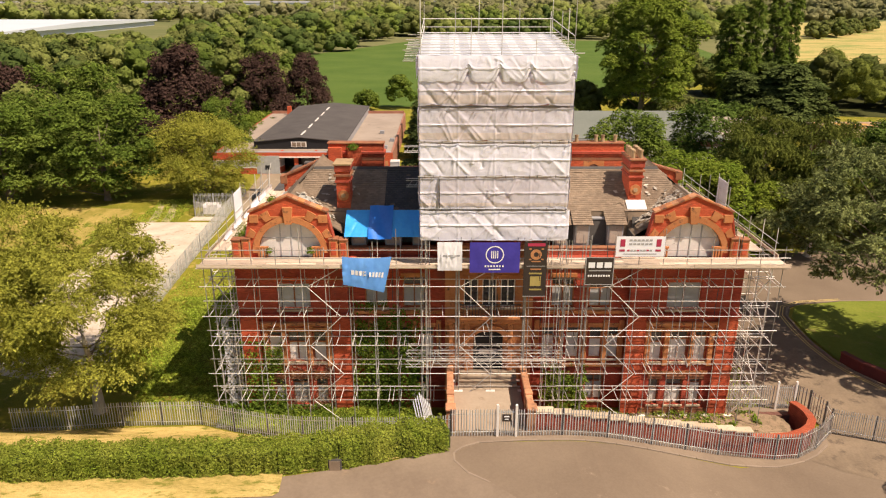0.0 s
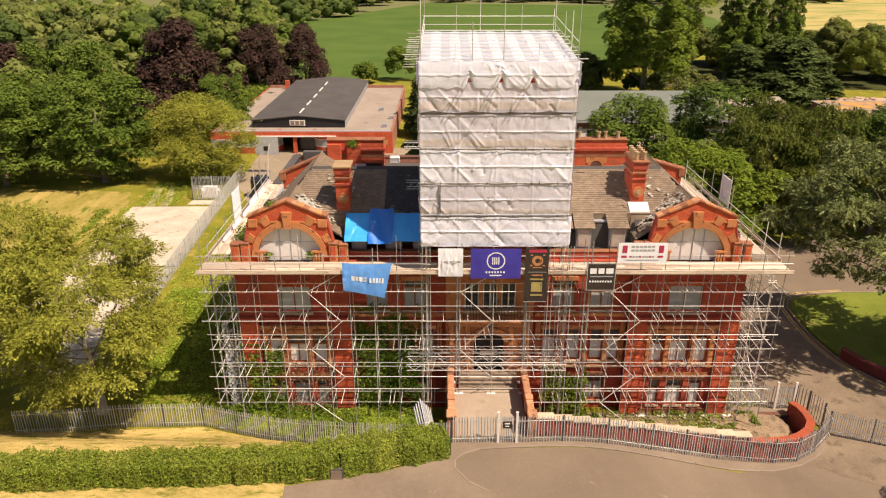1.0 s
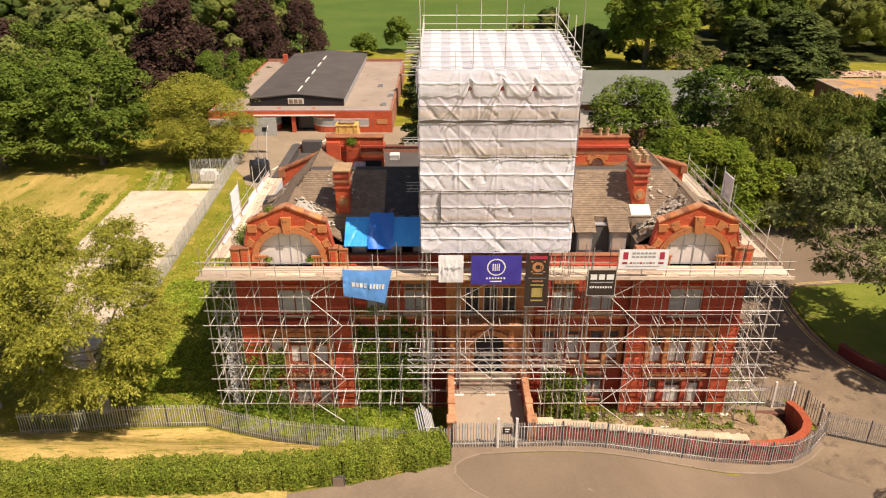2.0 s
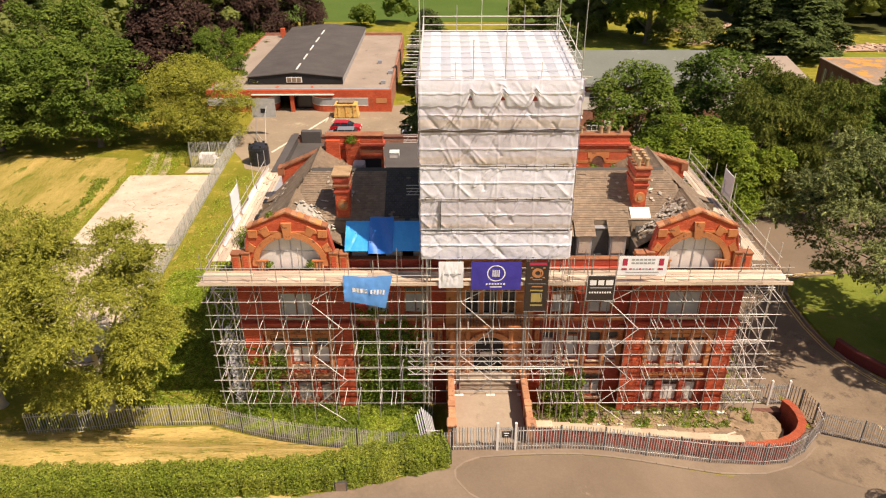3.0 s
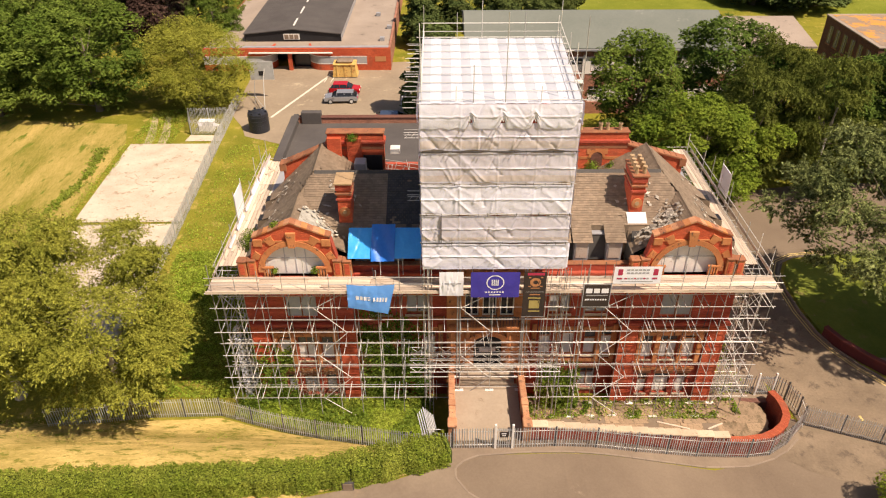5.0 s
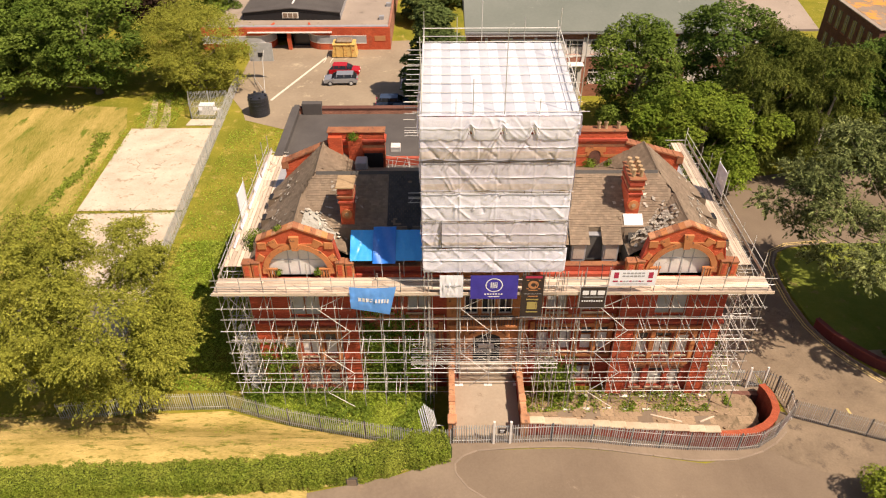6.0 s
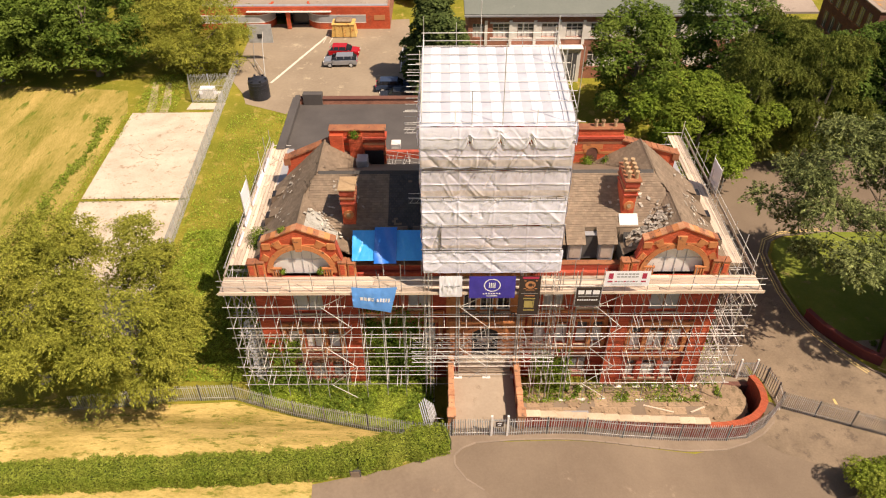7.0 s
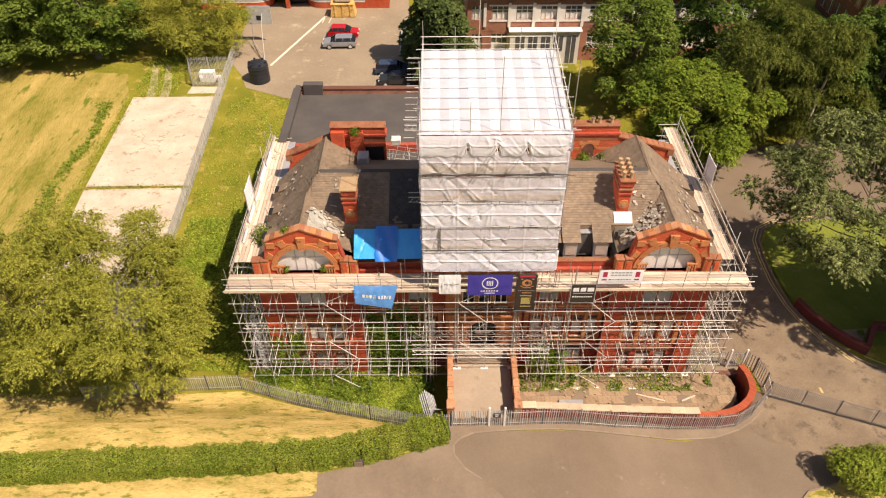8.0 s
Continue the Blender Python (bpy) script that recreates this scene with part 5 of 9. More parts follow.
def folds(seed, amp=0.09, band=False):
    """Taut sheeting: a shallow billow, sparse sharp creases that fan out from the ties, and lines where tubes press through."""
    r = random.Random(seed)
    creases = []
    for _ in range(20 if band else 6):
        x, y = r.random(), r.choice((0.0, 0.0, 1.0, r.random()))
        g = r.uniform(-0.9, 0.9)
        creases.append((x, y, math.sin(g), (1 if y < 0.5 else -1) * math.cos(g) * 0.55, r.uniform(0.35, 1.3), r.uniform(0.006, 0.017), r.choice((1, 1, -1)) * r.uniform(0.5, 1.5)))
    o = r.uniform(0, 50)
    def f(s, t):
        w = 0.22 * noise.noise((s * 4.5, t * 1.3 + o, seed * 0.37)) + 0.14 * noise.noise((s * 15, t * 3.0 + o, seed * 0.91))
        q = 0.35 * noise.noise((s * 7 + 3, t * 2, seed * 0.71))
        w += 0.34 * (0.4 - abs(noise.noise((s * 11 + t * 2.4 + q * 2, t * 2.2 - s * 3 + o, seed * 0.53)))) + 0.16 * (0.4 - abs(noise.noise((s * 26 - t * 4 + q * 3, t * 5.5 + s * 4, seed * 0.33))))
        w += 0.16 * (0.3 - abs(noise.noise((s * 48 + q * 4, t * 3.5 + o, seed * 0.27)))) * (0.4 + abs(2 * t - 1))
        for x, y, dx, dy, ln, wd, st in creases:
            k = ((s - x) * dx * 2.2 + (t - y) * dy) / (dx * dx * 4.84 * 0.2 + dy * dy + 0.2)
            if 0 < k < ln:
                d = ((s - x) - dx * k * 0.35) / wd
                w += 0.7 * st * math.exp(-abs(d) * 1.6) * (1 - k / ln) ** 0.6
        e = min(1.0, 7 * min(t, 1 - t) + 0.12)
        w = amp * (w * e + 0.25 * math.sin(3.1416 * t))
        if band:
            w += 0.035 * math.exp(-((t - 0.5) / 0.02) ** 2)
            for c in (0.01, 0.255, 0.5, 0.745, 0.99):
                w += 0.018 * math.exp(-((s - c) / 0.005) ** 2)
        return w
    return f


net = thing("torn_netting", (-13.6, 40.9, 0), "torn pale debris netting hanging inside the scaffold corner", "netting")
for k in range(3):
    cloth("net_strip", (-13.95 + 0.12 * k, 40.95 + 0.45 * k, 0.6), (0.35 + 0.05 * k, 0.25, 0), (0.0, 0, 6.4 - 0.9 * k), 8, 30, NET, net, folds(400 + k, 0.25))


def lattice(x0, x1, y, z):
    """A ladder beam: two chords and zigzag lacing."""
    b = thing("ladder_beam", ((x0 + x1) / 2, y, z), "aluminium lattice beam spanning the entrance path", "beam", "lattice beams")
    for dz in (0, 0.42):
        tube("chord", (x0, y, z + dz), (x1, y, z + dz), b)
    n = int((x1 - x0) / 0.45)
    for i in range(n):
        xa, xb = x0 + (x1 - x0) * i / n, x0 + (x1 - x0) * (i + 1) / n
        tube("lacing", (xa, y, z if i % 2 else z + 0.42), (xb, y, z + 0.42 if i % 2 else z), b, 0.014)


for y, z in ((39.5, 4.35), (39.75, 4.75), (40.75, 4.4), (41.0, 4.75)):
    lattice(-2.3, 7.6, y, z)

# ---- the sheeted tower ----
TX0, TX1, TY0, TY1 = -1.32, 7.12, 39.60, 48.15
tower = thing("tower_scaffold", (CX, 44, 11), "tube scaffold tower wrapped in translucent white sheeting", "scaffolding")
for x in (-1.25, 0.83, 2.9, 4.98, 7.05):
    for y in (39.75, 41.0, 46.8, 48.0):
        if y in (41.0, 46.8) and x in (0.83, 2.9, 4.98):
            continue
        tube("standard", (x, y, 11.0), (x, y, 23.0 if y < 47 else 23.6), tower)
for x in (-1.25, 7.05):
    for y in (42.9, 44.9):
        tube("standard", (x, y, 11.0), (x, y, 23.4), tower)
for i in range(7):
    z = 12.7 + i * 1.72
    for y in (39.72, 48.05):
        tube("ledger", (TX0 - 0.1, y, z), (TX1 + 0.1, y, z), tower)
    for x in (-1.28, 7.08):
        tube("ledger", (x, 39.5, z), (x, 48.3, z), tower)
for x, z in ((0.9, 21.9), (2.9, 21.9), (4.9, 21.9)):
    tube("brace", (x, 39.75, 20.2), (x + 0.7, 39.75, 23.0), tower)
# roof poles, guard rails and putlog ends
def roof_z(y):
    return 23.03 + 0.69 * (y - TY0) / (TY1 - TY0)


for i in range(9):
    y = TY0 + 0.25 + (TY1 - TY0 - 0.3) * (i / 8) ** 1.0
    z = roof_z(y) + 0.10
    tube("roof_pole", (TX0 - (0.9 if i % 2 else 0.35), y, z), (TX1 + (0.25 if i % 3 else 0.5), y, z), tower)
for i in range(14):
    y = TY0 + 0.2 + i * 0.62
    tube("putlog", (TX0 - 0.85, y, roof_z(y) - 0.30), (TX0 + 0.3, y, roof_z(y) - 0.30), tower)
    if i % 2:
        tube("putlog", (TX1 - 0.3, y, roof_z(y) - 0.2), (TX1 + 0.35, y, roof_z(y) - 0.2), tower)
for z in (0.45, 0.95):
    tube("guard_rail", (TX0, 48.1, 23.72 + z), (TX1 - 0.1, 48.1, 23.72 + z), tower)
    tube("guard_rail", (-1.2, TY0 + 0.2, 23.1 + z), (-1.2, 48.2, 23.75 + z), tower)
    tube("guard_rail", (7.02, TY0 + 0.2, 23.1 + z), (7.0, 48.2, 23.75 + z), tower)
for x, y, h in ((-1.2, 39.8, 3.2), (-1.25, 41.0, 3.6), (-1.2, 48.1, 2.0), (0.8, 48.1, 1.6), (2.3, 48.1, 3.4), (4.9, 48.1, 1.6), (6.9, 48.1, 1.4), (0.6, 39.75, 0.9), (1.5, 39.75, 2.0), (3.15, 39.75, 4.6), (5.0, 39.75, 0.9), (7.05, 39.75, 4.4), (7.05, 42.0, 2.2), (7.05, 44.4, 1.8), (6.7, 46.0, 3.0)):
    tube("standard", (x, y, roof_z(y) - 0.3), (x, y, roof_z(y) + h), tower)


UNIT_POST_DARK = shared('joint', add_box(bmesh.new(), -0.5, 0.5, -0.5, 0.5, -0.5, 0.5), DARK_STEEL)
BANDS = [(12.63, 14.47), (14.55, 16.41), (16.43, 18.36), (18.40, 20.32), (20.38, 22.05), (21.80, 23.05)]
for k, (za, zb) in enumerate(BANDS):
    o = 0.03 * (k % 2) + (0.06 if k == 5 else 0)
    if k == 5:
        # the loose top flap, pulled up where it is tied and sagging in between
        f_t, V = folds(15, 0.055, True), []
        for j in range(25):
            for i in range(161):
                x, t = TX0 + (TX1 - TX0) * i / 160, j / 24
                lift = max(0.55 * math.exp(-((x - c) / 0.16) ** 2) for c in (1.35, 3.05, 4.72, 7.05))
                low = za - 0.1 + lift + 0.10 * noise.noise((x * 2.3, 4.0, 1.0))
                V.append((x, TY0 - 0.10 - f_t(i / 160, t) - 0.03 * math.sin(math.pi * t), low + (zb - low) * t))
        raw("top_flap", V, [(j * 161 + i, j * 161 + i + 1, (j + 1) * 161 + i + 1, (j + 1) * 161 + i) for j in range(24) for i in range(160)], SHEET, tower, smooth=True)
    else:
        # each band is laced at its ties and sags a little in between, leaving a dark uneven gap at the seam
        f_t, V = folds(10 + k, 0.08, True), []
        wide = TX1 - TX0 + (0.15 if k == 0 else 0)
        for j in range(39):
            for i in range(161):
                x, t = i / 160, j / 38
                sag = abs(math.sin(x * 12.57 + k * 1.3)) ** 0.6
                low = za + 0.10 * (1 - sag) + 0.09 * max(-0.4, noise.noise((x * 6.0, k * 3.7, 2.0)))
                high = zb - 0.07 * sag - 0.05 * abs(noise.noise((x * 9.0, k * 2.9, 6.0)))
                z = low + (high - low) * t
                V.append((TX0 + wide * x, TY0 - 0.02 - o - f_t(x, (z - za) / (zb - za)), z))
        raw("front_sheet", V, [(j * 161 + i, j * 161 + i + 1, (j + 1) * 161 + i + 1, (j + 1) * 161 + i) for j in range(38) for i in range(160)], SHEET_SHEER if k in (1, 3, 4) else SHEET, tower, smooth=True)
    cloth("side_sheet", (TX0 - 0.02 - o, TY1, za), (0, TY0 - TY1, 0), (0, 0, zb - za), 60, 20, SHEET, tower, folds(30 + k, 0.08, True))
    cloth("side_sheet", (TX1 + 0.02 + o, TY0, za), (0, TY1 - TY0, 0), (0, 0, zb - za), 60, 20, SHEET, tower, folds(50 + k, 0.08, True))
    cloth("rear_sheet", (TX1, TY1 + 0.02, za), (TX0 - TX1, 0, 0), (0, 0, zb - za), 40, 8, SHEET, tower, folds(70 + k))
# brown strips stand in for lift boards showing through the sheeting
for k, (za, zb) in ((3, (18.54, 18.92)), (4, (20.52, 20.96)), (1, (14.70, 14.90))):
    f_k = folds(10 + k, 0.08, True)
    z0, z1 = BANDS[k]
    cloth("muddied_hem", (TX0, TY0 - 0.026 - 0.03 * (k % 2), za), (TX1 - TX0, 0, 0), (0, 0, zb - za), 160, 8, SHEET_HEM, tower, lambda s, t: f_k(s, (za + (zb - za) * t - z0) / (z1 - z0)), "brownish strip for boards showing through the sheeting")
for k, (z0, z1) in enumerate(BANDS[:5]):
    f_b = folds(10 + k, 0.08, True)
    o = 0.03 * (k % 2)
    for tm, hw in [(0.50, 0.02)] + ([(0.012, 0.035)] if k < 3 else []):
        V = []
        for i in range(161):
            x = i / 160
            wob = 0.03 * noise.noise((x * 9, k * 3.1, tm * 5)) + 0.012 * noise.noise((x * 40, k, tm))
            for dz in (-hw, hw * (1 + 0.5 * noise.noise((x * 17, k * 1.7, 4)))):
                zc = z0 + (z1 - z0) * tm + dz + wob
                V.append((TX0 + (TX1 - TX0) * x, TY0 - 0.034 - o - f_b(x, (zc - z0) / (z1 - z0)), zc))
        raw("sheet_tape", V, [(2 * i, 2 * i + 2, 2 * i + 3, 2 * i + 1) for i in range(160)], TAPE, tower, smooth=True)
for x, z in ((TX0 + 1.12, 14.62),):
    # dark strip put in for the dark gap where two sheets meet
    block("tie_rope", UNIT_POST_DARK, x - 0.02, x + 0.02, TY0 - 0.19, TY0 - 0.10, z, z + 1.7, tower)
for x in (1.25, 1.5, 2.95, 3.15, 4.6, 4.85):
    tube("putlog", (x, 39.9, 22.35), (x + 0.03, 38.55, 22.5), tower)
strips = 15
for k in range(strips):
    xa = TX0 + (TX1 - TX0) * k / strips
    cloth("roof_sheet", (xa, TY0, roof_z(TY0) + 0.012 * (k % 2)), ((TX1 - TX0) / strips + 0.03, 0, 0), (0, TY1 - TY0, 0.69), 6, 60, SHEET_ROOF if k % 2 else SHEET_GREY, tower, lambda s, t: 0.018 * math.sin(s * 3.1416) + 0.010 * math.sin(t * 40 + k) + 0.02 * noise.noise((k * 3.1, t * 9, s)))
for z in (14.3, 16.25, 18.2, 20.15):
    for i in range(4):
        block("lift_board", UNIT_BOARD, TX0 + 0.2, TX1 - 0.2, TY0 + 0.22 + i * 0.24, TY0 + 0.44 + i * 0.24, z, z + 0.04, tower)
    block("toe_board", UNIT_BOARD, TX0 + 0.15, TX1 - 0.15, TY0 + 0.13, TY0 + 0.17, z, z + 0.24, tower)
    for i in range(3):
        block("lift_board", UNIT_BOARD, TX1 - 0.5 - i * 0.24, TX1 - 0.28 - i * 0.24, TY0 + 1.3, TY1 - 0.3, z, z + 0.04, tower)
        block("lift_board", UNIT_BOARD, TX0 + 0.28 + i * 0.24, TX0 + 0.5 + i * 0.24, TY0 + 1.3, TY1 - 0.3, z, z + 0.04, tower)
r_tie = random.Random(29)
for k, z in enumerate((14.52, 16.45, 18.40, 20.36)):
    # the dark tubes also draw the dark gap at their seam
    tube("sheet_batten", (TX0 - 0.1, TY0 - 0.13, z), (TX1 + 0.1, TY0 - 0.13, z + 0.03), tower, 0.02, TUBE_DARK if k in (0, 3) else TUBE_GREY)
    for i in range(17):
        x, h = TX0 + 0.25 + 0.5 * i + r_tie.uniform(-0.12, 0.12), r_tie.uniform(0.03, 0.09)
        block("lacing_tie", UNIT_POST_DARK, x - 0.011, x + 0.011, TY0 - 0.17, TY0 - 0.11, z - h, z + h, tower)

# ---- entrance path, boundary walls and fences ----
path = thing("entrance_path", (CX, 37.5, 0), "concrete path on a brick causeway between low terracotta walls", "path")
part("causeway", box(0.62, 4.86, 34.9, 41.2, -0.3, 2.52), BRICK, path)
part("path_slab", box(0.60, 4.88, 34.75, 40.2, 2.523, 2.60, 0.01), PATH_SLAB, path, "pale worn concrete paving")
for i in range(4):
    part("step", box(1.0, 4.7, 40.0 + 0.3 * i, 41.25, 2.602 + 0.16 * i, 2.60 + 0.16 * (i + 1), 0.01), PATH_SLAB, path)
for xa, xb in ((0.26, 0.60), (4.88, 5.22)):
    part("parapet_wall", box(xa + 0.04, xb - 0.04, 35.2, 40.6, -0.3, 3.74), BRICK, path)
    for i in range(5):
        part("parapet_coping", box(xa - 0.04, xb + 0.04, 35.75 + i * 0.96, 35.75 + (i + 1) * 0.96 - 0.01, 3.743, 3.93, 0.04), PARAPET, path)
    part("pier", box(xa - 0.08, xb + 0.08, 35.1, 35.72, -0.3, 3.95, 0.02), PARAPET, path)
    part("pier_cap", box(xa - 0.13, xb + 0.13, 35.02, 35.78, 3.953, 4.12, 0.05), PARAPET, path)
    part("pier", box(xa - 0.06, xb + 0.06, 36.9, 37.4, 3.0, 4.05, 0.03), PARAPET, path)

boundary = thing("boundary_wall", (12, 35.6, 0), "red brick boundary wall with stepped pale stone copings", "wall")
n = 12
for i in range(n):
    x0, x1 = 5.25 + (18.15 - 5.25) * i / n, 5.25 + (18.15 - 5.25) * (i + 1) / n
    y0 = wall_y(x0 + 0.4) - 0.02
    zt = 3.80 - 1.95 * (i + 0.3) / n
    part("wall_bay", box(x0, x1, y0, y0 + 0.36, -0.3, zt), BRICK_WALL, boundary)
    part("coping_stone", box(x0 - 0.05, x1 - 0.008, y0 - 0.09, y0 + 0.47, zt + 0.003, zt + 0.16, 0.05), STONE, boundary, "pale weathered coping stone")


def curved_wall():
    pts = [(18.15, 36.0), (19.4, 36.12), (20.6, 36.42), (21.6, 36.95), (22.4, 37.65), (22.95, 38.5), (23.15, 39.4), (23.15, 40.3), (22.95, 41.1)]
    body, cop = bmesh.new(), bmesh.new()
    for bm, w, za, zb in ((body, 0.18, lambda k: -1.9, lambda k: 1.62 - 0.10 * k), (cop, 0.25, lambda k: 1.623 - 0.10 * k, lambda k: 1.74 - 0.10 * k)):
        ring = []
        for i, (x, y) in enumerate(pts):
            a, b = pts[max(0, i - 1)], pts[min(len(pts) - 1, i + 1)]
            t = Vector((b[0] - a[0], b[1] - a[1])).normalized()
            q = Vector((-t.y, t.x))
            ring.append([bm.verts.new((x + q.x * o, y + q.y * o, z)) for o, z in ((-w, za(i)), (w, za(i)), (w, zb(i)), (-w, zb(i)))])
        for r, s in zip(ring, ring[1:]):
            for k in range(4):
                bm.faces.new((r[k], r[(k + 1) % 4], s[(k + 1) % 4], s[k]))
        bm.faces.new(ring[0][::-1])
        bm.faces.new(ring[-1])
        bmesh.ops.recalc_face_normals(bm, faces=bm.faces)
    part("curved_wall", body, BRICK_WALL, boundary)
    part("curved_coping", cop, BRICK_COPING, boundary, "red brick-on-edge coping")


curved_wall()


def pale_mesh(h):
    """One palisade pale: a bent strip with a pointed head."""
    bm = bmesh.new()
    w = 0.029
    for x0, x1, y0, y1 in ((-w, -0.012, 0.0, 0.016), (-0.012, 0.012, 0.016, 0.016), (0.012, w, 0.016, 0.0)):
        top0 = h - abs(x0) * 3.0
        top1 = h - abs(x1) * 3.0
        f = [bm.verts.new(p) for p in ((x0, y0, 0.05), (x1, y1, 0.05), (x1, y1, top1), (x0, y0, top0))]
        g = [bm.verts.new((v.co.x, v.co.y + 0.004, v.co.z)) for v in f]
        bm.faces.new(f)
        bm.faces.new(g[::-1])
    return bm


PALE = {h: shared("pale", pale_mesh(h), PALE_STEEL) for h in (1.8, 2.0)}
PALE_DARK = shared("dark_pale", pale_mesh(1.8), mat("weathered_steel", (0.50, 0.51, 0.53), (0.62, 0.63, 0.64), 2.0, 20.0, 0.6, 0.1, 0.05, 0.002, rand=0.25))


def palisade(points, label, h=1.8, gap=0.155, name="palisade_fence", post=2.75, zs=None):
    """A steel palisade fence along a line: posts, two rails a bay, and pales."""
    f = thing(name, (points[0][0], points[0][1], 0), label, "fence", "palisade fences")
    for (xa, ya), (xb, yb) in zip(points, points[1:]):
        L = math.hypot(xb - xa, yb - ya)
        bays = max(1, round(L / post))
        turn = math.atan2(yb - ya, xb - xa)
        for b in range(bays):
            p0 = Vector((xa + (xb - xa) * b / bays, ya + (yb - ya) * b / bays, 0))
            p1 = Vector((xa + (xb - xa) * (b + 1) / bays, ya + (yb - ya) * (b + 1) / bays, 0))
            p0.z, p1.z = (zs(p0.x, p0.y), zs(p1.x, p1.y)) if zs else (ground_z(p0.x, p0.y), ground_z(p1.x, p1.y))
            block("post", UNIT_POST if h < 1.9 else UNIT_POST_PALE, p0.x - 0.04, p0.x + 0.04, p0.y + 0.02, p0.y + 0.09, p0.z - 0.2, p0.z + h - 0.05, f, turn)
            for zr in (0.3, h - 0.35):
                tube("rail", (p0.x, p0.y + 0.03, p0.z + zr), (p1.x, p1.y + 0.03, p1.z + zr), f, 0.022, TUBE if h < 1.9 else TUBE_GREY)
            k = max(1, int((p1 - p0).length / gap))
            for i in range(k):
                q = p0.lerp(p1, (i + 0.5) / k)
                ob = new("pale", PALE_DARK if name == "vehicle_gate" else PALE[h])
                ob.parent = f
                ob.matrix_basis = Matrix.Translation(q - rootloc(f)) @ Matrix.Rotation(turn + rng_s.gauss(0, 0.03), 4, "Z") @ Matrix.Rotation(rng_s.gauss(0, 0.012), 4, "Y") @ Matrix.Diagonal((0.62 if name == "vehicle_gate" else 1.0, 1, 1, 1))
    return f


UNIT_POST_PALE = shared("post", add_box(bmesh.new(), -0.5, 0.5, -0.5, 0.5, -0.5, 0.5), PALE_STEEL)
UNIT_POST = shared("post", add_box(bmesh.new(), -0.5, 0.5, -0.5, 0.5, -0.5, 0.5), DARK_STEEL)
front_z = lambda x, y: road_level(x) + 0.04
palisade([(4.15, 34.58), (11.9, 34.88), (16.0, 35.35), (19.6, 35.82), (21.14, 36.1), (22.64, 37.0), (24.2, 38.5)], "grey steel palisade fence before the brick boundary wall", zs=front_z)
palisade([(0.45, 34.55), (3.0, 34.6)], "grey steel palisade fence at the head of the path", zs=front_z)
palisade([(-2.1, 34.95), (-8.5, 37.35), (-15.5, 39.75), (-20.5, 39.6), (-27, 38.6)], "grey steel palisade fence below the weedy bank")
palisade([(0.4, 34.55), (-2.0, 34.9)], "bent steel palisade panels beside the gate", zs=lambda x, y: 2.25 + 0.17 * x)
palisade([(-27.4, 96.5), (-26.8, 84.2)], "grey steel palisade fence beside the tank", 2.0)
palisade([(-26.8, 84.0), (-25.35, 57.0), (-24.6, 44.0)], "long grey steel palisade fence along the concrete pad", 2.0)
palisade([(-30.9, 85.8), (-26.9, 85.8)], "steel palisade compound fence with small signs", 2.0)
palisade([(-31.0, 85.9), (-32.2, 89.6), (-27.3, 89.8)], "steel palisade compound fence", 2.0)
palisade([(18.4, 42.0), (22.0, 41.7)], "steel palisade fence by the side gate")
palisade([(23.5, 41.6), (24.1, 41.0), (24.4, 39.6), (24.2, 38.3)], "steel palisade fence behind the curved wall", gap=0.21, post=6, zs=lambda x, y: 0.05)
palisade([(24.35, 38.75), (31.1, 36.2), (36.2, 34.2), (42, 32.0)], "grey steel palisade vehicle gates across the road", name="vehicle_gate", post=2.6, gap=0.125, zs=lambda x, y: 0.06)
palisade([(-10.4, 67.0), (2.0, 67.0)], "steel palisade fence behind the rear block", zs=lambda x, y: 0.0)


def ped_gate(x0, x1, y, z, h, label, sign):
    g = thing("pedestrian_gate", ((x0 + x1) / 2, y, z), label, "gate", "pedestrian gates")
    for x in (x0, x1):
        part("gate_post", box(x - 0.07, x + 0.07, y - 0.06, y + 0.08, z - 0.2, z + h + 0.25, 0.01), WHITE_PAINT, g, "tall pale galvanised gate post")
    for zr in (0.25, h - 0.25):
        part("gate_rail", box(x0 + 0.06, x1 - 0.06, y, y + 0.04, z + zr, z + zr + 0.06), PALE_STEEL, g)
    k = int((x1 - x0) / 0.13)
    for i in range(k):
        ob = new("pale", PALE[1.8])
        ob.parent = g
        ob.matrix_basis = Matrix.Translation(Vector((x0 + (x1 - x0) * (i + 0.5) / k, y - 0.01, z)) - rootloc(g))
    if sign:
        s = part("gate_sign", box(x0 + 0.25, x1 - 0.28, y - 0.045, y - 0.012, z + 1.0, z + 1.45), CLOTH_BLACK, g, "small dark notice plate")
        part("sign_bar", box(x0 + 0.36, x1 - 0.40, y - 0.052, y - 0.047, z + 1.28, z + 1.36), INK_WHITE, s)
        part("sign_bar", box(x0 + 0.40, x1 - 0.44, y - 0.052, y - 0.047, z + 1.12, z + 1.18), INK_WHITE, s)
    return g


ped_gate(3.05, 4.1, 34.6, 2.64, 1.8, "steel pedestrian gate with a dark notice plate", True)
ped_gate(22.15, 23.35, 41.6, 0.05, 1.8, "pale steel side gate on tall posts", False)
lean_panel = thing("leaning_panel", (-0.7, 35.6, 1.7), "loose bright steel palisade panel leaning by the path", "panel")
PALE_BRIGHT = shared("bright_pale", pale_mesh(1.8), mat("bright_galvanised", (0.6, 0.6, 0.6), (0.74, 0.74, 0.73), 2.0, 20.0, 0.5, 0.1, 0.05, 0.002, rand=0.15))
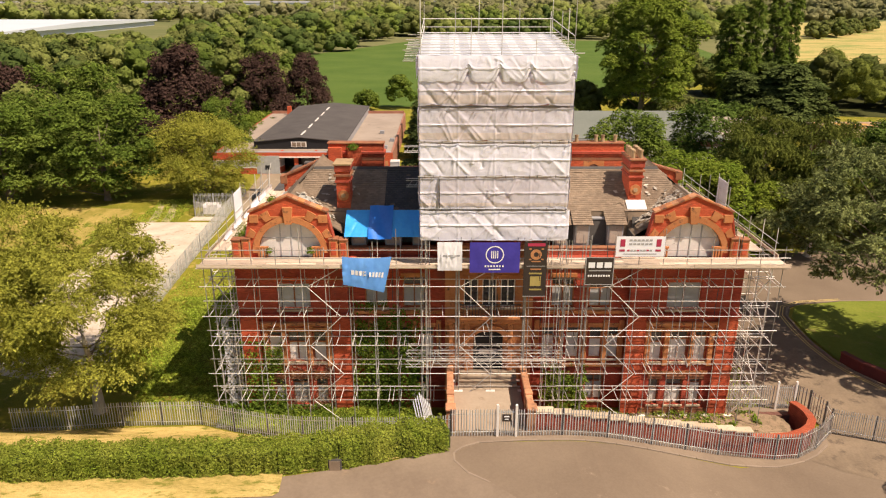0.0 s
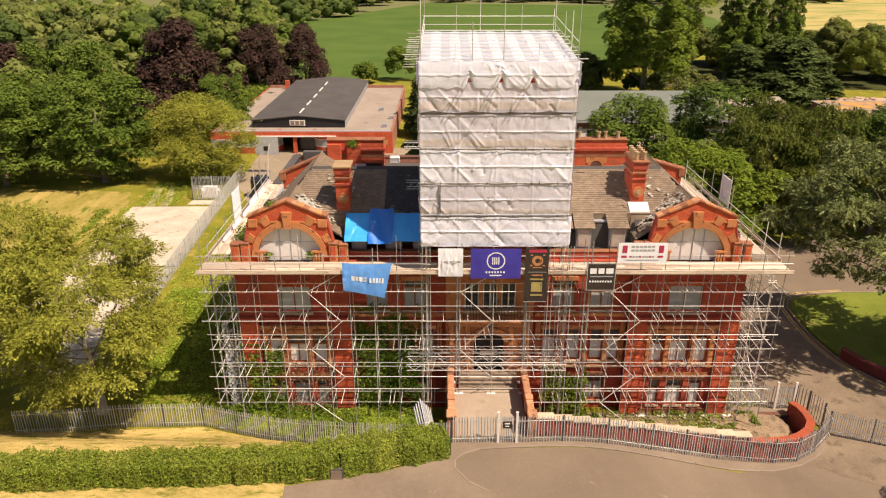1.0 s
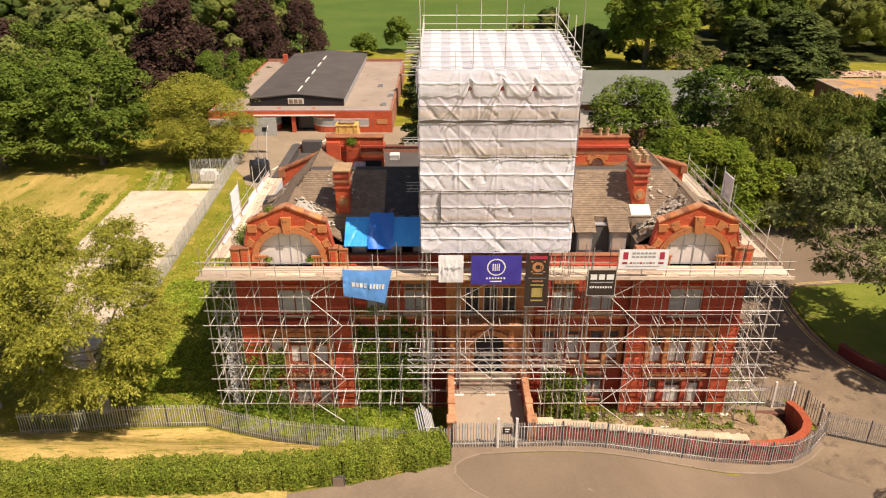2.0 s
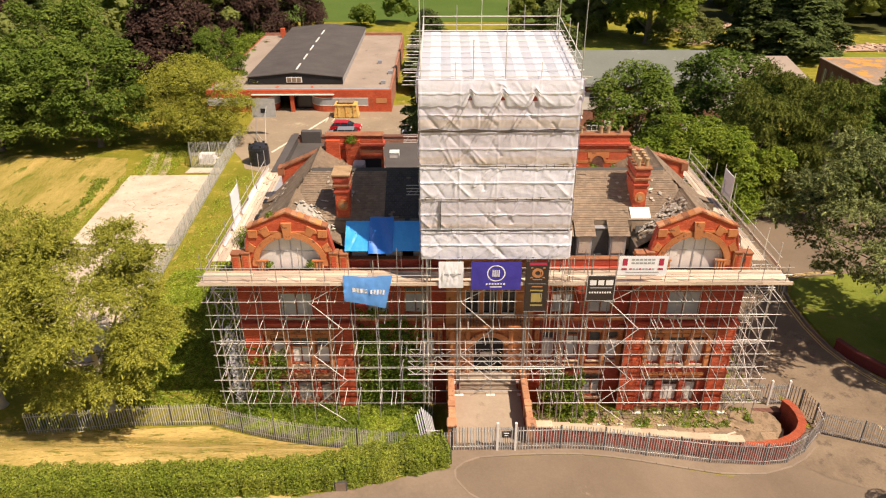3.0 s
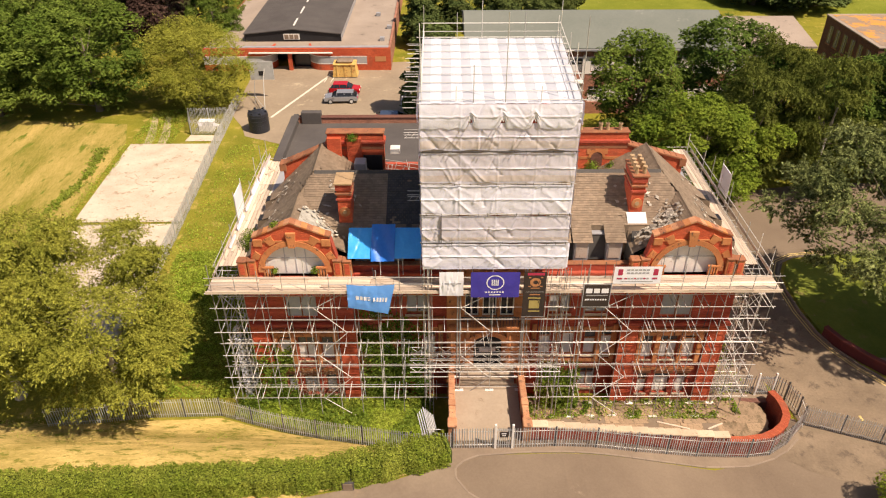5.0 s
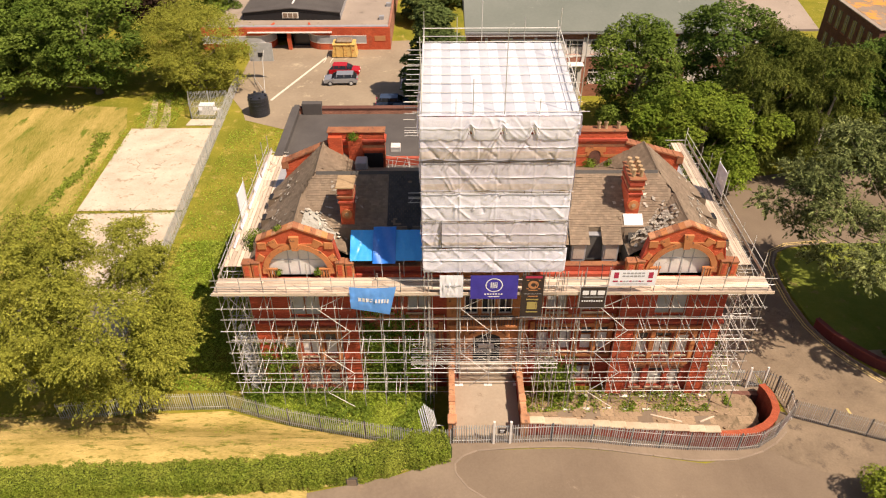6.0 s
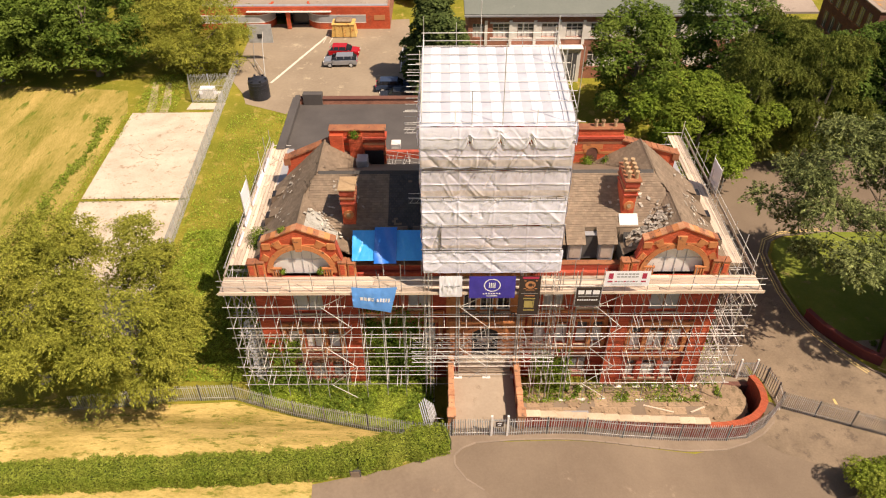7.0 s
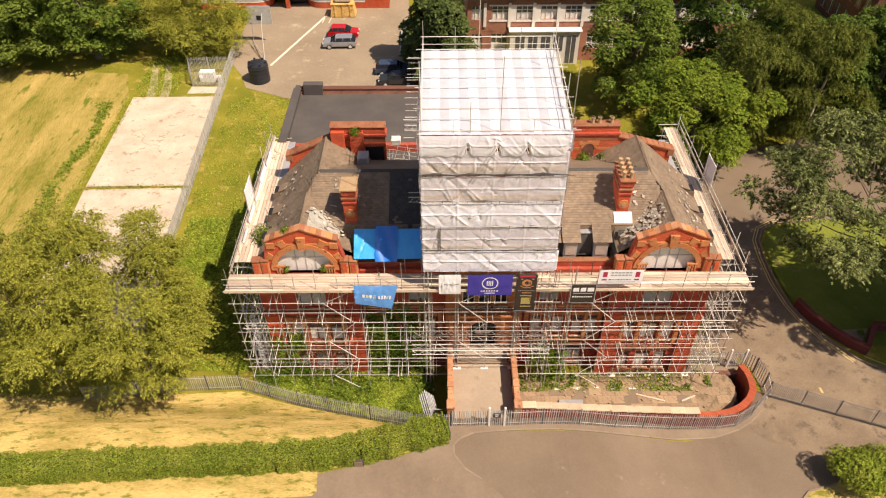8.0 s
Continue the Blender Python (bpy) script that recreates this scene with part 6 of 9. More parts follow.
for i in range(9):
    ob = new("pale", PALE_BRIGHT)
    ob.parent = lean_panel
    ob.matrix_basis = Matrix.Translation((-0.42 + 0.115 * i, -0.1 + 0.03 * i, -abs(i - 3) * 0.16)) @ Matrix.Rotation(radians(-14), 4, "X") @ Matrix.Rotation(radians(-12), 4, "Y") @ Matrix.Diagonal((1.25, 1, 1.65, 1))
for z in (0.5, 1.7):
    tube("rail", (-1.15, 35.62 - z * 0.1, 1.7 + z), (-0.1, 35.7 - z * 0.1, 1.55 + z), lean_panel, 0.02)

# sunken paved area inside the curved wall
court = thing("paved_court", (14, 38, 0), "sunken court of worn sandstone flags with weeds", "paving")
part("court_bed", box(5.3, 20.7, 36.6, 39.4, -0.1, 0.042), PATH, court)
FLAG = shared("flagstone", add_box(bmesh.new(), -0.5, 0.5, -0.5, 0.5, -0.5, 0.5, 0.02), PAVING)
for i in range(17):
    for j in range(5):
        x, y = 5.6 + i * 1.0 + (0.4 if j % 2 else 0), 36.75 + j * 0.72
        w = wall_y(min(max(x + 0.9, 4.9), 23.1))
        if w is None or y < w + 0.35 or in_well(x + 0.7, y + 0.3) or x > 21.9 or rng_s.random() < 0.10:
            continue
        block("flagstone", FLAG, x + 0.012, x + 0.985, y + 0.012, y + 0.705, -0.04, 0.05 + rng_s.uniform(-0.006, 0.012), court)
part("rubble_slab", box(8.6, 10.4, 37.7, 38.5, 0.06, 0.2, 0.03), LEAD, court)

# kerbs, road lines and the low garden wall on the far side of the road
def kerb_line(points, name, label, w=0.15, h=0.13, piece=0.9):
    k = thing(name, (points[0][0], points[0][1], 0), label, "kerb")
    mesh = KERB_MESH
    for (xa, ya), (xb, yb) in zip(points, points[1:]):
        L = math.hypot(xb - xa, yb - ya)
        m = max(1, round(L / piece))
        for i in range(m):
            x, y = xa + (xb - xa) * (i + 0.5) / m, ya + (yb - ya) * (i + 0.5) / m
            l = L / m - 0.003
            d = Vector((xb - xa, yb - ya, 0)).normalized()
            za, zb = (ground_z(x + d.x * e, y + d.y * e) for e in (-l / 2, l / 2))
            ob = new("kerb_stone", mesh)
            ob.parent = k
            ob.matrix_basis = Matrix.Translation(Vector((x, y, (za + zb + h - 0.1) / 2)) - rootloc(k)) @ Matrix.Rotation(math.atan2(d.y, d.x), 4, "Z") @ Matrix.Rotation(-math.atan2(zb - za, l), 4, "Y") @ Matrix.Diagonal((l, w, h + 0.1, 1))
    return k


KERB_MESH = shared("kerb_stone", add_box(bmesh.new(), -0.5, 0.5, -0.5, 0.5, -0.5, 0.5, 0.03), KERB)
RIGHT_EDGE = [(34, 41.5), (32.8, 42.3), (31.2, 44.5), (30.1, 46.6), (29.6, 48.3), (29.3, 51), (29.35, 54), (29.6, 56.4), (30.4, 58.0), (32, 58.9), (36, 59.4), (60, 59.8)]
kerb_line(RIGHT_EDGE, "road_kerb", "pale concrete kerb along the lawn edge")
kerb_line([(2.4, 30.55), (1.3, 31.35), (0.6, 32.4), (0.6, 33.1), (1.1, 33.62), (2.0, 34.03), (4.4, 34.25), (12.4, 34.43), (16.4, 34.63), (19.5, 35.15), (21.4, 35.87), (22.5, 36.5), (23.6, 37.5)], "road_kerb", "low worn kerb at the footway edge", 0.12, 0.075)
kerb_line([(20.8, 27.3), (24.6, 30.95), (34, 33.6)], "road_kerb", "dark kerb at the corner verge", 0.12, 0.12)


def ribbon(name, points, offset, w, lift, material, label, category="road marking"):
    V, Fc = [], []
    for i, (x, y) in enumerate(points):
        a, b = points[max(0, i - 1)], points[min(len(points) - 1, i + 1)]
        t = Vector((b[0] - a[0], b[1] - a[1])).normalized()
        q = Vector((t.y, -t.x))
        for o in (offset - w / 2, offset + w / 2):
            px, py = x + q.x * o, y + q.y * o
            V.append((px, py, ground_z(px, py) + lift))
    for i in range(len(points) - 1):
        Fc.append((2 * i, 2 * i + 1, 2 * i + 3, 2 * i + 2))
    return tagged(raw(name, V, Fc, material), label, category, kind="structure")


for o in (-0.32, -0.55):
    ribbon("yellow_line", RIGHT_EDGE[1:11], o, 0.09, 0.05, YELLOW_LINE, "worn double yellow line along the kerb")
ribbon("yellow_line", [(33.4, 42.6), (36.5, 40.6), (40, 38.9)], 0, 0.10, 0.05, YELLOW_LINE, "worn yellow line across the side entrance")
for x, y in ((28.74, 39.3),):
    tagged(raw("road_patch", [(x - 0.09, y - 0.25, 0.05 + ground_z(x, y)), (x + 0.09, y - 0.25, 0.05 + ground_z(x, y)), (x + 0.05, y + 0.25, 0.05 + ground_z(x, y)), (x - 0.12, y + 0.25, 0.05 + ground_z(x, y))], [(0, 1, 2, 3)], YELLOW_LINE), "small worn yellow paint dash on the road", "road marking", kind="structure")


def wall_run(points, h, label, w=0.32):
    t = thing("garden_wall", (points[0][0], points[0][1], 0), label, "wall", "garden walls")
    for (xa, ya), (xb, yb) in zip(points, points[1:]):
        L = math.hypot(xb - xa, yb - ya)
        z = ground_z(xa, ya)
        for nm, m, za, zb, ww in (("wall_bay", WALLB, z - 0.2, z + h, w), ("wall_coping", WALLC, z + h + 0.003, z + h + 0.10, w + 0.08)):
            block(nm, m, (xa + xb) / 2 - L / 2 - ww * 0.3, (xa + xb) / 2 + L / 2 + ww * 0.3, (ya + yb) / 2 - ww / 2, (ya + yb) / 2 + ww / 2, za, zb, t, math.atan2(yb - ya, xb - xa))


WALLB = shared("wall_bay", add_box(bmesh.new(), -0.5, 0.5, -0.5, 0.5, -0.5, 0.5), mat("maroon_brick", (0.095, 0.022, 0.02), (0.15, 0.036, 0.03), 0.8, 9.0, 0.88, bump=0.3))
WALLC = shared("wall_coping", add_box(bmesh.new(), -0.5, 0.5, -0.5, 0.5, -0.5, 0.5), mat("maroon_coping", (0.15, 0.036, 0.03), (0.22, 0.058, 0.044), 0.8, 9.0, 0.85, bump=0.3))
wall_run([(30.0, 48.0), (30.6, 46.4), (31.6, 44.9), (32.6, 43.7), (33.6, 42.9)], 0.85, "low curved dark red brick garden wall")
wall_run([(33.6, 42.9), (35.2, 45.3)], 0.85, "low dark red brick return wall")
wall_run([(35.2, 45.3), (44, 44.6)], 0.85, "low dark red brick garden wall")
drape("planting_bed", [(31.9, 45.2), (33.5, 43.4), (34.9, 45.4)], 0.15, YARD, 1.0, "gravelled corner bed with one small yellow plant", "bed")

# loose stones, broken flags and splinters lying in the court
r_d = random.Random(91)
debris = thing("court_debris", (14, 39, 0.05), "scattered broken stones and timber in the court", "debris")
CHIP = shared("stone_chip", add_box(bmesh.new(), -0.5, 0.5, -0.5, 0.5, -0.5, 0.5, 0.12), PAVING)
for k in range(70):
    x, y = r_d.uniform(6, 20), r_d.uniform(37.4, 41.0)
    a, b, h = r_d.uniform(0.08, 0.32), r_d.uniform(0.06, 0.2), r_d.uniform(0.05, 0.13)
    block("stone_chip", CHIP, x - a / 2, x + a / 2, y - b / 2, y + b / 2, 0.045, 0.045 + h, debris, r_d.uniform(0, 3.1))
for k in range(3):
    x, y = r_d.uniform(6, 20), r_d.uniform(37.6, 40.8)
    a = r_d.uniform(0.8, 2.2)
    block("timber", UNIT_BOARD, x - a / 2, x + a / 2, y - 0.06, y + 0.06, 0.06, 0.11, debris, r_d.uniform(-0.6, 0.6))
drape("side_yard", [(18.65, 41.3), (18.8, 38.6), (20.6, 38.4), (21.0, 39.3), (21.6, 40.9), (23.3, 41.3), (23.3, 45), (22.3, 60), (18.65, 60)], 0.035, PATH, 1.0, "bare worn earth and concrete beside the flank", "yard")
drape("court_soil", [(5.3, 39.35), (18.8, 39.35), (18.8, 41.15), (5.3, 41.15)], 0.03, ROAD_WORN, 1.0, "bare brown soil along the wall foot", "soil")
well = thing("well_wall", (21.5, 39.5, -1.7), "dark brick lining of the light well beside the court", "wall")
ring_w = [(19.9 + r * math.cos(radians(-80 + 6 * i)), 39.6 + r * math.sin(radians(-80 + 6 * i))) for r, order in ((2.02, 1), (2.32, -1)) for i in (range(20) if order > 0 else range(19, -1, -1))]
part("lining", prism(ring_w, "z", -1.7, 0.03), BRICK_DARK, well)
rim_f = [(19.9 + 2.36 * math.cos(radians(-84 + 6 * i)) + 0.05 * math.sin(i * 2.3), 39.6 + 2.36 * math.sin(radians(-84 + 6 * i)) + 0.04 * math.cos(i * 3.1)) for i in range(20)]
part("flag_rim", prism(rim_f + [(19.9, 41.25), (19.0, 41.25), (19.0, 37.2)], "z", 0.034, 0.056), PAVING, court)
part("lining", box(20.9, 23.2, 40.85, 41.25, -1.7, 0.045), BRICK_DARK, well)
# the floor's dark colour carries the shade at the bottom of the well
raw_well = raw("well_floor", [(20.2, 36.3, -1.62), (22.0, 36.9, -1.62), (23.2, 38.4, -1.62), (23.4, 41.4, -1.62), (21.0, 41.4, -1.62), (21.0, 39.4, -1.62), (20.5, 37.9, -1.62)], [(0, 1, 2, 3, 4, 5, 6)], ASPHALT_ROOF)
tagged(raw_well, "floor of the light well, coloured dark for the shade in it", "floor", kind="structure")

r_k = random.Random(17)
for k in range(4):
    x, y = r_k.uniform(-35.5, -27), r_k.uniform(48, 82)
    pts = [(x, y)]
    for _ in range(r_k.randint(5, 9)):
        x, y = x + r_k.uniform(-0.7, 0.9), y + r_k.uniform(-1.0, 0.5)
        pts.append((max(-36.0, min(-26.3, x)), max(47.5, y)))
    ribbon("slab_crack", pts, 0, r_k.uniform(0.03, 0.07), 0.056, YARD, "dark dirty crack across the concrete slab", "crack")

# ---- banners, tarpaulins and signs on the scaffold ----
def banner(name, x0, x1, z0, z1, material, label, seed, y=39.27, amp=0.05, shear=0.0, sag=0.0, drop=0.0, pull=0.0):
    b = thing(name, ((x0 + x1) / 2, y, z1), label, "banner", "contractors' banners")
    f = folds(seed, amp)
    V, nu, nv = [], 24, 18
    for j in range(nv + 1):
        for i in range(nu + 1):
            s, t = i / nu, j / nv
            V.append((x0 + (x1 - x0) * s + shear * (1 - t) - pull * s * s * (1 - t), y - f(s, t), z0 + (z1 - z0) * t - sag * math.sin(math.pi * s) * t - drop * s * (1 - t)))
    Fc = [(j * (nu + 1) + i, j * (nu + 1) + i + 1, (j + 1) * (nu + 1) + i + 1, (j + 1) * (nu + 1) + i) for j in range(nv) for i in range(nu)]
    raw("cloth", V, Fc, material, b, smooth=True)
    def at(s, t):
        return (x0 + (x1 - x0) * s + shear * (1 - t) - pull * s * s * (1 - t), y - f(s, t) - 0.012, z0 + (z1 - z0) * t - sag * math.sin(math.pi * s) * t - drop * s * (1 - t))
    def bar(nm, s0, s1, t0, t1, ink):
        k = 6
        V2 = [at(s0 + (s1 - s0) * i / k, t) for t in (t0, t1) for i in range(k + 1)]
        raw(nm, V2, [(i, i + 1, i + k + 2, i + k + 1) for i in range(k)], ink, b)
    def ring(nm, cs, ct, rs, rt, th, ink, k=24):
        V2 = [at(cs + rs * g * math.cos(6.2832 * i / k), ct + rt * g * math.sin(6.2832 * i / k)) for g in (1 - th, 1) for i in range(k)]
        raw(nm, V2, [(i, (i + 1) % k, k + (i + 1) % k, k + i) for i in range(k)], ink, b)
    for s in (0.03, 0.97):
        p = at(s, 0.99)
        tube("tie", (p[0], p[1], p[2]), (p[0], OUT, p[2] + 0.25), b, 0.01, TUBE_DARK)
    return b, bar, ring


b, bar, ring = banner("blue_banner", -5.9, -3.0, 9.95, 11.72, CLOTH_BLUE, "slack sky blue banner with a white wordmark bar", 101, amp=0.12, sag=0.10, drop=0.5, pull=0.5)
for i in range(4):
    bar("word_bar", 0.18 + 0.085 * i, 0.245 + 0.085 * i, 0.42, 0.58, INK_WHITE)
for i in range(5):
    bar("word_bar", 0.57 + 0.07 * i, 0.615 + 0.07 * i, 0.42, 0.57, INK_WHITE)
b, bar, ring = banner("white_banner", -0.32, 1.12, 10.85, 12.62, CLOTH_WHITE, "creased white banner with a faint grey word bar", 102, amp=0.10)
bar("word_bar", 0.12, 0.9, 0.5, 0.56, INK_GREY)
b, bar, ring = banner("indigo_banner", 1.56, 4.48, 10.72, 12.6, CLOTH_INDIGO, "deep indigo banner with a white ring emblem", 103, amp=0.05)
ring("emblem_ring", 0.5, 0.60, 0.185, 0.29, 0.13, INK_WHITE)
for k in range(4):
    bar("emblem_bar", 0.425 + 0.04 * k, 0.447 + 0.04 * k, 0.48, 0.72, INK_WHITE)
for i in range(7):
    bar("word_bar", 0.30 + 0.058 * i, 0.335 + 0.058 * i, 0.19, 0.25, INK_WHITE)
bar("word_bar", 0.38, 0.62, 0.09, 0.13, INK_WHITE)
b, bar, ring = banner("black_banner", 4.72, 6.08, 9.2, 12.6, CLOTH_BLACK, "tall black banner with an orange emblem and yellow shield", 104, amp=0.04)
bar("stripe_bar", 0.15, 0.9, 0.93, 0.985, INK_RED)
ring("emblem_ring", 0.52, 0.78, 0.24, 0.095, 0.55, INK_ORANGE)
for a, c in ((0.22, 0.87), (0.74, 0.87), (0.22, 0.68), (0.74, 0.68)):
    bar("emblem_arm", a, a + 0.10, c, c + 0.025, INK_ORANGE)
bar("word_bar", 0.32, 0.72, 0.645, 0.665, INK_ORANGE)
bar("rule", 0.12, 0.92, 0.565, 0.575, INK_GREY)
bar("word_bar", 0.3, 0.76, 0.50, 0.525, INK_ORANGE)
bar("word_bar", 0.24, 0.8, 0.42, 0.45, INK_YELLOW)
bar("shield", 0.30, 0.76, 0.20, 0.38, INK_YELLOW)
bar("word_bar", 0.28, 0.8, 0.12, 0.15, INK_YELLOW)
bar("hem", 0.0, 1.0, 0.0, 0.012, INK_GREY)
b, bar, ring = banner("black_sign", 8.35, 10.02, 9.95, 11.68, CLOTH_BLACK, "black framed sign with bold white letter bars", 105, amp=0.012)
for s0, s1 in ((0.10, 0.33), (0.39, 0.60), (0.66, 0.92)):
    bar("word_bar", s0, s1, 0.62, 0.82, INK_WHITE)
bar("word_bar", 0.12, 0.9, 0.50, 0.54, INK_GREY)
for i in range(9):
    bar("number_bar", 0.10 + 0.09 * i, 0.16 + 0.09 * i, 0.30, 0.37, INK_WHITE)
for s0, s1, t0, t1 in ((0, 1, 0, 0.025), (0, 1, 0.975, 1), (0, 0.025, 0.025, 0.975), (0.975, 1, 0.025, 0.975)):
    bar("edge", s0, s1, t0, t1, INK_GREY)
b, bar, ring = banner("white_sign", 10.05, 12.88, 11.72, 12.97, CLOTH_WHITE, "white rectangular sign with crimson emblems and grey lettering bars", 106, amp=0.012)
for s0 in (0.06, 0.80):
    bar("emblem_bar", s0 + 0.02, s0 + 0.12, 0.5, 0.86, INK_RED)
    bar("number_bar", s0 + 0.01, s0 + 0.12, 0.26, 0.36, INK_RED)
for t0 in (0.76, 0.58):
    for i in range(6):
        bar("word_bar", 0.26 + 0.082 * i, 0.325 + 0.082 * i, t0, t0 + 0.09, INK_GREY)
for i in range(8):
    bar("number_bar", 0.23 + 0.066 * i, 0.28 + 0.066 * i, 0.27, 0.35, INK_RED if i % 3 == 0 else INK_GREY)
bar("word_bar", 0.16, 0.84, 0.12, 0.16, INK_GREY)


def board_sign(x, y0, y1, z0, z1, label):
    s = thing("sign_board", (x, (y0 + y1) / 2, z0), label, "sign", "flank signs")
    part("panel", box(x - 0.02, x + 0.02, y0, y1, z0, z1), CLOTH_WHITE, s)
    for y in (y0, y1):
        tube("stay", (x, y, 11.0), (x, y, z1 + 0.3), s)


flank = thing("debris_sheeting", (-14.2, 50, 11.2), "torn white sheeting tied along the flank guard rails", "sheeting")
r_f = random.Random(33)
y = 44.2
while y < 56.5:
    l, h = r_f.uniform(0.7, 2.2), r_f.uniform(0.22, 0.55)
    cloth("sheet_strip", (-14.12, y + l, 11.05), (0.0, -l, 0.0), (r_f.uniform(-0.2, 0.05), 0, h), 12, 8, SHEET_HEM if r_f.random() < 0.25 else SHEET, flank, folds(500 + int(y * 10), 0.12))
    y += l + r_f.choice((0.05, 0.1, 0.6))
litter = thing("walkway_litter", (-13.5, 50, 11.05), "loose boards, bags and offcuts left on the flank walkway", "litter")
for k in range(9):
    x, y, a = r_f.uniform(-14.0, -13.0), r_f.uniform(43, 56.5), r_f.uniform(0.15, 0.9)
    block("offcut", UNIT_BOARD, x - 0.09, x + 0.09, y - a / 2, y + a / 2, 11.02, 11.02 + r_f.uniform(0.03, 0.08), litter, r_f.uniform(-0.7, 0.7))


board_sign(20.28, 49.6, 51.4, 11.6, 13.5, "plain white sign board tied to the flank scaffold")
board_sign(-14.32, 47.2, 49.2, 11.3, 13.3, "plain white sign board tied to the flank scaffold")

tarp = thing("tarpaulin_cover", (-3.6, 42.5, 12.0), "bright blue tarpaulins roped over the damaged dormers", "tarpaulin")
cloth("tarp_sheet", (-5.98, 41.15, 12.30), (4.66, 0, 0), (0, 1.65, 1.22), 60, 24, TARP, tarp, folds(201, 0.10))
cloth("tarp_patch", (-4.55, 41.05, 12.12), (1.45, 0, 0), (0.05, 1.75, 1.62), 24, 24, TARP_DARK, tarp, lambda s, t: 0.13 + 0.03 * math.sin(s * 9 + t * 5), "deeper blue overlapping tarpaulin")
for x in (-5.9, -4.0, -2.6, -1.5):
    tube("prop", (x, 41.2, 11.0), (x, 41.2, 12.35), tarp)

# small scaffold pieces seen beside the tower
for x0, x1, y, z in ((-2.35, -1.3, 44.3, 14.6), (-2.9, -1.3, 52.5, 15.1)):
    bm_thing = thing("lattice_end", (x0, y, z), "short lattice beam end beside the sheeted tower", "beam", "lattice beams")
    for dz in (0, 0.42):
        tube("chord", (x0, y, z + dz), (x1, y, z + dz), bm_thing)
        tube("chord", (x0, y + 0.5, z + dz), (x1, y + 0.5, z + dz), bm_thing)
    for k in range(3):
        xx = x0 + 0.1 + k * 0.4
        tube("lacing", (xx, y, z), (xx + 0.3, y, z + 0.42), bm_thing, 0.014)
pile = thing("tube_stack", (-2.9, 53.2, 12.3), "stack of grey scaffold tubes on the rear roof", "scaffolding")
for i in range(14):
    tube("loose_tube", (-4.3 + 0.22 * i, 52.3, 10.3 + 0.9 * (i % 3)), (-4.25 + 0.22 * i + rng_s.uniform(-0.4, 0.4), 54.6, 11.9 + rng_s.uniform(-0.5, 0.4)), pile, 0.0242, TUBE_GREY)
for i in range(9):
    tube("loose_tube", (-4.5, 52.4 + 0.25 * i, 10.5 + 0.24 * i), (-1.4, 52.4 + 0.25 * i, 10.4 + 0.18 * i), pile, 0.0242, TUBE_GREY)

# ---- rear yard: garage, school building, vehicles ----
gar = thing("garage_building", (-20, 108.5, 0), "low red brick depot with black roof and pale flat roofs", "building")
G0, GT = 108.5, 3.3
def rounded_wall(xs, s):
    """The front wall of one side, its inner end curling back into the vehicle entry."""
    pts = [(xs, G0), (-27.2 if s < 0 else -17.6, G0)]
    cx_, cy_ = (-27.2, G0 + 2.2) if s < 0 else (-17.6, G0 + 2.2)
    for i in range(1, 9):
        a = radians(-90 + s * -1 * 0 + 90 * i / 8)
        pts.append((cx_ - s * 2.2 * math.cos(a) * 1.0, cy_ + 2.2 * math.sin(a)))
    return pts


for s, xs in ((-1, -35.3), (1, -7.7)):
    pts = rounded_wall(xs, s)
    for nm, m, za, zb, w in (("front_wall", BRICK_RUBBED, -0.2, GT, 0.3), ("white_band", WHITE_PAINT, 0.95, 1.07, 0.36), ("white_band", WHITE_PAINT, 2.05, 2.17, 0.36), ("grey_band", BOARDED, 1.07, 2.05, 0.33)):
        bm = bmesh.new()
        p2 = pts if nm == "front_wall" else (pts[1:] if s > 0 else pts)
        if nm != "front_wall" and s > 0:
            p2 = [(-11.2, G0)] + pts[1:]
        prev = None
        for i, (x, y) in enumerate(p2):
            a, b = p2[max(0, i - 1)], p2[min(len(p2) - 1, i + 1)]
            t = Vector((b[0] - a[0], b[1] - a[1])).normalized()
            q = Vector((-t.y, t.x))
            r = [bm.verts.new((x + q.x * o, y + q.y * o, z)) for o, z in ((-w / 2, za), (w / 2, za), (w / 2, zb), (-w / 2, zb))]
            if prev:
                for k in range(4):
                    bm.faces.new((prev[k], prev[(k + 1) % 4], r[(k + 1) % 4], r[k]))
            else:
                bm.faces.new(r[::-1])
            prev = r
        bm.faces.new(prev)
        bmesh.ops.recalc_face_normals(bm, faces=bm.faces)
        part(nm, bm, m, gar)
part("entry_head", box(-27.2, -17.6, G0 - 0.15, G0 + 0.3, 2.55, GT - 0.003), BRICK_RUBBED, gar)
part("entry_canopy", box(-28.5, -16.2, G0 - 0.45, G0 - 0.155, 2.62, 2.76), WHITE_PAINT, gar)
part("entry_pier", box(-22.85, -22.3, G0 - 0.14, G0 + 0.4, -0.2, 2.55), BRICK_RUBBED, gar)
part("entry_door", box(-22.3, -17.8, G0 + 1.6, G0 + 1.7, 0, 2.6), CAR_DARK, gar, "dark blue roller door")
# black sheet set back in the entry paints the shade inside it
part("entry_dark", box(-27.0, -22.4, G0 + 5.0, G0 + 5.2, 0, 2.6), BLACK, gar)
part("notice", box(-10.0, -8.4, G0 - 0.20, G0 - 0.155, 1.35, 2.1), INK_ORANGE, gar, "orange notice board")
part("side_wall", box(-8.0, -7.7, G0 + 0.16, 148, -0.2, GT + 0.05), BRICK_BROWN, gar)
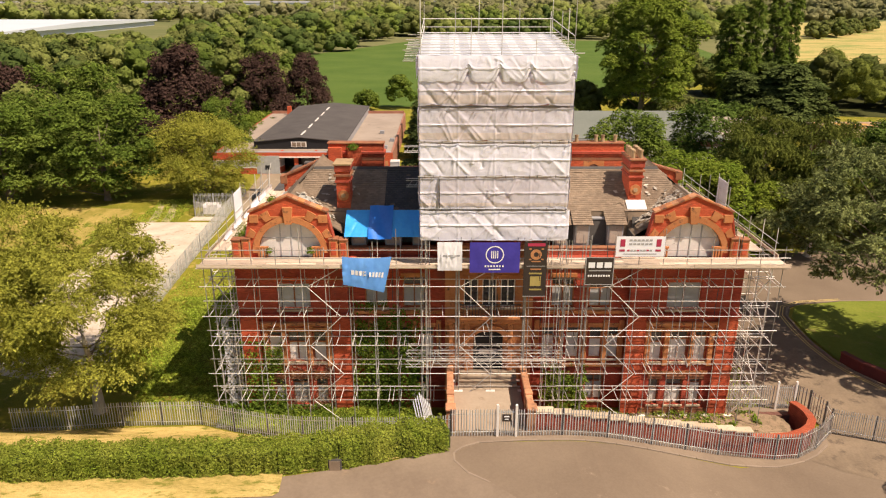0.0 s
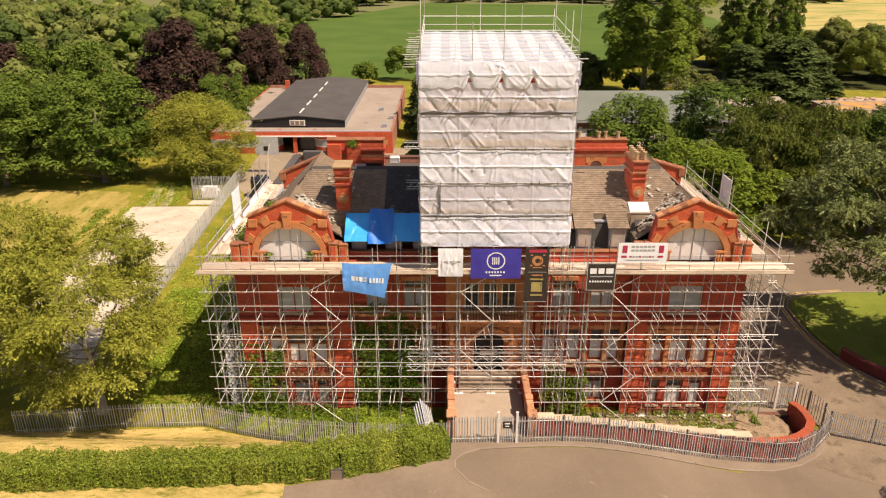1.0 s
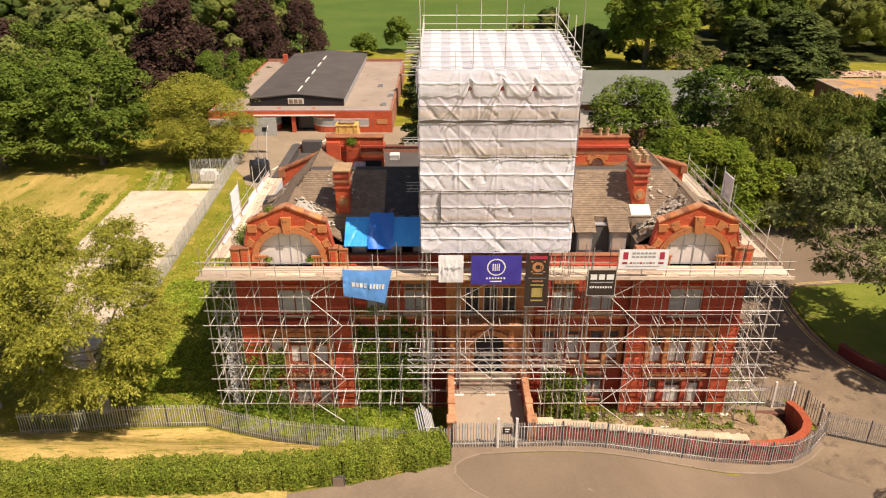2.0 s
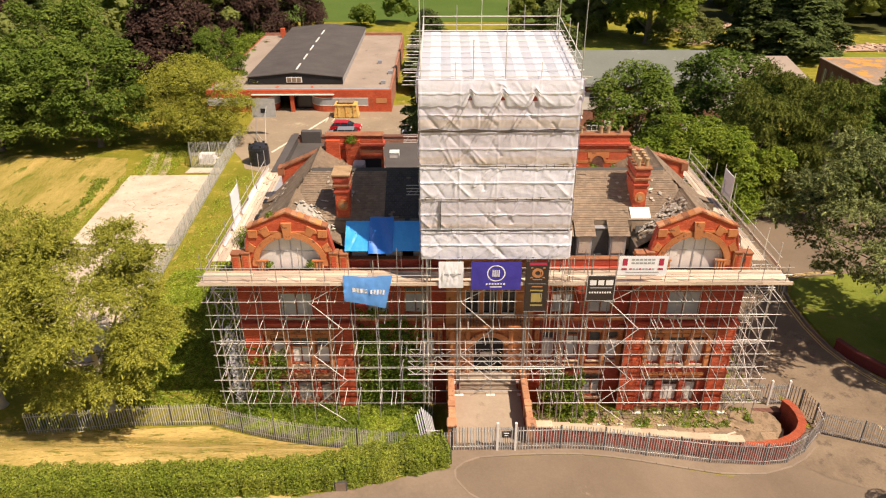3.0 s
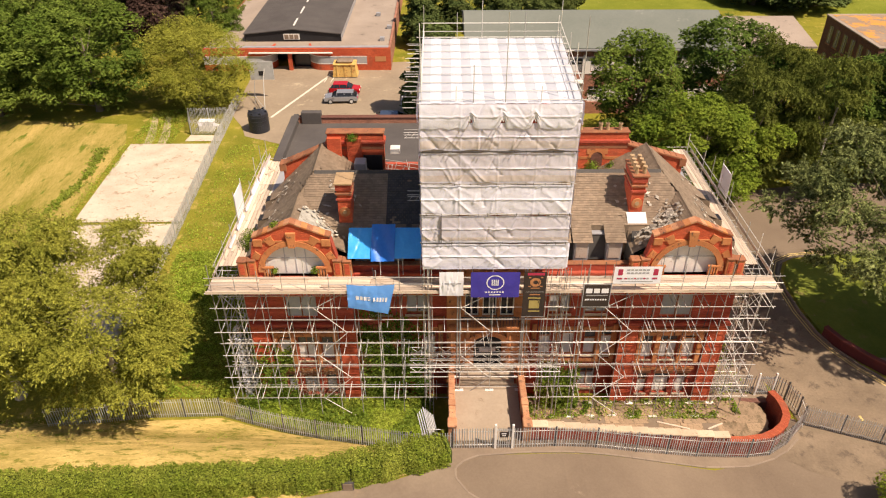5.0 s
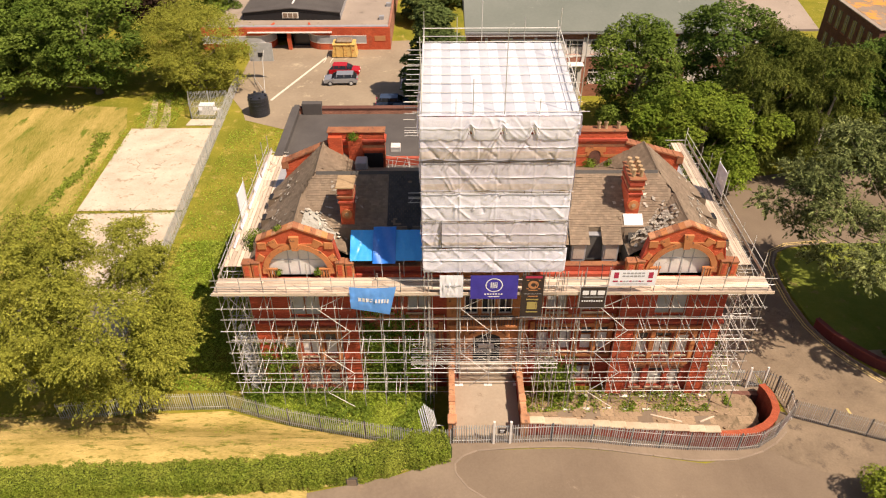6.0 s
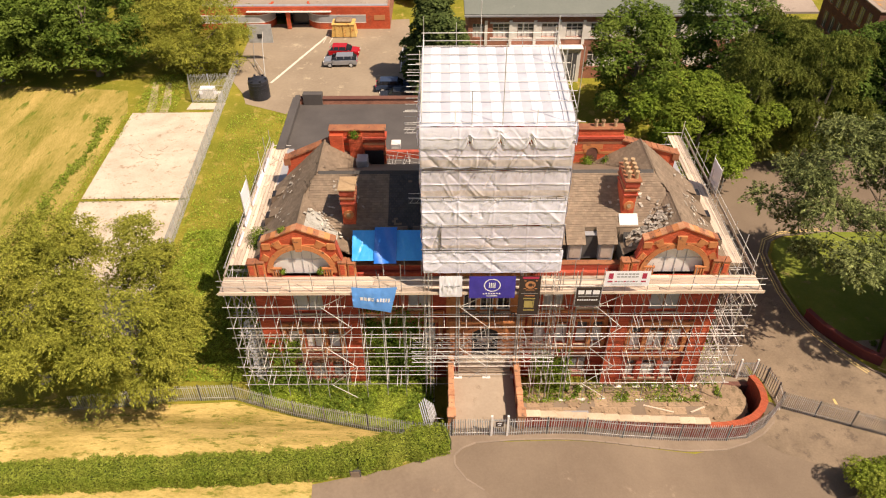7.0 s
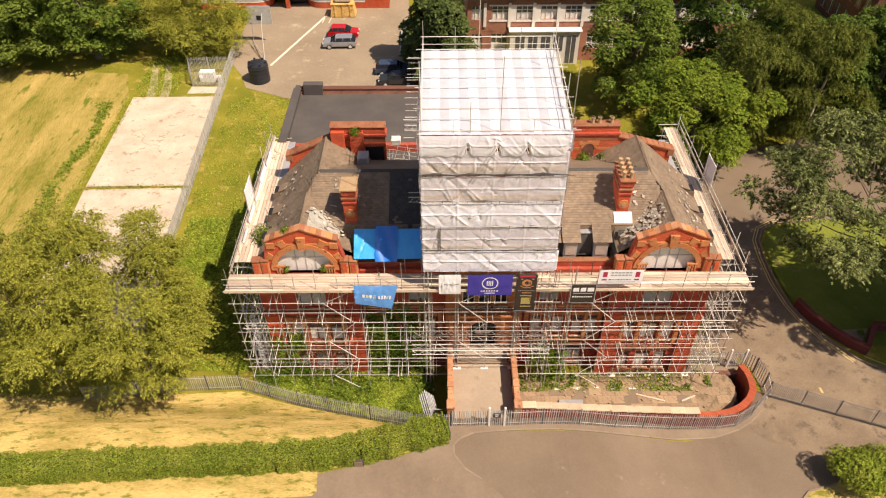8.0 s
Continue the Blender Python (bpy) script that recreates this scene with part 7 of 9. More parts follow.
part("rear_upstand", box(-35.0, -8.0, 148.0, 148.3, 0, GT + 0.4), BRICK_BROWN, gar)
part("side_wall", box(-35.3, -35.0, G0 + 0.16, 148, -0.2, GT - 0.1), BRICK, gar)
part("flat_roof", box(-35.0, -8.0, G0 + 0.16, 148, GT - 0.35, GT - 0.12), FLAT_PALE, gar, "pale chippings flat roof")
part("parapet_strip", box(-35.0, -8.0, G0 + 0.17, G0 + 0.9, GT - 0.115, GT + 0.08), LEAD, gar)
part("hall_wall", box(-29.8, -15.3, 112.0, 112.3, GT - 0.1, 4.35), BLACK, gar)
part("hall_gable", prism([(-29.8, 4.353), (-15.3, 4.353), (-22.5, 5.0)], "y", 112.0, 112.28), BLACK, gar)
for s in (-1, 1):
    xe = -29.9 if s < 0 else -15.2
    part("hall_roof", prism([(-22.5, 5.0), (xe, 4.3), (xe, 4.42), (-22.5, 5.12)], "y", 111.8, 150), ASPHALT_ROOF, gar, "charcoal corrugated roof")
    for i in range(24):
        x = -22.5 + s * (0.3 + i * 0.29)
        z = 5.12 - abs(x + 22.5) * 0.70 / 7.35
        part("roof_rib", box(x - 0.03, x + 0.03, 111.9, 149.9, z - 0.02, z + 0.035), ASPHALT_ROOF, gar)
part("hall_side", box(-29.8, -29.6, 112.3, 150, GT - 0.1, 4.3), BLACK, gar)
part("hall_side", box(-15.5, -15.3, 112.3, 150, GT - 0.1, 4.3), LEAD, gar)
for i in range(5):
    y = 113.5 + i * 6.5
    part("ridge_light", box(-22.61, -22.39, y, y + 3.6, 5.10, 5.22), WHITE_PAINT, gar, "white ridge skylight strip")
w = part("hall_window", box(-23.9, -21.5, 111.93, 111.998, 3.5, 4.35), WHITE_PAINT, gar)
for i in range(3):
    part("pane", box(-23.75 + 0.74 * i, -23.15 + 0.74 * i, 111.89, 111.928, 3.6, 4.25), RUST, w)
part("chimney", box(-31.5, -30.7, 146, 146.8, 3.0, 4.9), BRICK_RUBBED, gar)
for x, y in ((-9.5, 112), (-8.8, 118), (-11, 125)):
    part("roof_box", box(x, x + 0.7, y, y + 0.7, GT - 0.12, GT + 0.4), LEAD, gar)

sch = thing("school_building", (20, 92, 0), "long brown brick building with pale window bands and grey-green roof", "building")
S0, S1 = 3.2, 42.0
wins = []
for i in range(11):
    x = 6.25 + i * 3.05
    wins.append((x, x + 2.05))
upper = [(3.75, 5.1)] + wins
holes = [(a, b, 5.6, 7.35) for a, b in upper] + [(a, b, 1.6, 3.7) for a, b in upper]
wall_with_holes("front_wall", S0, S1, 92, 92.35, -0.2, 8.6, holes, BRICK_BROWN, sch)
part("window_band", box(5.9, S1 - 0.3, 91.93, 91.997, 5.35, 5.58), WHITE_PAINT, sch)
part("window_band", box(5.9, S1 - 0.3, 91.93, 91.997, 7.37, 7.55), WHITE_PAINT, sch)
for i, (a, b) in enumerate(upper):
    for za, zb in ((5.6, 7.35), (1.6, 3.7)):
        w = part("window", box(a, b, 92.2, 92.24, za, zb), GLASS_GREY, sch)
        for k in range(4):
            x = a + (b - a) * k / 3
            part("glazing_bar", box(max(a, x - 0.04), min(b, x + 0.04), 92.1, 92.198, za, zb), WHITE_PAINT, w)
        part("glazing_bar", box(a, b, 92.11, 92.196, zb - 0.55, zb - 0.47), WHITE_PAINT, w)
        part("window_blind", box(a + 0.1, b - 0.1, 92.185, 92.198, za, za + (0.9 if i % 3 else 1.3)), PALE_BOARD, w)
    if 1 <= i < 11:
        part("window_panel", box(b + 0.02, b + 0.98, 91.95, 91.998, 5.58, 7.37), WHITE_PAINT, sch)
        if i % 2:
            part("window_panel", box(b + 0.02, b + 0.98, 91.95, 91.998, 1.4, 3.9), WHITE_PAINT, sch)
part("side_wall", box(S0, S0 + 0.3, 92.35, 104, -0.2, 8.6), BRICK_BROWN, sch)
part("roof", prism([(91.6, 8.5), (91.6, 8.75), (100, 11.0), (108.4, 8.75), (108.4, 8.5)], "x", S0 - 0.5, S1 - 6), GREEN_ROOF, sch, "grey-green felted pitched roof")
part("gutter", box(S0 - 0.5, S1, 91.45, 91.59, 8.4, 8.62), LEAD, sch)
part("link_roof", prism([(91.6, 8.6), (91.6, 8.85), (100, 10.2), (104, 8.8), (104, 8.6)], "x", S1 - 5.95, S1 + 4), FLAT_PALE, sch)
porch = part("porch", box(8.6, 17.4, 91.0, 91.92, -0.2, 4.5), WHITE_PAINT, sch, "white rendered entrance range")
part("porch_roof", box(8.4, 17.6, 90.7, 91.9, 4.503, 4.66, 0.03), PALE_BOARD, porch)
for k in range(5):
    x = 9.3 + k * 1.62
    w = part("porch_window", box(x, x + 1.15, 90.96, 90.998, 1.9 if k % 2 else 0.2, 3.9), GLASS_GREY, porch)
    part("glazing_bar", box(x + 0.54, x + 0.61, 90.92, 90.958, 1.9 if k % 2 else 0.2, 3.9), WHITE_PAINT, w)
for i in range(13):
    x = 5.4 + i * 3.05
    part("front_pier", box(x - 0.18, x + 0.18, 91.86, 91.928, 4.7, 7.8), WHITE_PAINT, sch)

brown = thing("brown_block", (66, 99, 0), "dark brown brick block with orange-stained flat roof", "building")
# the dark brick colour also carries the shade on this wall
part("block_wall", box(54.9, 84, 93.6, 108.2, -0.2, 7.92), BRICK_DARK, brown)
part("string_course", box(54.8, 84, 93.5, 93.598, 3.7, 3.95), BRICK_BROWN, brown)
part("roof_edge", box(54.75, 84.1, 93.45, 108.3, 7.925, 8.08, 0.03), FLAT_PALE, brown)
part("roof_deck", box(55.4, 83.6, 94.1, 107.7, 8.083, 8.10), mat("stained_roof", (0.24, 0.17, 0.12), (0.33, 0.245, 0.18), 0.12, 3.0, 0.9, bump=0.1, c3=(0.58, 0.27, 0.05), spots=0.50), brown)
for i in range(6):
    for za, zb in ((4.6, 7.0), (1.0, 3.2)):
        y = 95.0 + i * 2.1
        w = part("block_window", box(54.86, 54.898, y, y + 1.05, za, zb), GLASS_GREY, brown)
        part("window_bar", box(54.82, 54.858, y + 0.48, y + 0.57, za, zb), BOARDED, w)
        part("window_sill", box(54.78, 54.898, y - 0.08, y + 1.13, za - 0.14, za - 0.003), BRICK_BROWN, w)


def cleared_ground(outline, label, seed, chunks):
    """A demolished floor slab with broken masonry heaped along it."""
    drape("demolished_slab", outline, 0.22, RUBBLE_PINK, 2.0, label, "slab")
    r = random.Random(seed)
    xs, ys = [p[0] for p in outline], [p[1] for p in outline]
    V, Fc = [], []
    for _ in range(chunks):
        x, y = r.uniform(min(xs), max(xs)), r.uniform(min(ys), max(ys))
        a, b, h, g = r.uniform(0.5, 2.4), r.uniform(0.4, 1.3), r.uniform(0.05, 0.32), r.uniform(0, 3.1)
        k = len(V)
        for z, f in ((0.0, 1.0), (0.2 + h, 0.7)):
            for sx, sy in ((-1, -1), (1, -1), (1, 1), (-1, 1)):
                px, py = sx * a * f * r.uniform(0.8, 1.1) / 2, sy * b * f * r.uniform(0.8, 1.1) / 2
                V.append((x + px * math.cos(g) - py * math.sin(g), y + px * math.sin(g) + py * math.cos(g), z))
        Fc += [(k + 4, k + 5, k + 6, k + 7)] + [(k + q, k + (q + 1) % 4, k + 4 + (q + 1) % 4, k + 4 + q) for q in range(4)]
    tagged(raw("masonry_heap", V, Fc, RUBBLE_PINK), "broken pinkish masonry heaped on the cleared ground", "rubble", kind="stuff")


RUBBLE_PINK = mat("pink_masonry", (0.36, 0.23, 0.155), (0.56, 0.41, 0.30), 0.3, 3.0, 0.95, bump=0.3, c3=(0.24, 0.13, 0.08), spots=0.56, island=0.2)
cleared_ground([(50, 168), (66, 170), (67, 176), (52, 175)], "pale pinkish remains of a demolished building", 401, 90)
cleared_ground([(50, 153.5), (57, 155), (58, 158), (51, 157)], "pale pinkish patch of broken paving", 402, 30)
cleared_ground([(77, 147), (93, 147.5), (94, 153), (78, 153)], "pale pinkish demolished floor in cut grass", 403, 70)
drape("cut_grass", [(18, 138), (60, 139), (92, 132), (94, 145), (76, 146), (46, 152), (24, 152)], 0.04, LAWN_BRIGHT, 3.0, "bright green regrown grass on cleared ground", "grass")


def car(x, y, turn, paint, label, length=4.5, estate=True):
    """A parked car: lower body, glasshouse, glass, bumpers, lamps and wheels."""
    c = thing("car", (0, 0, 0), label, "car", "parked cars")
    L, W = length / 2, 0.88
    prof = [(-L, 0.35), (-L, 0.72), (-L + 0.12, 0.86), (-L + 1.15, 0.98), (L - 0.55, 1.0), (L - 0.08, 0.92), (L, 0.7), (L, 0.35)]
    bm = prism(prof, "y", -W, W)
    bmesh.ops.bevel(bm, geom=[e for e in bm.edges], offset=0.05, segments=2, affect="EDGES")
    part("body", bm, paint, c, smooth=False)
    re = L - (0.12 if estate else 0.7)
    roof = [(-L + 1.05, 0.97), (-L + 1.75, 1.43), (re - 0.45, 1.47), (re, 0.99)]
    bm = bmesh.new()
    lo = [bm.verts.new((px, sy * (W - 0.06 if pz < 1 else W - 0.22), pz)) for sy in (-1, 1) for px, pz in roof]
    for a in ((0, 1, 2, 3), (7, 6, 5, 4), (0, 4, 5, 1), (2, 6, 7, 3), (1, 5, 6, 2)):
        bm.faces.new([lo[k] for k in a])
    bmesh.ops.recalc_face_normals(bm, faces=bm.faces)
    part("glasshouse", bm, GLASS_DARK, c)
    bm = bmesh.new()
    add_box(bm, -L + 1.72, re - 0.42, -W + 0.20, W - 0.20, 1.435, 1.50, 0.02)
    part("roof", bm, paint, c)
    for sy in (-1, 1):
        for px in (-L + 1.78, -L + 2.75, re - 0.62):
            part("pillar", box(px - 0.04, px + 0.04, sy * (W - 0.17) - 0.05, sy * (W - 0.17) + 0.05, 0.98, 1.45), paint, c)
        for px in (-L + 0.85, L - 0.85):
            bm = bmesh.new()
            bmesh.ops.create_cone(bm, cap_ends=True, segments=18, radius1=0.33, radius2=0.33, depth=0.22, matrix=Matrix.Translation((px, sy * (W - 0.08), 0.33)) @ Matrix.Rotation(math.pi / 2, 4, "X"))
            wh = part("wheel", bm, BLACK, c)
            bm = bmesh.new()
            bmesh.ops.create_cone(bm, cap_ends=True, segments=14, radius1=0.21, radius2=0.21, depth=0.02, matrix=Matrix.Translation((px, sy * (W + 0.04), 0.33)) @ Matrix.Rotation(math.pi / 2, 4, "X"))
            part("rim", bm, PALE_STEEL, wh)
        part("headlamp", box(-L - 0.01, -L + 0.12, sy * 0.62 - 0.16, sy * 0.62 + 0.16, 0.66, 0.80), WHITE_PAINT, c)
        part("tail_lamp", box(L - 0.10, L + 0.01, sy * 0.66 - 0.12, sy * 0.66 + 0.12, 0.72, 0.92), INK_RED, c)
        part("door_mirror", box(-L + 1.3, -L + 1.45, sy * (W + 0.02), sy * (W + 0.18), 0.98, 1.10), paint, c)
    c.matrix_basis = Matrix.Translation((x, y, 0.02)) @ Matrix.Rotation(radians(turn), 4, "Z")
    return c


car(-13.7, 96.3, 2, CAR_GREY, "grey estate car parked in the yard")
car(-13.5, 99.3, 178, CAR_RED, "red hatchback car parked in the yard", 4.2)
car(-5.6, 86.2, 2, CAR_DARK, "dark grey estate car parked in tree shade")
car(-6.2, 89.0, 180, CAR_BLUE, "blue-grey van-like car parked in tree shade", 4.5)

skip = thing("skip_container", (-14.3, 106.2, 0), "rusty yellow steel container by the depot wall", "container")
bm = prism([(-16.0, 0.12), (-15.7, 1.9), (-12.7, 1.9), (-12.4, 0.12)], "y", 105.2, 107.2)
part("tub", bm, SKIP, skip)
part("rim", box(-15.85, -12.55, 105.1, 107.3, 1.903, 2.0), SKIP, skip)
for x in (-15.3, -14.2, -13.1):
    part("rib", box(x - 0.06, x + 0.06, 105.12, 105.198, 0.2, 1.88), SKIP, skip)
part("load", box(-15.4, -13.0, 105.5, 106.9, 2.003, 2.5, 0.2), RUST, skip, "rusty scrap load")

tank = thing("water_tank", (-22.8, 87.2, 0), "black ribbed plastic water tank on a concrete apron", "tank")
bm = bmesh.new()
bmesh.ops.create_cone(bm, cap_ends=True, segments=32, radius1=1.25, radius2=1.2, depth=2.3, matrix=Matrix.Translation((-22.8, 87.2, 1.2)))
part("shell", bm, PLASTIC_BLACK, tank)
for z in (0.5, 1.0, 1.5, 2.0):
    bm = bmesh.new()
    bmesh.ops.create_cone(bm, cap_ends=True, segments=32, radius1=1.262, radius2=1.255, depth=0.12, matrix=Matrix.Translation((-22.8, 87.2, z)))
    part("rib", bm, PLASTIC_BLACK, tank)
bm = bmesh.new()
bmesh.ops.create_cone(bm, cap_ends=True, segments=32, radius1=1.2, radius2=0.5, depth=0.28, matrix=Matrix.Translation((-22.8, 87.2, 2.49)))
part("shoulder", bm, PLASTIC_BLACK, tank)
for k in range(6):
    a = k * math.pi / 3
    part("lug", box(-22.8 + 1.0 * math.cos(a) - 0.12, -22.8 + 1.0 * math.cos(a) + 0.12, 87.2 + 1.0 * math.sin(a) - 0.12, 87.2 + 1.0 * math.sin(a) + 0.12, 2.36, 2.62), PLASTIC_BLACK, tank)

hoop = thing("basketball_hoop", (-24.0, 94.0, 0), "grey basketball backboard on a braced steel post", "hoop")
tube("post", (-22.8, 90.6, 0), (-23.7, 95.8, 3.4), hoop, 0.06, TUBE_GREY)
part("backboard", box(-25.8, -22.6, 97.4, 97.5, 2.7, 5.2), PALE_STEEL, hoop)
part("target", box(-24.6, -23.9, 97.36, 97.397, 3.3, 3.9), BLACK, hoop)
for a, b in (((-23.7, 95.8, 3.4), (-23.8, 97.4, 4.2)), ((-25.2, 95.6, 0), (-25.3, 97.4, 3.0)), ((-23.0, 91.8, 0.8), (-25.2, 96.0, 1.0))):
    tube("brace", a, b, hoop, 0.045, TUBE_GREY)

cab = thing("meter_cabinets", (-29, 87, 0), "grey cabinets and small boxes inside the compound", "cabinet")
part("cabinet_body", box(-30.2, -28.4, 86.8, 87.8, 0, 1.3, 0.03), PALE_BOARD, cab)
part("cabinet_body", box(-27.9, -27.5, 86.4, 86.9, 0, 1.0, 0.03), WHITE_PAINT, cab)
for x, y in ((-29.8, 85.7), (-28.0, 85.72)):
    tagged(part("warning_sign", box(x, x + 0.45, y, y + 0.03, 1.2, 1.6), CLOTH_WHITE), "small pale sign on the compound fence", "sign")
ub = thing("utility_box", (-5.65, 31.7, 2.6), "small grey-green utility cabinet in the hedge front", "cabinet")
part("cabinet_body", box(-6.0, -5.3, 31.5, 31.95, 2.55, 3.3, 0.03), SLATE_DARK, ub)
part("cabinet_door", box(-5.93, -5.37, 31.47, 31.498, 2.65, 3.22), SLATE, ub)
bench = thing("trough_planter", (-5.0, 97.0, 0), "long dark trough beside the yard edge", "trough")
part("trough_body", box(-5.6, -4.4, 93.5, 100.5, 0, 0.6, 0.05), BOARDED, bench)
part("trough_soil", box(-5.4, -4.6, 93.7, 100.3, 0.603, 0.65), BLACK, bench)
ribbon("bay_line", [(-22.2, 91.0), (-16.7, 105.8)], 0, 0.35, 0.03, WHITE_LINE, "worn white line across the yard")
for i in range(2):
    ribbon("bay_line", [(-17.0 + 0.9 * i, 103.4), (-16.6 + 0.9 * i, 106.6)], 0, 0.12, 0.03, WHITE_LINE, "faded bay marking in the yard")

# ---- trees ----
def leaf_quads(rng, centres, radii, n, size, up=0.35, droop=0.0, inner=0.72, loose=0.36):
    """n folded leaves spread over the skins of many clumps."""
    c, r = np.asarray(centres, float), np.asarray(radii, float)
    wgt = r ** 2
    k = rng.choice(len(c), n, p=wgt / wgt.sum())
    d = rng.normal(size=(n, 3))
    d /= np.linalg.norm(d, axis=1)[:, None]
    d[:, 2] = np.where(rng.random(n) < 0.85, np.abs(d[:, 2]), d[:, 2])
    rad = r[k][:, None] * (inner + (1 - inner) * rng.random((n, 1)) ** 0.5 * 1.25)
    p = c[k] + d * rad * np.array([1, 1, 0.85])
    if droop:
        p[:, 2] -= droop * rng.random(n) ** 2
    nrm = d * 0.75 + rng.normal(size=(n, 3)) * loose
    nrm[:, 2] += up
    nrm /= np.linalg.norm(nrm, axis=1)[:, None]
    t = np.cross(nrm, rng.normal(size=(n, 3)))
    t /= np.linalg.norm(t, axis=1)[:, None]
    b = np.cross(nrm, t)
    s = size * (0.6 + 0.8 * rng.random((n, 1)))
    v = np.stack([p - t * s, p + b * s * 0.6 - nrm * s * 0.12, p + t * s, p - b * s * 0.6 - nrm * s * 0.12], 1)
    return v.reshape(-1, 3)


def spray_quads(rng, centres, radii, n, size, hang=0.5, along=14, reach=1.0):
    """n narrow leaves strung on arching twigs that leave each clump outwards and hang down at their tips."""
    c, r = np.asarray(centres, float), np.asarray(radii, float)
    m = max(1, n // along)
    k = rng.choice(len(c), m, p=r ** 2 / (r ** 2).sum())
    d = rng.normal(size=(m, 3))
    d[:, 2] = np.abs(d[:, 2]) * 0.9 + 0.1
    d /= np.linalg.norm(d, axis=1)[:, None]
    L = r[k][:, None] * rng.uniform(0.3, 0.75, (m, 1)) * reach
    p0 = c[k] + d * r[k][:, None] * rng.uniform(0.35, 0.85, (m, 1)) * np.array([1, 1, 0.75])
    o = d * np.array([1, 1, 0.35]) + rng.normal(size=(m, 3)) * 0.25
    t = (np.arange(along) + 0.5)[None, :, None] / along
    fall = np.array([0, 0, 1.0]) * hang
    p = p0[:, None] + o[:, None] * L[:, None] * t - fall * L[:, None] * t ** 2 * 1.1
    w = o[:, None] - 2.2 * fall * t
    p = (p + rng.normal(size=p.shape) * 0.055 * r.mean()).reshape(-1, 3)
    w = (w + rng.normal(size=p0[:, None].shape) * 0.1 + 0 * t).reshape(-1, 3) + rng.normal(size=p.shape) * 0.35
    w /= np.linalg.norm(w, axis=1)[:, None]
    nrm = rng.normal(size=p.shape) * 0.5 + np.repeat(d, along, 0) * 0.35 + np.array([0, 0, 0.75])
    b = np.cross(nrm, w)
    b /= np.linalg.norm(b, axis=1)[:, None]
    q = np.cross(w, b)
    s = size * (0.6 + 0.8 * rng.random((len(p), 1)))
    return np.stack([p - w * s, p + b * s * 0.5 - q * s * 0.1, p + w * s, p - b * s * 0.5 - q * s * 0.1], 1).reshape(-1, 3)


def quads_mesh(name, v, material, parent=None, kind=""):
    me = bpy.data.meshes.new(name)
    n = len(v) // 4
    me.vertices.add(len(v))
    me.vertices.foreach_set("co", np.ascontiguousarray(v, dtype=np.float32).ravel())
    me.loops.add(len(v))
    me.loops.foreach_set("vertex_index", np.arange(len(v), dtype=np.int32))
    me.polygons.add(n)
    me.polygons.foreach_set("loop_start", np.arange(0, len(v), 4, dtype=np.int32))
    me.materials.append(material)
    me.update(calc_edges=True)
    ob = new(name, me)
    if parent:
        ob.parent = parent
    if kind:
        ob["kind"] = kind
    return ob


def limb(bm, pts, radii, sides=7):
    rings = []
    for i, (p, r) in enumerate(zip(pts, radii)):
        d = (Vector(pts[min(i + 1, len(pts) - 1)]) - Vector(pts[max(i - 1, 0)])).normalized()
        q = d.to_track_quat("Z", "Y")
        rings.append([bm.verts.new(Vector(p) + q @ Vector((r * math.cos(6.2832 * k / sides), r * math.sin(6.2832 * k / sides), 0))) for k in range(sides)])
    for a, b in zip(rings, rings[1:]):
        for k in range(sides):
            bm.faces.new((a[k], a[(k + 1) % sides], b[(k + 1) % sides], b[k]))
    bm.faces.new(rings[-1])


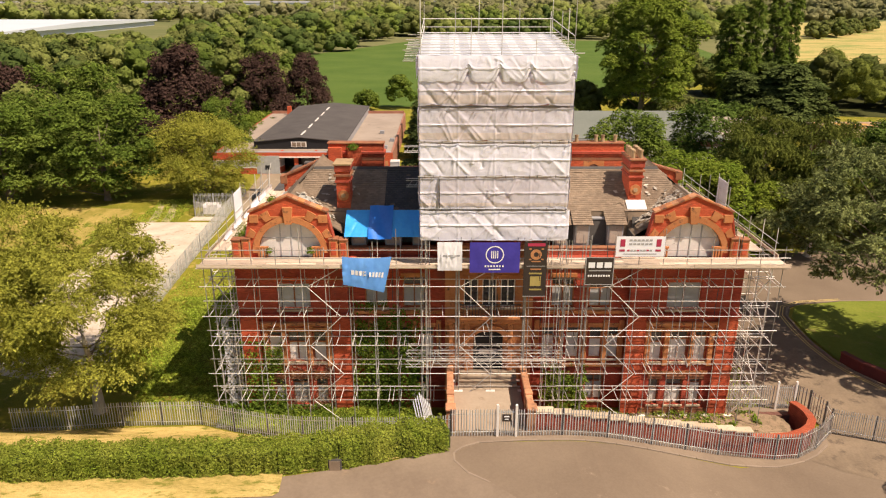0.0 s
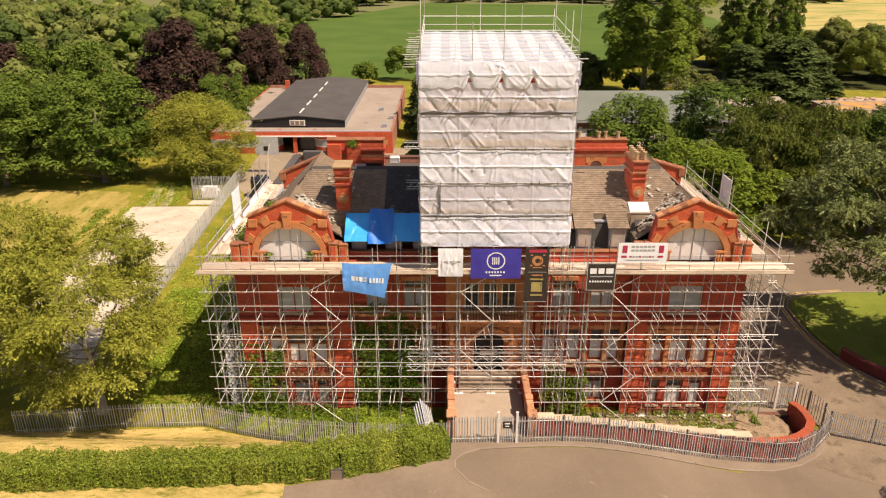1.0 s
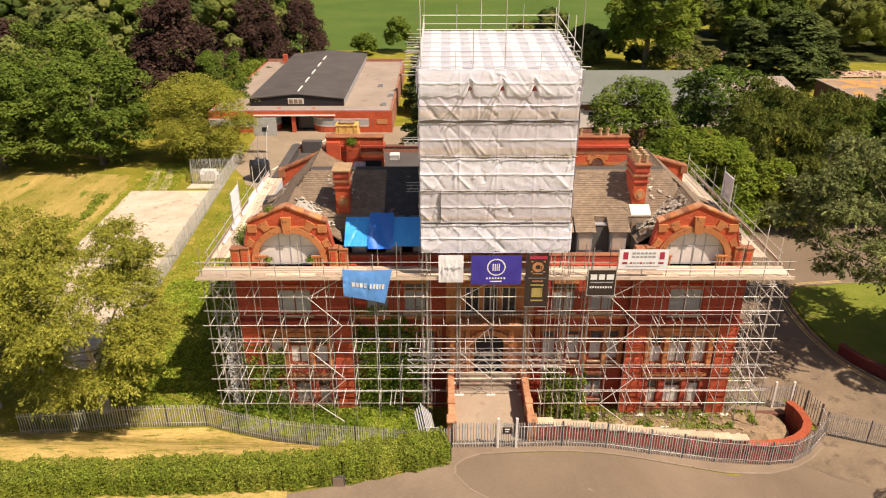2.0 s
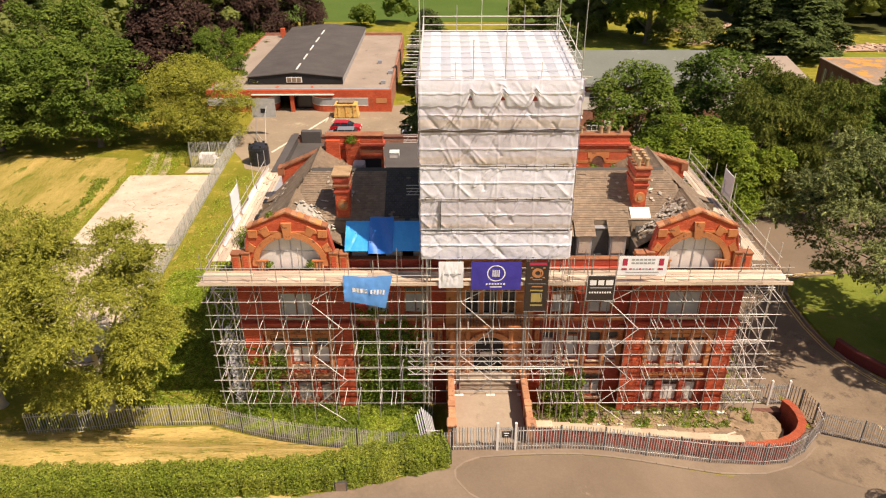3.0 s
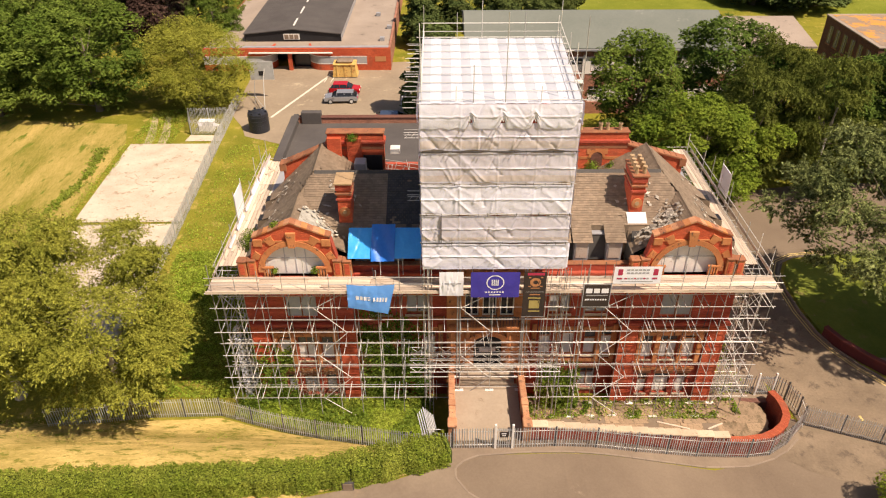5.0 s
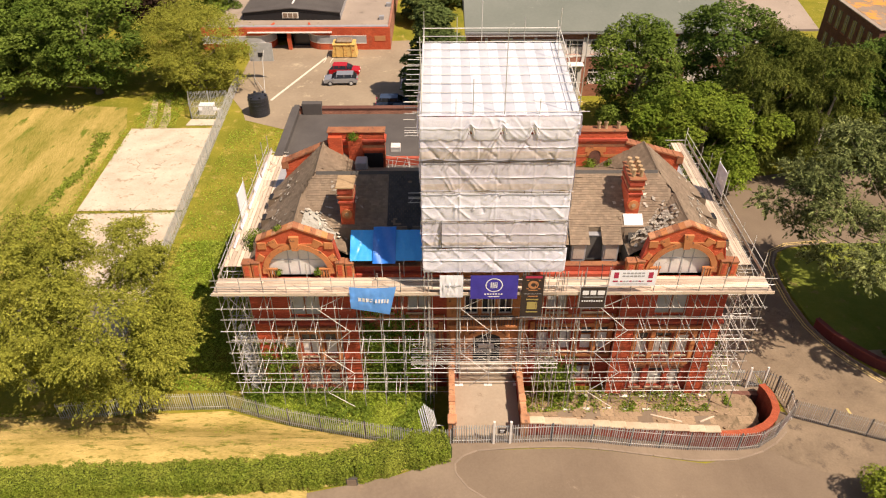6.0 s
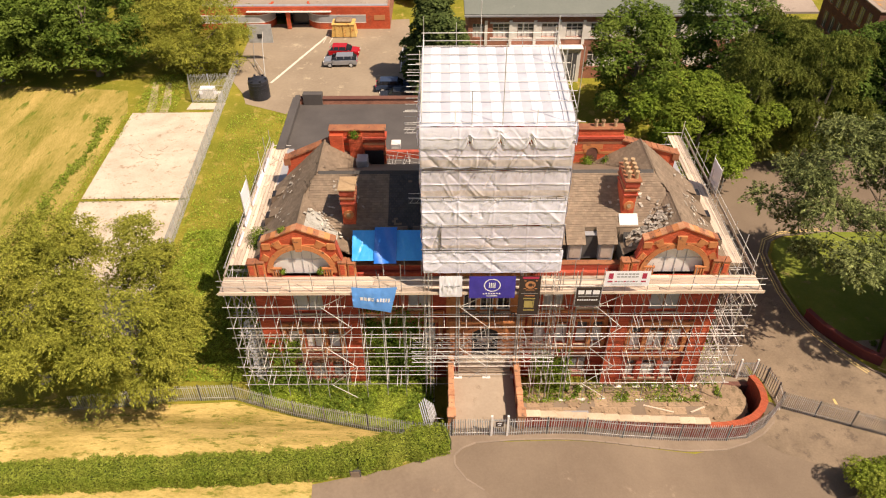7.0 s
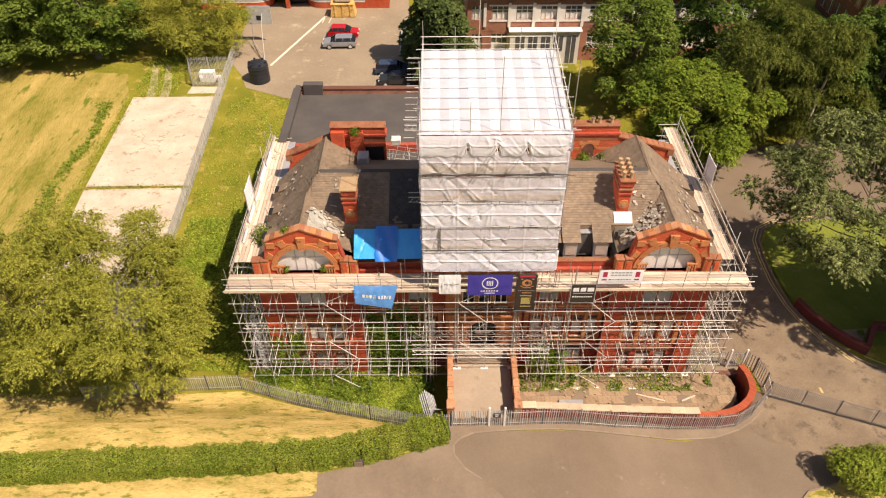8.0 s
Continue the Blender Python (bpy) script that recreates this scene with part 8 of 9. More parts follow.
def make_tree(name, label, height, spread, clear, leaf, leaves, size, seed, shape="round", bark=None, droop=0.0, clump=0.17, reach=None, hang=0.0, up=0.9, bare=0.0, twig=1.0):
    """A tapered trunk with limbs and a crown of leaf clumps, standing at the origin. spread: the crown's half width."""
    rng = np.random.default_rng(seed)
    t = thing(name, (0, 0, 0), label, "tree")
    bm = bmesh.new()
    lean = rng.normal(0, 0.02, 2) * height
    if reach:
        lean = np.array(reach)
    tr = 0.022 * height + 0.05
    trunk_top = height * (0.58 if shape == "loose" else 0.72)
    pts = [(lean[0] * k ** 2, lean[1] * k ** 2, trunk_top * k) for k in (0, 0.04, 0.15, 0.35, 0.6, 0.8, 1.0)]
    limb(bm, pts, [tr * 1.5, tr * 1.1, tr, tr * 0.8, tr * 0.55, tr * 0.35, tr * 0.12], 9)
    centres, radii, limbs = [], [], []
    zc = (clear + height) / 2
    hz = (height - clear) / 2
    n_cl = 70 if shape != "column" else 60
    for i in range(n_cl):
        u = rng.random()
        a = i * 2.39996 + rng.normal(0, 0.25)
        if shape == "round":
            cz = -0.9 + 1.85 * (i + 0.5) / n_cl
            w = math.sqrt(max(0.05, 1 - cz * cz * 0.85))
        elif shape == "cone":
            cz = -0.95 + 1.9 * (i + 0.5) / n_cl
            w = 0.12 + 0.88 * (1 - (cz + 1) / 2) ** 0.8
        elif shape == "column":
            cz = -0.95 + 1.9 * (i + 0.5) / n_cl
            w = math.sqrt(max(0.04, 1 - cz ** 4)) * (0.9 - 0.25 * cz)
        elif shape == "broad":
            cz = -0.95 + 1.9 * (i + 0.5) / n_cl
            w = (0.35 + 0.65 * (1 - ((cz + 1) / 2) ** 2.2)) * (1.0 + 0.15 * math.sin(a * 3 + 1))
            cz += rng.normal(0, 0.09)
        else:
            cz = -0.85 + 1.7 * (i + 0.5) / n_cl
            w = math.sqrt(max(0.05, 1 - (cz * 0.9) ** 2)) * (1.0 + 0.25 * math.sin(a * 2))
        rr = (0.42 + 0.48 * math.sqrt(u)) * w * spread * rng.uniform(0.75, 1.12) * (1 + 0.22 * math.sin(2 * a + seed) + 0.12 * math.sin(5 * a + 2 * seed))
        c = (rr * math.cos(a) + (lean[0] if reach else 0), rr * math.sin(a) + (lean[1] if reach else 0), zc + cz * hz * 0.92)
        if rng.random() < bare:
            continue
        centres.append(c)
        radii.append(clump * 0.9 * (spread + hz) * rng.uniform(0.65, 1.5) * (0.8 if shape == "cone" else 1.0))
        if i % 3 == 0:
            zb = max(clear * 0.7, c[2] - rr * rng.uniform(0.35, 0.8))
            zb = min(zb, trunk_top * (0.5 + 0.45 * rng.random()))
            kb = zb / trunk_top
            b0 = Vector((lean[0] * kb ** 2, lean[1] * kb ** 2, zb))
            e = Vector(c)
            m = b0.lerp(e, 0.5) + Vector((0, 0, -0.06 * rr))
            r0 = tr * (1 - 0.75 * kb) * 0.32
            lb = bmesh.new()
            limb(lb, [b0, m, e], [r0, r0 * 0.6, r0 * 0.15], 5)
            limbs.append(lb)
    part("trunk", bm, bark or BARK, t, smooth=True)
    for lb in limbs:
        part("limb", lb, BARK, t, smooth=True)
    if 0 < hang < 0.2:
        # broad leaves: some on the skins of the clumps, some on twigs that stand out from them
        v = np.concatenate([leaf_quads(rng, centres, radii, leaves * 3 // 5, size * 1.15, up, droop), spray_quads(rng, centres, radii, leaves * 2 // 5, size, hang, 14, twig)])
    elif hang:
        v = spray_quads(rng, centres, radii, leaves, size, hang, 14, twig)
    else:
        v = leaf_quads(rng, centres, radii, leaves, size, up, droop)
    quads_mesh("crown", v, leaf, t)
    return t


def stand(proto, spots):
    """Copies of one tree; a spot is x, y, scale across, scale up, turn."""
    out = []
    for i, (x, y, sx, sz, turn) in enumerate(spots):
        m = Matrix.Translation((x, y, ground_z(x, y) - 0.05)) @ Matrix.Rotation(radians(turn), 4, "Z") @ Matrix.Diagonal((sx, sx, sz, 1))
        if i == 0:
            last = m
        else:
            out.append(copy_thing(proto, m))
    proto.matrix_basis = last
    return [proto] + out


SYC = make_tree("sycamore_tree", "broad deep green sycamore in full summer leaf", 14, 7.0, 1.0, LEAF_GREEN, 26000, 0.21, 1, clump=0.108, hang=0.1, bare=0.08)
CHEST = make_tree("chestnut_tree", "dense dark green horse chestnut behind the building", 14.6, 6.0, 1.2, LEAF_CHESTNUT, 26000, 0.20, 12, clump=0.115, hang=0.1)
ELM = make_tree("young_willow", "open light green young tree at the yard corner", 10.4, 6.2, 0.2, LEAF_BIRCH, 46000, 0.125, 2, "round", clump=0.15, hang=0.12, bare=0.1, twig=1.9)
BEECH = make_tree("copper_beech", "dark purple copper beech tree", 12, 7.5, 0.2, LEAF_PURPLE, 15000, 0.30, 3, "broad", droop=0.8, clump=0.11)
POPLAR = make_tree("poplar_tree", "tall broad green poplar tree beyond the roofs", 26, 10.5, 3.5, LEAF_LIGHT, 26000, 0.42, 4, "round", clump=0.11)
LOMB = make_tree("lombardy_poplar", "narrow upright dark green poplar", 26, 3.6, 1.0, LEAF_GREEN, 8000, 0.44, 5, "column", clump=0.075)
CONIF = make_tree("conifer_tree", "dark green conifer with upswept branch tips", 12, 4.0, 0.3, LEAF_CONIFER, 13000, 0.28, 6, "cone", clump=0.14, hang=0.12)
MAPLE = make_tree("maple_tree", "mid green maple tree near the scaffold", 12.8, 5.6, 1.0, LEAF_GREEN, 28000, 0.165, 7, clump=0.118, hang=0.12, bare=0.04, twig=1.1)
LIME = make_tree("lime_tree", "bright yellow-green lime tree beside the flank scaffold", 11.4, 5.6, 0.8, LEAF_LIME, 32000, 0.155, 13, clump=0.115, hang=0.12, bare=0.1, twig=1.15)
ASH = make_tree("weeping_birch", "feathery olive green tree behind the building", 15, 5.4, 0.8, LEAF_OLIVE, 52000, 0.14, 8, "round", BIRCH_BARK, 0.0, 0.115, hang=0.6, bare=0.28, twig=1.1)
GREYW = make_tree("white_willow", "grey-green willow overhanging the road", 17.0, 8.6, 5.5, LEAF_GREY, 46000, 0.165, 9, "loose", BIRCH_BARK, 0.0, 0.105, reach=(-8.8, 1.2), hang=0.35, bare=0.25)
BIRCH = make_tree("birch_tree", "spreading yellow-green birch on the verge", 12.6, 7.4, 3.4, LEAF_BIRCH, 95000, 0.10, 10, "loose", BIRCH_BARK, 0.0, 0.125, hang=0.4, bare=0.16)

stand(BIRCH, [(-22.8, 41.4, 1.05, 1.0, 20), (-30.4, 41.7, 0.95, 1.1, 130)])
stand(SYC, [(-45.2, 93.5, 1.08, 1.0, 0), (-57.5, 92, 1.05, 0.98, 90), (-52, 104, 1.05, 1.22, 200), (-68, 94, 1.1, 1.0, 130), (-36, 118, 0.6, 0.75, 10)])
stand(ELM, [(-32.3, 95.0, 1.0, 1.0, 0)])
stand(BEECH, [(-44.5, 123, 1.28, 1.5, 0), (-39.5, 157, 1.0, 1.18, 80), (-31, 166, 0.85, 1.12, 150), (-73, 122, 1.1, 1.3, 220)])
# the second poplar stands out of view, for its shade on the lawn
tall = stand(POPLAR, [(42.4, 155, 1.02, 1.02, 0), (41.6, 42.2, 0.56, 0.75, 60)])
for ob in tall[-1:]:
    tagged(ob, "tall green poplar shading the lawn beside the road", "tree")
stand(LOMB, [(74, 178, 0.8, 1.1, 0), (80, 180, 0.8, 1.15, 90), (68, 176, 0.95, 0.95, 190), (86, 184, 0.65, 1.05, 250)])
stand(CONIF, [(-1.3, 90.0, 1.2, 1.05, 0), (0.6, 84.5, 1.05, 0.95, 90), (58.5, 143, 1.6, 1.0, 40), (66, 141, 2.0, 1.12, 200), (73, 145.5, 1.5, 0.85, 300), (-3.6, 120, 0.9, 0.8, 10), (-2.2, 132, 1.0, 0.9, 100)])
stand(MAPLE, [(21.8, 81, 1.0, 1.05, 0)])
stand(LIME, [(25.4, 67.6, 1.08, 1.0, 140)])
stand(CHEST, [(32.2, 82.3, 1.1, 1.0, 60), (46.5, 74.5, 0.9, 0.92, 300), (51.5, 79.5, 1.0, 0.9, 200), (46.0, 84.0, 0.75, 0.62, 120), (55.5, 71.5, 1.0, 1.0, 20)])
stand(ASH, [(31.0, 71.0, 0.80, 0.95, 0), (38.6, 71.5, 0.78, 1.0, 100), (35.6, 77.5, 0.72, 0.98, 30)])
# the second willow is an unseen copy, added to dapple the lawn
stand(GREYW, [(41.2, 48.9, 1.0, 0.95, 0), (53.6, 45.4, 0.95, 0.95, 15)])

# ---- hedge, weeds, ivy and woods ----
def scatter_leaves(name, pts, nrms, size, material, label, category, seed, jitter=0.6):
    rng = np.random.default_rng(seed)
    p, nv = np.asarray(pts, float), np.asarray(nrms, float)
    n = len(p)
    nv = nv + rng.normal(size=(n, 3)) * jitter
    nv /= np.linalg.norm(nv, axis=1)[:, None]
    t = np.cross(nv, rng.normal(size=(n, 3)))
    t /= np.linalg.norm(t, axis=1)[:, None]
    b = np.cross(nv, t)
    s = size * (0.6 + 0.8 * rng.random((n, 1)))
    v = np.stack([p - t * s, p + b * s * 0.65 - nv * s * 0.12, p + t * s, p - b * s * 0.65 - nv * s * 0.12], 1).reshape(-1, 3)
    ob = quads_mesh(name, v, material)
    return tagged(ob, label, category, kind="stuff")


def hedge(line, width, height, per_m, seed):
    rng = np.random.default_rng(seed)
    P, N = [], []
    core = bmesh.new()
    for (xa, ya), (xb, yb) in zip(line, line[1:]):
        L = math.hypot(xb - xa, yb - ya)
        tx, ty = (xb - xa) / L, (yb - ya) / L
        n = int(L * per_m)
        s = rng.random(n) * L
        u = rng.random(n) * (2 * height + width)
        for si, ui in zip(s, u):
            x, y = xa + tx * si, ya + ty * si
            wob = 0.24 * noise.noise((x * 0.9, y * 0.9, 3.0)) + 0.16 * noise.noise((x * 2.5, y * 2.5, 7.0))
            h = height * (1 + 0.5 * wob) + 0.12 * rng.random()
            w = width / 2 * (1 + wob)
            if ui < height:
                o, z, nn = -w, ui / height * h, (-1, 0.35)
            elif ui < height + width:
                o, z, nn = (ui - height) / width * 2 * w - w, h, (0, 1)
            else:
                o, z, nn = w, (ui - height - width) / height * h, (1, 0.35)
            k = 1 - 0.22 * rng.random() ** 2
            o *= k
            P.append((x - ty * o * 1.0, y + tx * o, ground_z(x, y) + z * k))
            N.append((-ty * nn[0], tx * nn[0], nn[1]))
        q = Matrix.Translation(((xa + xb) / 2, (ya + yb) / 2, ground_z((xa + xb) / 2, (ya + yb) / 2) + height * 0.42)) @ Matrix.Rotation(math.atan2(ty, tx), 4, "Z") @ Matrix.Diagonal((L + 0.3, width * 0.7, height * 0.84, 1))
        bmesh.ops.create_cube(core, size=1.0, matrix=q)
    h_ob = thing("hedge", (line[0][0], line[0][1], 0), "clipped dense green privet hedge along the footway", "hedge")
    # solid dark green filling behind the leaves
    part("hedge_wood", core, HEDGE_CORE, h_ob)
    lv = scatter_leaves("foliage", P, N, 0.067, LEAF_HEDGE, "", "", seed + 1)
    lv.parent = h_ob
    lv.matrix_basis = Matrix.Translation(-h_ob.location)


hedge([(0.1, 34.0), (-2.6, 33.25), (-5.6, 32.45), (-8.6, 31.95), (-13, 31.7), (-18, 31.5), (-29, 31.0), (-48, 30.6)], 1.7, 1.35, 2400, 41)


def weeds(name, region, n, size, hmax, material, label, seed, avoid=None):
    """Low rank growth: leaves in uneven tussocks over a region of the ground."""
    rng = np.random.default_rng(seed)
    P, N = [], []
    (x0, x1), (y0, y1) = region
    while len(P) < n:
        x, y = x0 + (x1 - x0) * rng.random(), y0 + (y1 - y0) * rng.random()
        if avoid and avoid(x, y):
            continue
        c = noise.noise((x * 0.55, y * 0.55, seed * 1.7)) * 0.5 + 0.5
        if rng.random() > 0.2 + c:
            continue
        z = ground_z(x, y) + hmax * c * rng.random() ** 0.6
        P.append((x, y, z))
        N.append((rng.normal() * 0.5, -0.3 + rng.normal() * 0.5, 1.0))
    return scatter_leaves(name, P, N, size, material, label, "weeds", seed)


def behind_fence(x, y):
    """True outside the fenced bank on the left of the path."""
    if x > -0.2 or y > 41.1:
        return True
    line = 34.95 + (-2.1 - x) * 0.375 if x > -8.5 else 37.35 + (-8.5 - x) * 0.343
    return y < line + 0.25


weeds("bank_weeds", ((-14.5, -0.9), (35.0, 41.1)), 32000, 0.115, 0.95, LEAF_WEED, "rank green nettles and brambles on the fenced bank", 51, behind_fence)
weeds("bank_brambles", ((-14.5, -0.9), (35.0, 41.1)), 5000, 0.12, 1.2, LEAF_CLIMB, "darker bramble stems among the bank weeds", 57, behind_fence)
weeds("court_weeds", ((5.6, 20.5), (39.3, 41.2)), 1700, 0.095, 0.42, LEAF_CLIMB, "green weeds along the foot of the front", 52, lambda x, y: noise.noise((x * 0.8, y * 1.1, 2.0)) < 0.06)
weeds("court_grass", ((5.6, 20.5), (39.3, 41.2)), 2600, 0.075, 0.16, LEAF_WEED, "thin yellowing grass between the flags", 69)
weeds("verge_grass", ((-21, -14.6), (41.5, 62)), 14000, 0.12, 0.30, LEAF_WEED, "long green grass beside the shaded flank", 53)
weeds("pad_weeds", ((-24.6, -20.5), (44, 60)), 8000, 0.13, 0.5, LEAF_WEED, "rank green weeds beside the pad fence", 54)
weeds("side_weeds", ((18.8, 21.8), (41.6, 58)), 1500, 0.1, 0.4, LEAF_WEED, "patchy green weeds under the flank scaffold", 58)
weeds("verge_tufts", ((-25.3, -14.2), (60, 83)), 7000, 0.10, 0.16, LEAF_WEED, "short green tufts in the mown strip", 59)
weeds("seam_weeds", ((-36.6, -26.3), (64.7, 65.7)), 520, 0.09, 0.14, LEAF_OLIVE, "dry weeds in the joint of the concrete slabs", 60)
weeds("pad_edge_weeds", ((-38.3, -37.0), (47, 83)), 1300, 0.10, 0.2, LEAF_WEED, "dry grass fringe along the slab edge", 65)
weeds("track_weeds", ((-37.8, -32.6), (83.4, 93.5)), 2600, 0.10, 0.22, LEAF_WEED, "rank grass closing over the wheel tracks", 66)
weeds("straw_tufts", ((-34, -1.5), (31.0, 39.4)), 16000, 0.075, 0.10, STRAW, "short dry grass tufts on the verge bank", 67, lambda x, y: y < 31.9 + max(0.0, (x + 12) * 0.16) or y > 34.6 + max(0.0, -2.1 - x) * 0.36)
weeds("verge_greens", ((-34, -1.5), (31.0, 39.4)), 4200, 0.08, 0.12, LEAF_WEED, "greener clover patches on the verge bank", 68, lambda x, y: y < 31.9 + max(0.0, (x + 12) * 0.16) or y > 34.6 + max(0.0, -2.1 - x) * 0.36 or noise.noise((x * 0.35, y * 0.5, 9.0)) < 0.05)
weeds("field_weeds", ((-41.6, -38.4), (56, 82)), 4600, 0.12, 0.4, LEAF_HEDGE, "line of rank weeds in the dry field", 55,
      lambda x, y: abs(x + 39.8 + 0.5 * math.sin(y * 0.4)) > 0.45 + 0.9 * noise.noise((x * 0.5, y * 0.4, 5.0)) + 1.1 * noise.noise((x * 2.7, y * 2.7, 1.0)))


def ivy(name, x0, x1, z0, z1, y, n, size, material, label, seed, depth=0.5):
    rng = np.random.default_rng(seed)
    P, N = [], []
    while len(P) < n:
        x, z = x0 + (x1 - x0) * rng.random(), z0 + (z1 - z0) * rng.random() ** 1.3
        c = noise.noise((x * 0.9, z * 0.7, seed * 2.1)) * 0.5 + 0.5
        rim = 1 - max(abs(2 * (x - x0) / (x1 - x0) - 1), 1.25 * (z - z0) / (z1 - z0) - 0.25)
        rim += 0.45 * noise.noise((x * 1.6, z * 1.4, seed * 3.3))
        if rng.random() > (c * 1.6 - 0.25) * min(1.0, max(0.0, rim * 2.6)):
            continue
        P.append((x, y - depth * rng.random() * (1.2 - (z - z0) / (z1 - z0) * 0.7), z))
        N.append((rng.normal() * 0.4, -0.8, 0.6))
    return scatter_leaves(name, P, N, size, material, label, "climber", seed)


ivy("climbing_ivy", -6.2, -1.0, 0.2, 7.9, MY - 0.02, 8000, 0.10, LEAF_CLIMB, "dense green climber over the front behind the scaffold", 61, 0.75)
ivy("climbing_ivy", -13.0, -10.2, 0.2, 5.6, WY - 0.05, 3600, 0.11, LEAF_CLIMB, "green climber at the corner of the wing", 62)
ivy("buddleia_shrub", 6.2, 9.4, 0.0, 3.7, 41.3, 3000, 0.12, LEAF_CLIMB, "green self-sown shrub at the wall foot", 63, 0.9)
ivy("dead_creeper", -10.5, -6.6, 0.6, 4.3, WY - 0.06, 900, 0.05, mat("dead_stems", (0.24, 0.15, 0.09), (0.36, 0.25, 0.16), rough=0.95), "dry brown creeper stems on the wing front", 64, 0.15)


def tuft(x, y, z, r, n, material, label, seed, size=0.07):
    rng = np.random.default_rng(seed)
    d = rng.normal(size=(n, 3))
    d /= np.linalg.norm(d, axis=1)[:, None]
    d[:, 2] = np.abs(d[:, 2])
    p = np.array((x, y, z)) + d * r * (0.3 + 0.7 * rng.random((n, 1)))
    ob = scatter_leaves("self_sown_shrub", p, d, size, material, label, "shrub", seed)
    return ob


for k, (x, y, z, r, n) in enumerate(((-12.75, 44.7, 11.1, 1.1, 1500), (-12.3, 47.0, 11.1, 0.5, 300), (-6.5, 51.2, 15.6, 0.55, 500), (10.6, 50.8, 13.4, 0.7, 500), (12.0, 50.9, 13.5, 0.5, 300), (-10.3, 41.6, 14.35, 0.4, 250), (-8.1, 41.2, 11.3, 0.35, 220), (-10.6, 41.2, 11.3, 0.3, 200), (12.6, 42.2, 11.7, 0.4, 250), (34.0, 44.8, 0.3, 0.35, 200))):
    tuft(x, y, z, r, n, LEAF_CLIMB, "small green self-sown plant on the old masonry", 300 + k)

corner = thing("corner_shrub", (29.0, 31.3, 0.2), "rounded green shrub on the corner verge", "shrub")
rng_c = np.random.default_rng(77)
cc = [(29.0 + rng_c.normal(0, 1.3), 31.3 + rng_c.normal(0, 1.0), 1.2 + rng_c.random() * 0.9) for _ in range(22)]
q = quads_mesh("crown", leaf_quads(rng_c, cc, [0.8 + 0.4 * rng_c.random() for _ in cc], 9000, 0.12) - np.array((29.0, 31.3, 0.2)), LEAF_HEDGE, corner)
bm = bmesh.new()
for c in cc[::3]:
    limb(bm, [(29.0, 31.3, 0.0), ((29.0 + c[0]) / 2, (31.3 + c[1]) / 2, 0.7), c], [0.06, 0.045, 0.015], 5)
part("stems", bm, BARK, corner)


def dome_shape(level):
    bm = bmesh.new()
    bmesh.ops.create_icosphere(bm, subdivisions=level, radius=1.0)
    v = np.array([tuple(x.co) for x in bm.verts])
    f = np.array([[x.index for x in g.verts] for g in bm.faces])
    bm.free()
    return v, f


DOME_V, DOME_F = dome_shape(2)


def dome_clumps(rng, centres, radii):
    """Uneven leafy masses: one knobbled skin for each clump."""
    V, Fc, k = [], [], 0
    for c, r in zip(centres, radii):
        o = rng.uniform(0, 50, 3)
        kn = np.array([noise.noise(p * 1.9 + o) * 0.5 + noise.noise(p * 4.6 + o) * 0.34 for p in DOME_V])
        V.append(np.asarray(c) + DOME_V * (r * (1 + kn))[:, None] * np.array([1, 1, 0.86]))
        Fc.append(DOME_F + k)
        k += len(DOME_V)
    return np.concatenate(V), np.concatenate(Fc)


def woods(name, outline, spacing, h, quads, leaf, kinds, seed, gap=None):
    """Woodland: domed crowns at uneven spacing inside an outline, one mass for each kind of tree."""
    rng = np.random.default_rng(seed)
    xs, ys = [p[0] for p in outline], [p[1] for p in outline]
    out, skins = [[] for _ in kinds], [[] for _ in kinds]
    def inside(x, y):
        r = False
        for (xa, ya), (xb, yb) in zip(outline, outline[1:] + outline[:1]):
            if (ya > y) != (yb > y) and x < (xb - xa) * (y - ya) / (yb - ya) + xa:
                r = not r
        return r
    y = min(ys)
    while y < max(ys):
        x = min(xs) + rng.random() * spacing
        while x < max(xs):
            px, py = x + rng.normal(0, spacing * 0.22), y + rng.normal(0, spacing * 0.22)
            if inside(px, py) and not (gap and gap(px, py)):
                hh = h * rng.uniform(0.6, 1.35)
                w = spacing * rng.uniform(0.42, 0.68)
                k = 14 if spacing < 15 else (11 if spacing < 22 else 6)
                u = (np.arange(k) + 0.5) / k
                cz = hh * (0.30 + 0.58 * u)
                a = rng.random() * 6.28 + np.arange(k) * 2.4
                rr = w * 0.72 * np.sqrt(np.maximum(0.02, 1 - u ** 1.6)) * rng.uniform(0.75, 1.1, k)
                c = np.stack([px + rr * np.cos(a), py + rr * np.sin(a), cz], 1)
                kind = int(rng.integers(len(kinds)))
                r_c = w * rng.uniform(0.24, 0.44, k)
                out[kind].append(leaf_quads(rng, c, r_c, quads, leaf * 1.15, 0.7, inner=0.8, loose=0.3))
                if h > 4.5:
                    skins[kind].append(dome_clumps(rng, c, r_c * 0.80))
            x += spacing
        y += spacing * 0.9
    for (material, label), v, skin in zip(kinds, out, skins):
        if v:
            tagged(quads_mesh(name, np.concatenate(v), material), label, "woodland", kind="stuff")
        if skin:
            step = np.cumsum([0] + [len(a) for a, b in skin[:-1]])
            ob = raw(name, np.concatenate([a for a, b in skin]), np.concatenate([b + o for (a, b), o in zip(skin, step)]), material, smooth=True)
            tagged(ob, label, "woodland", kind="stuff")


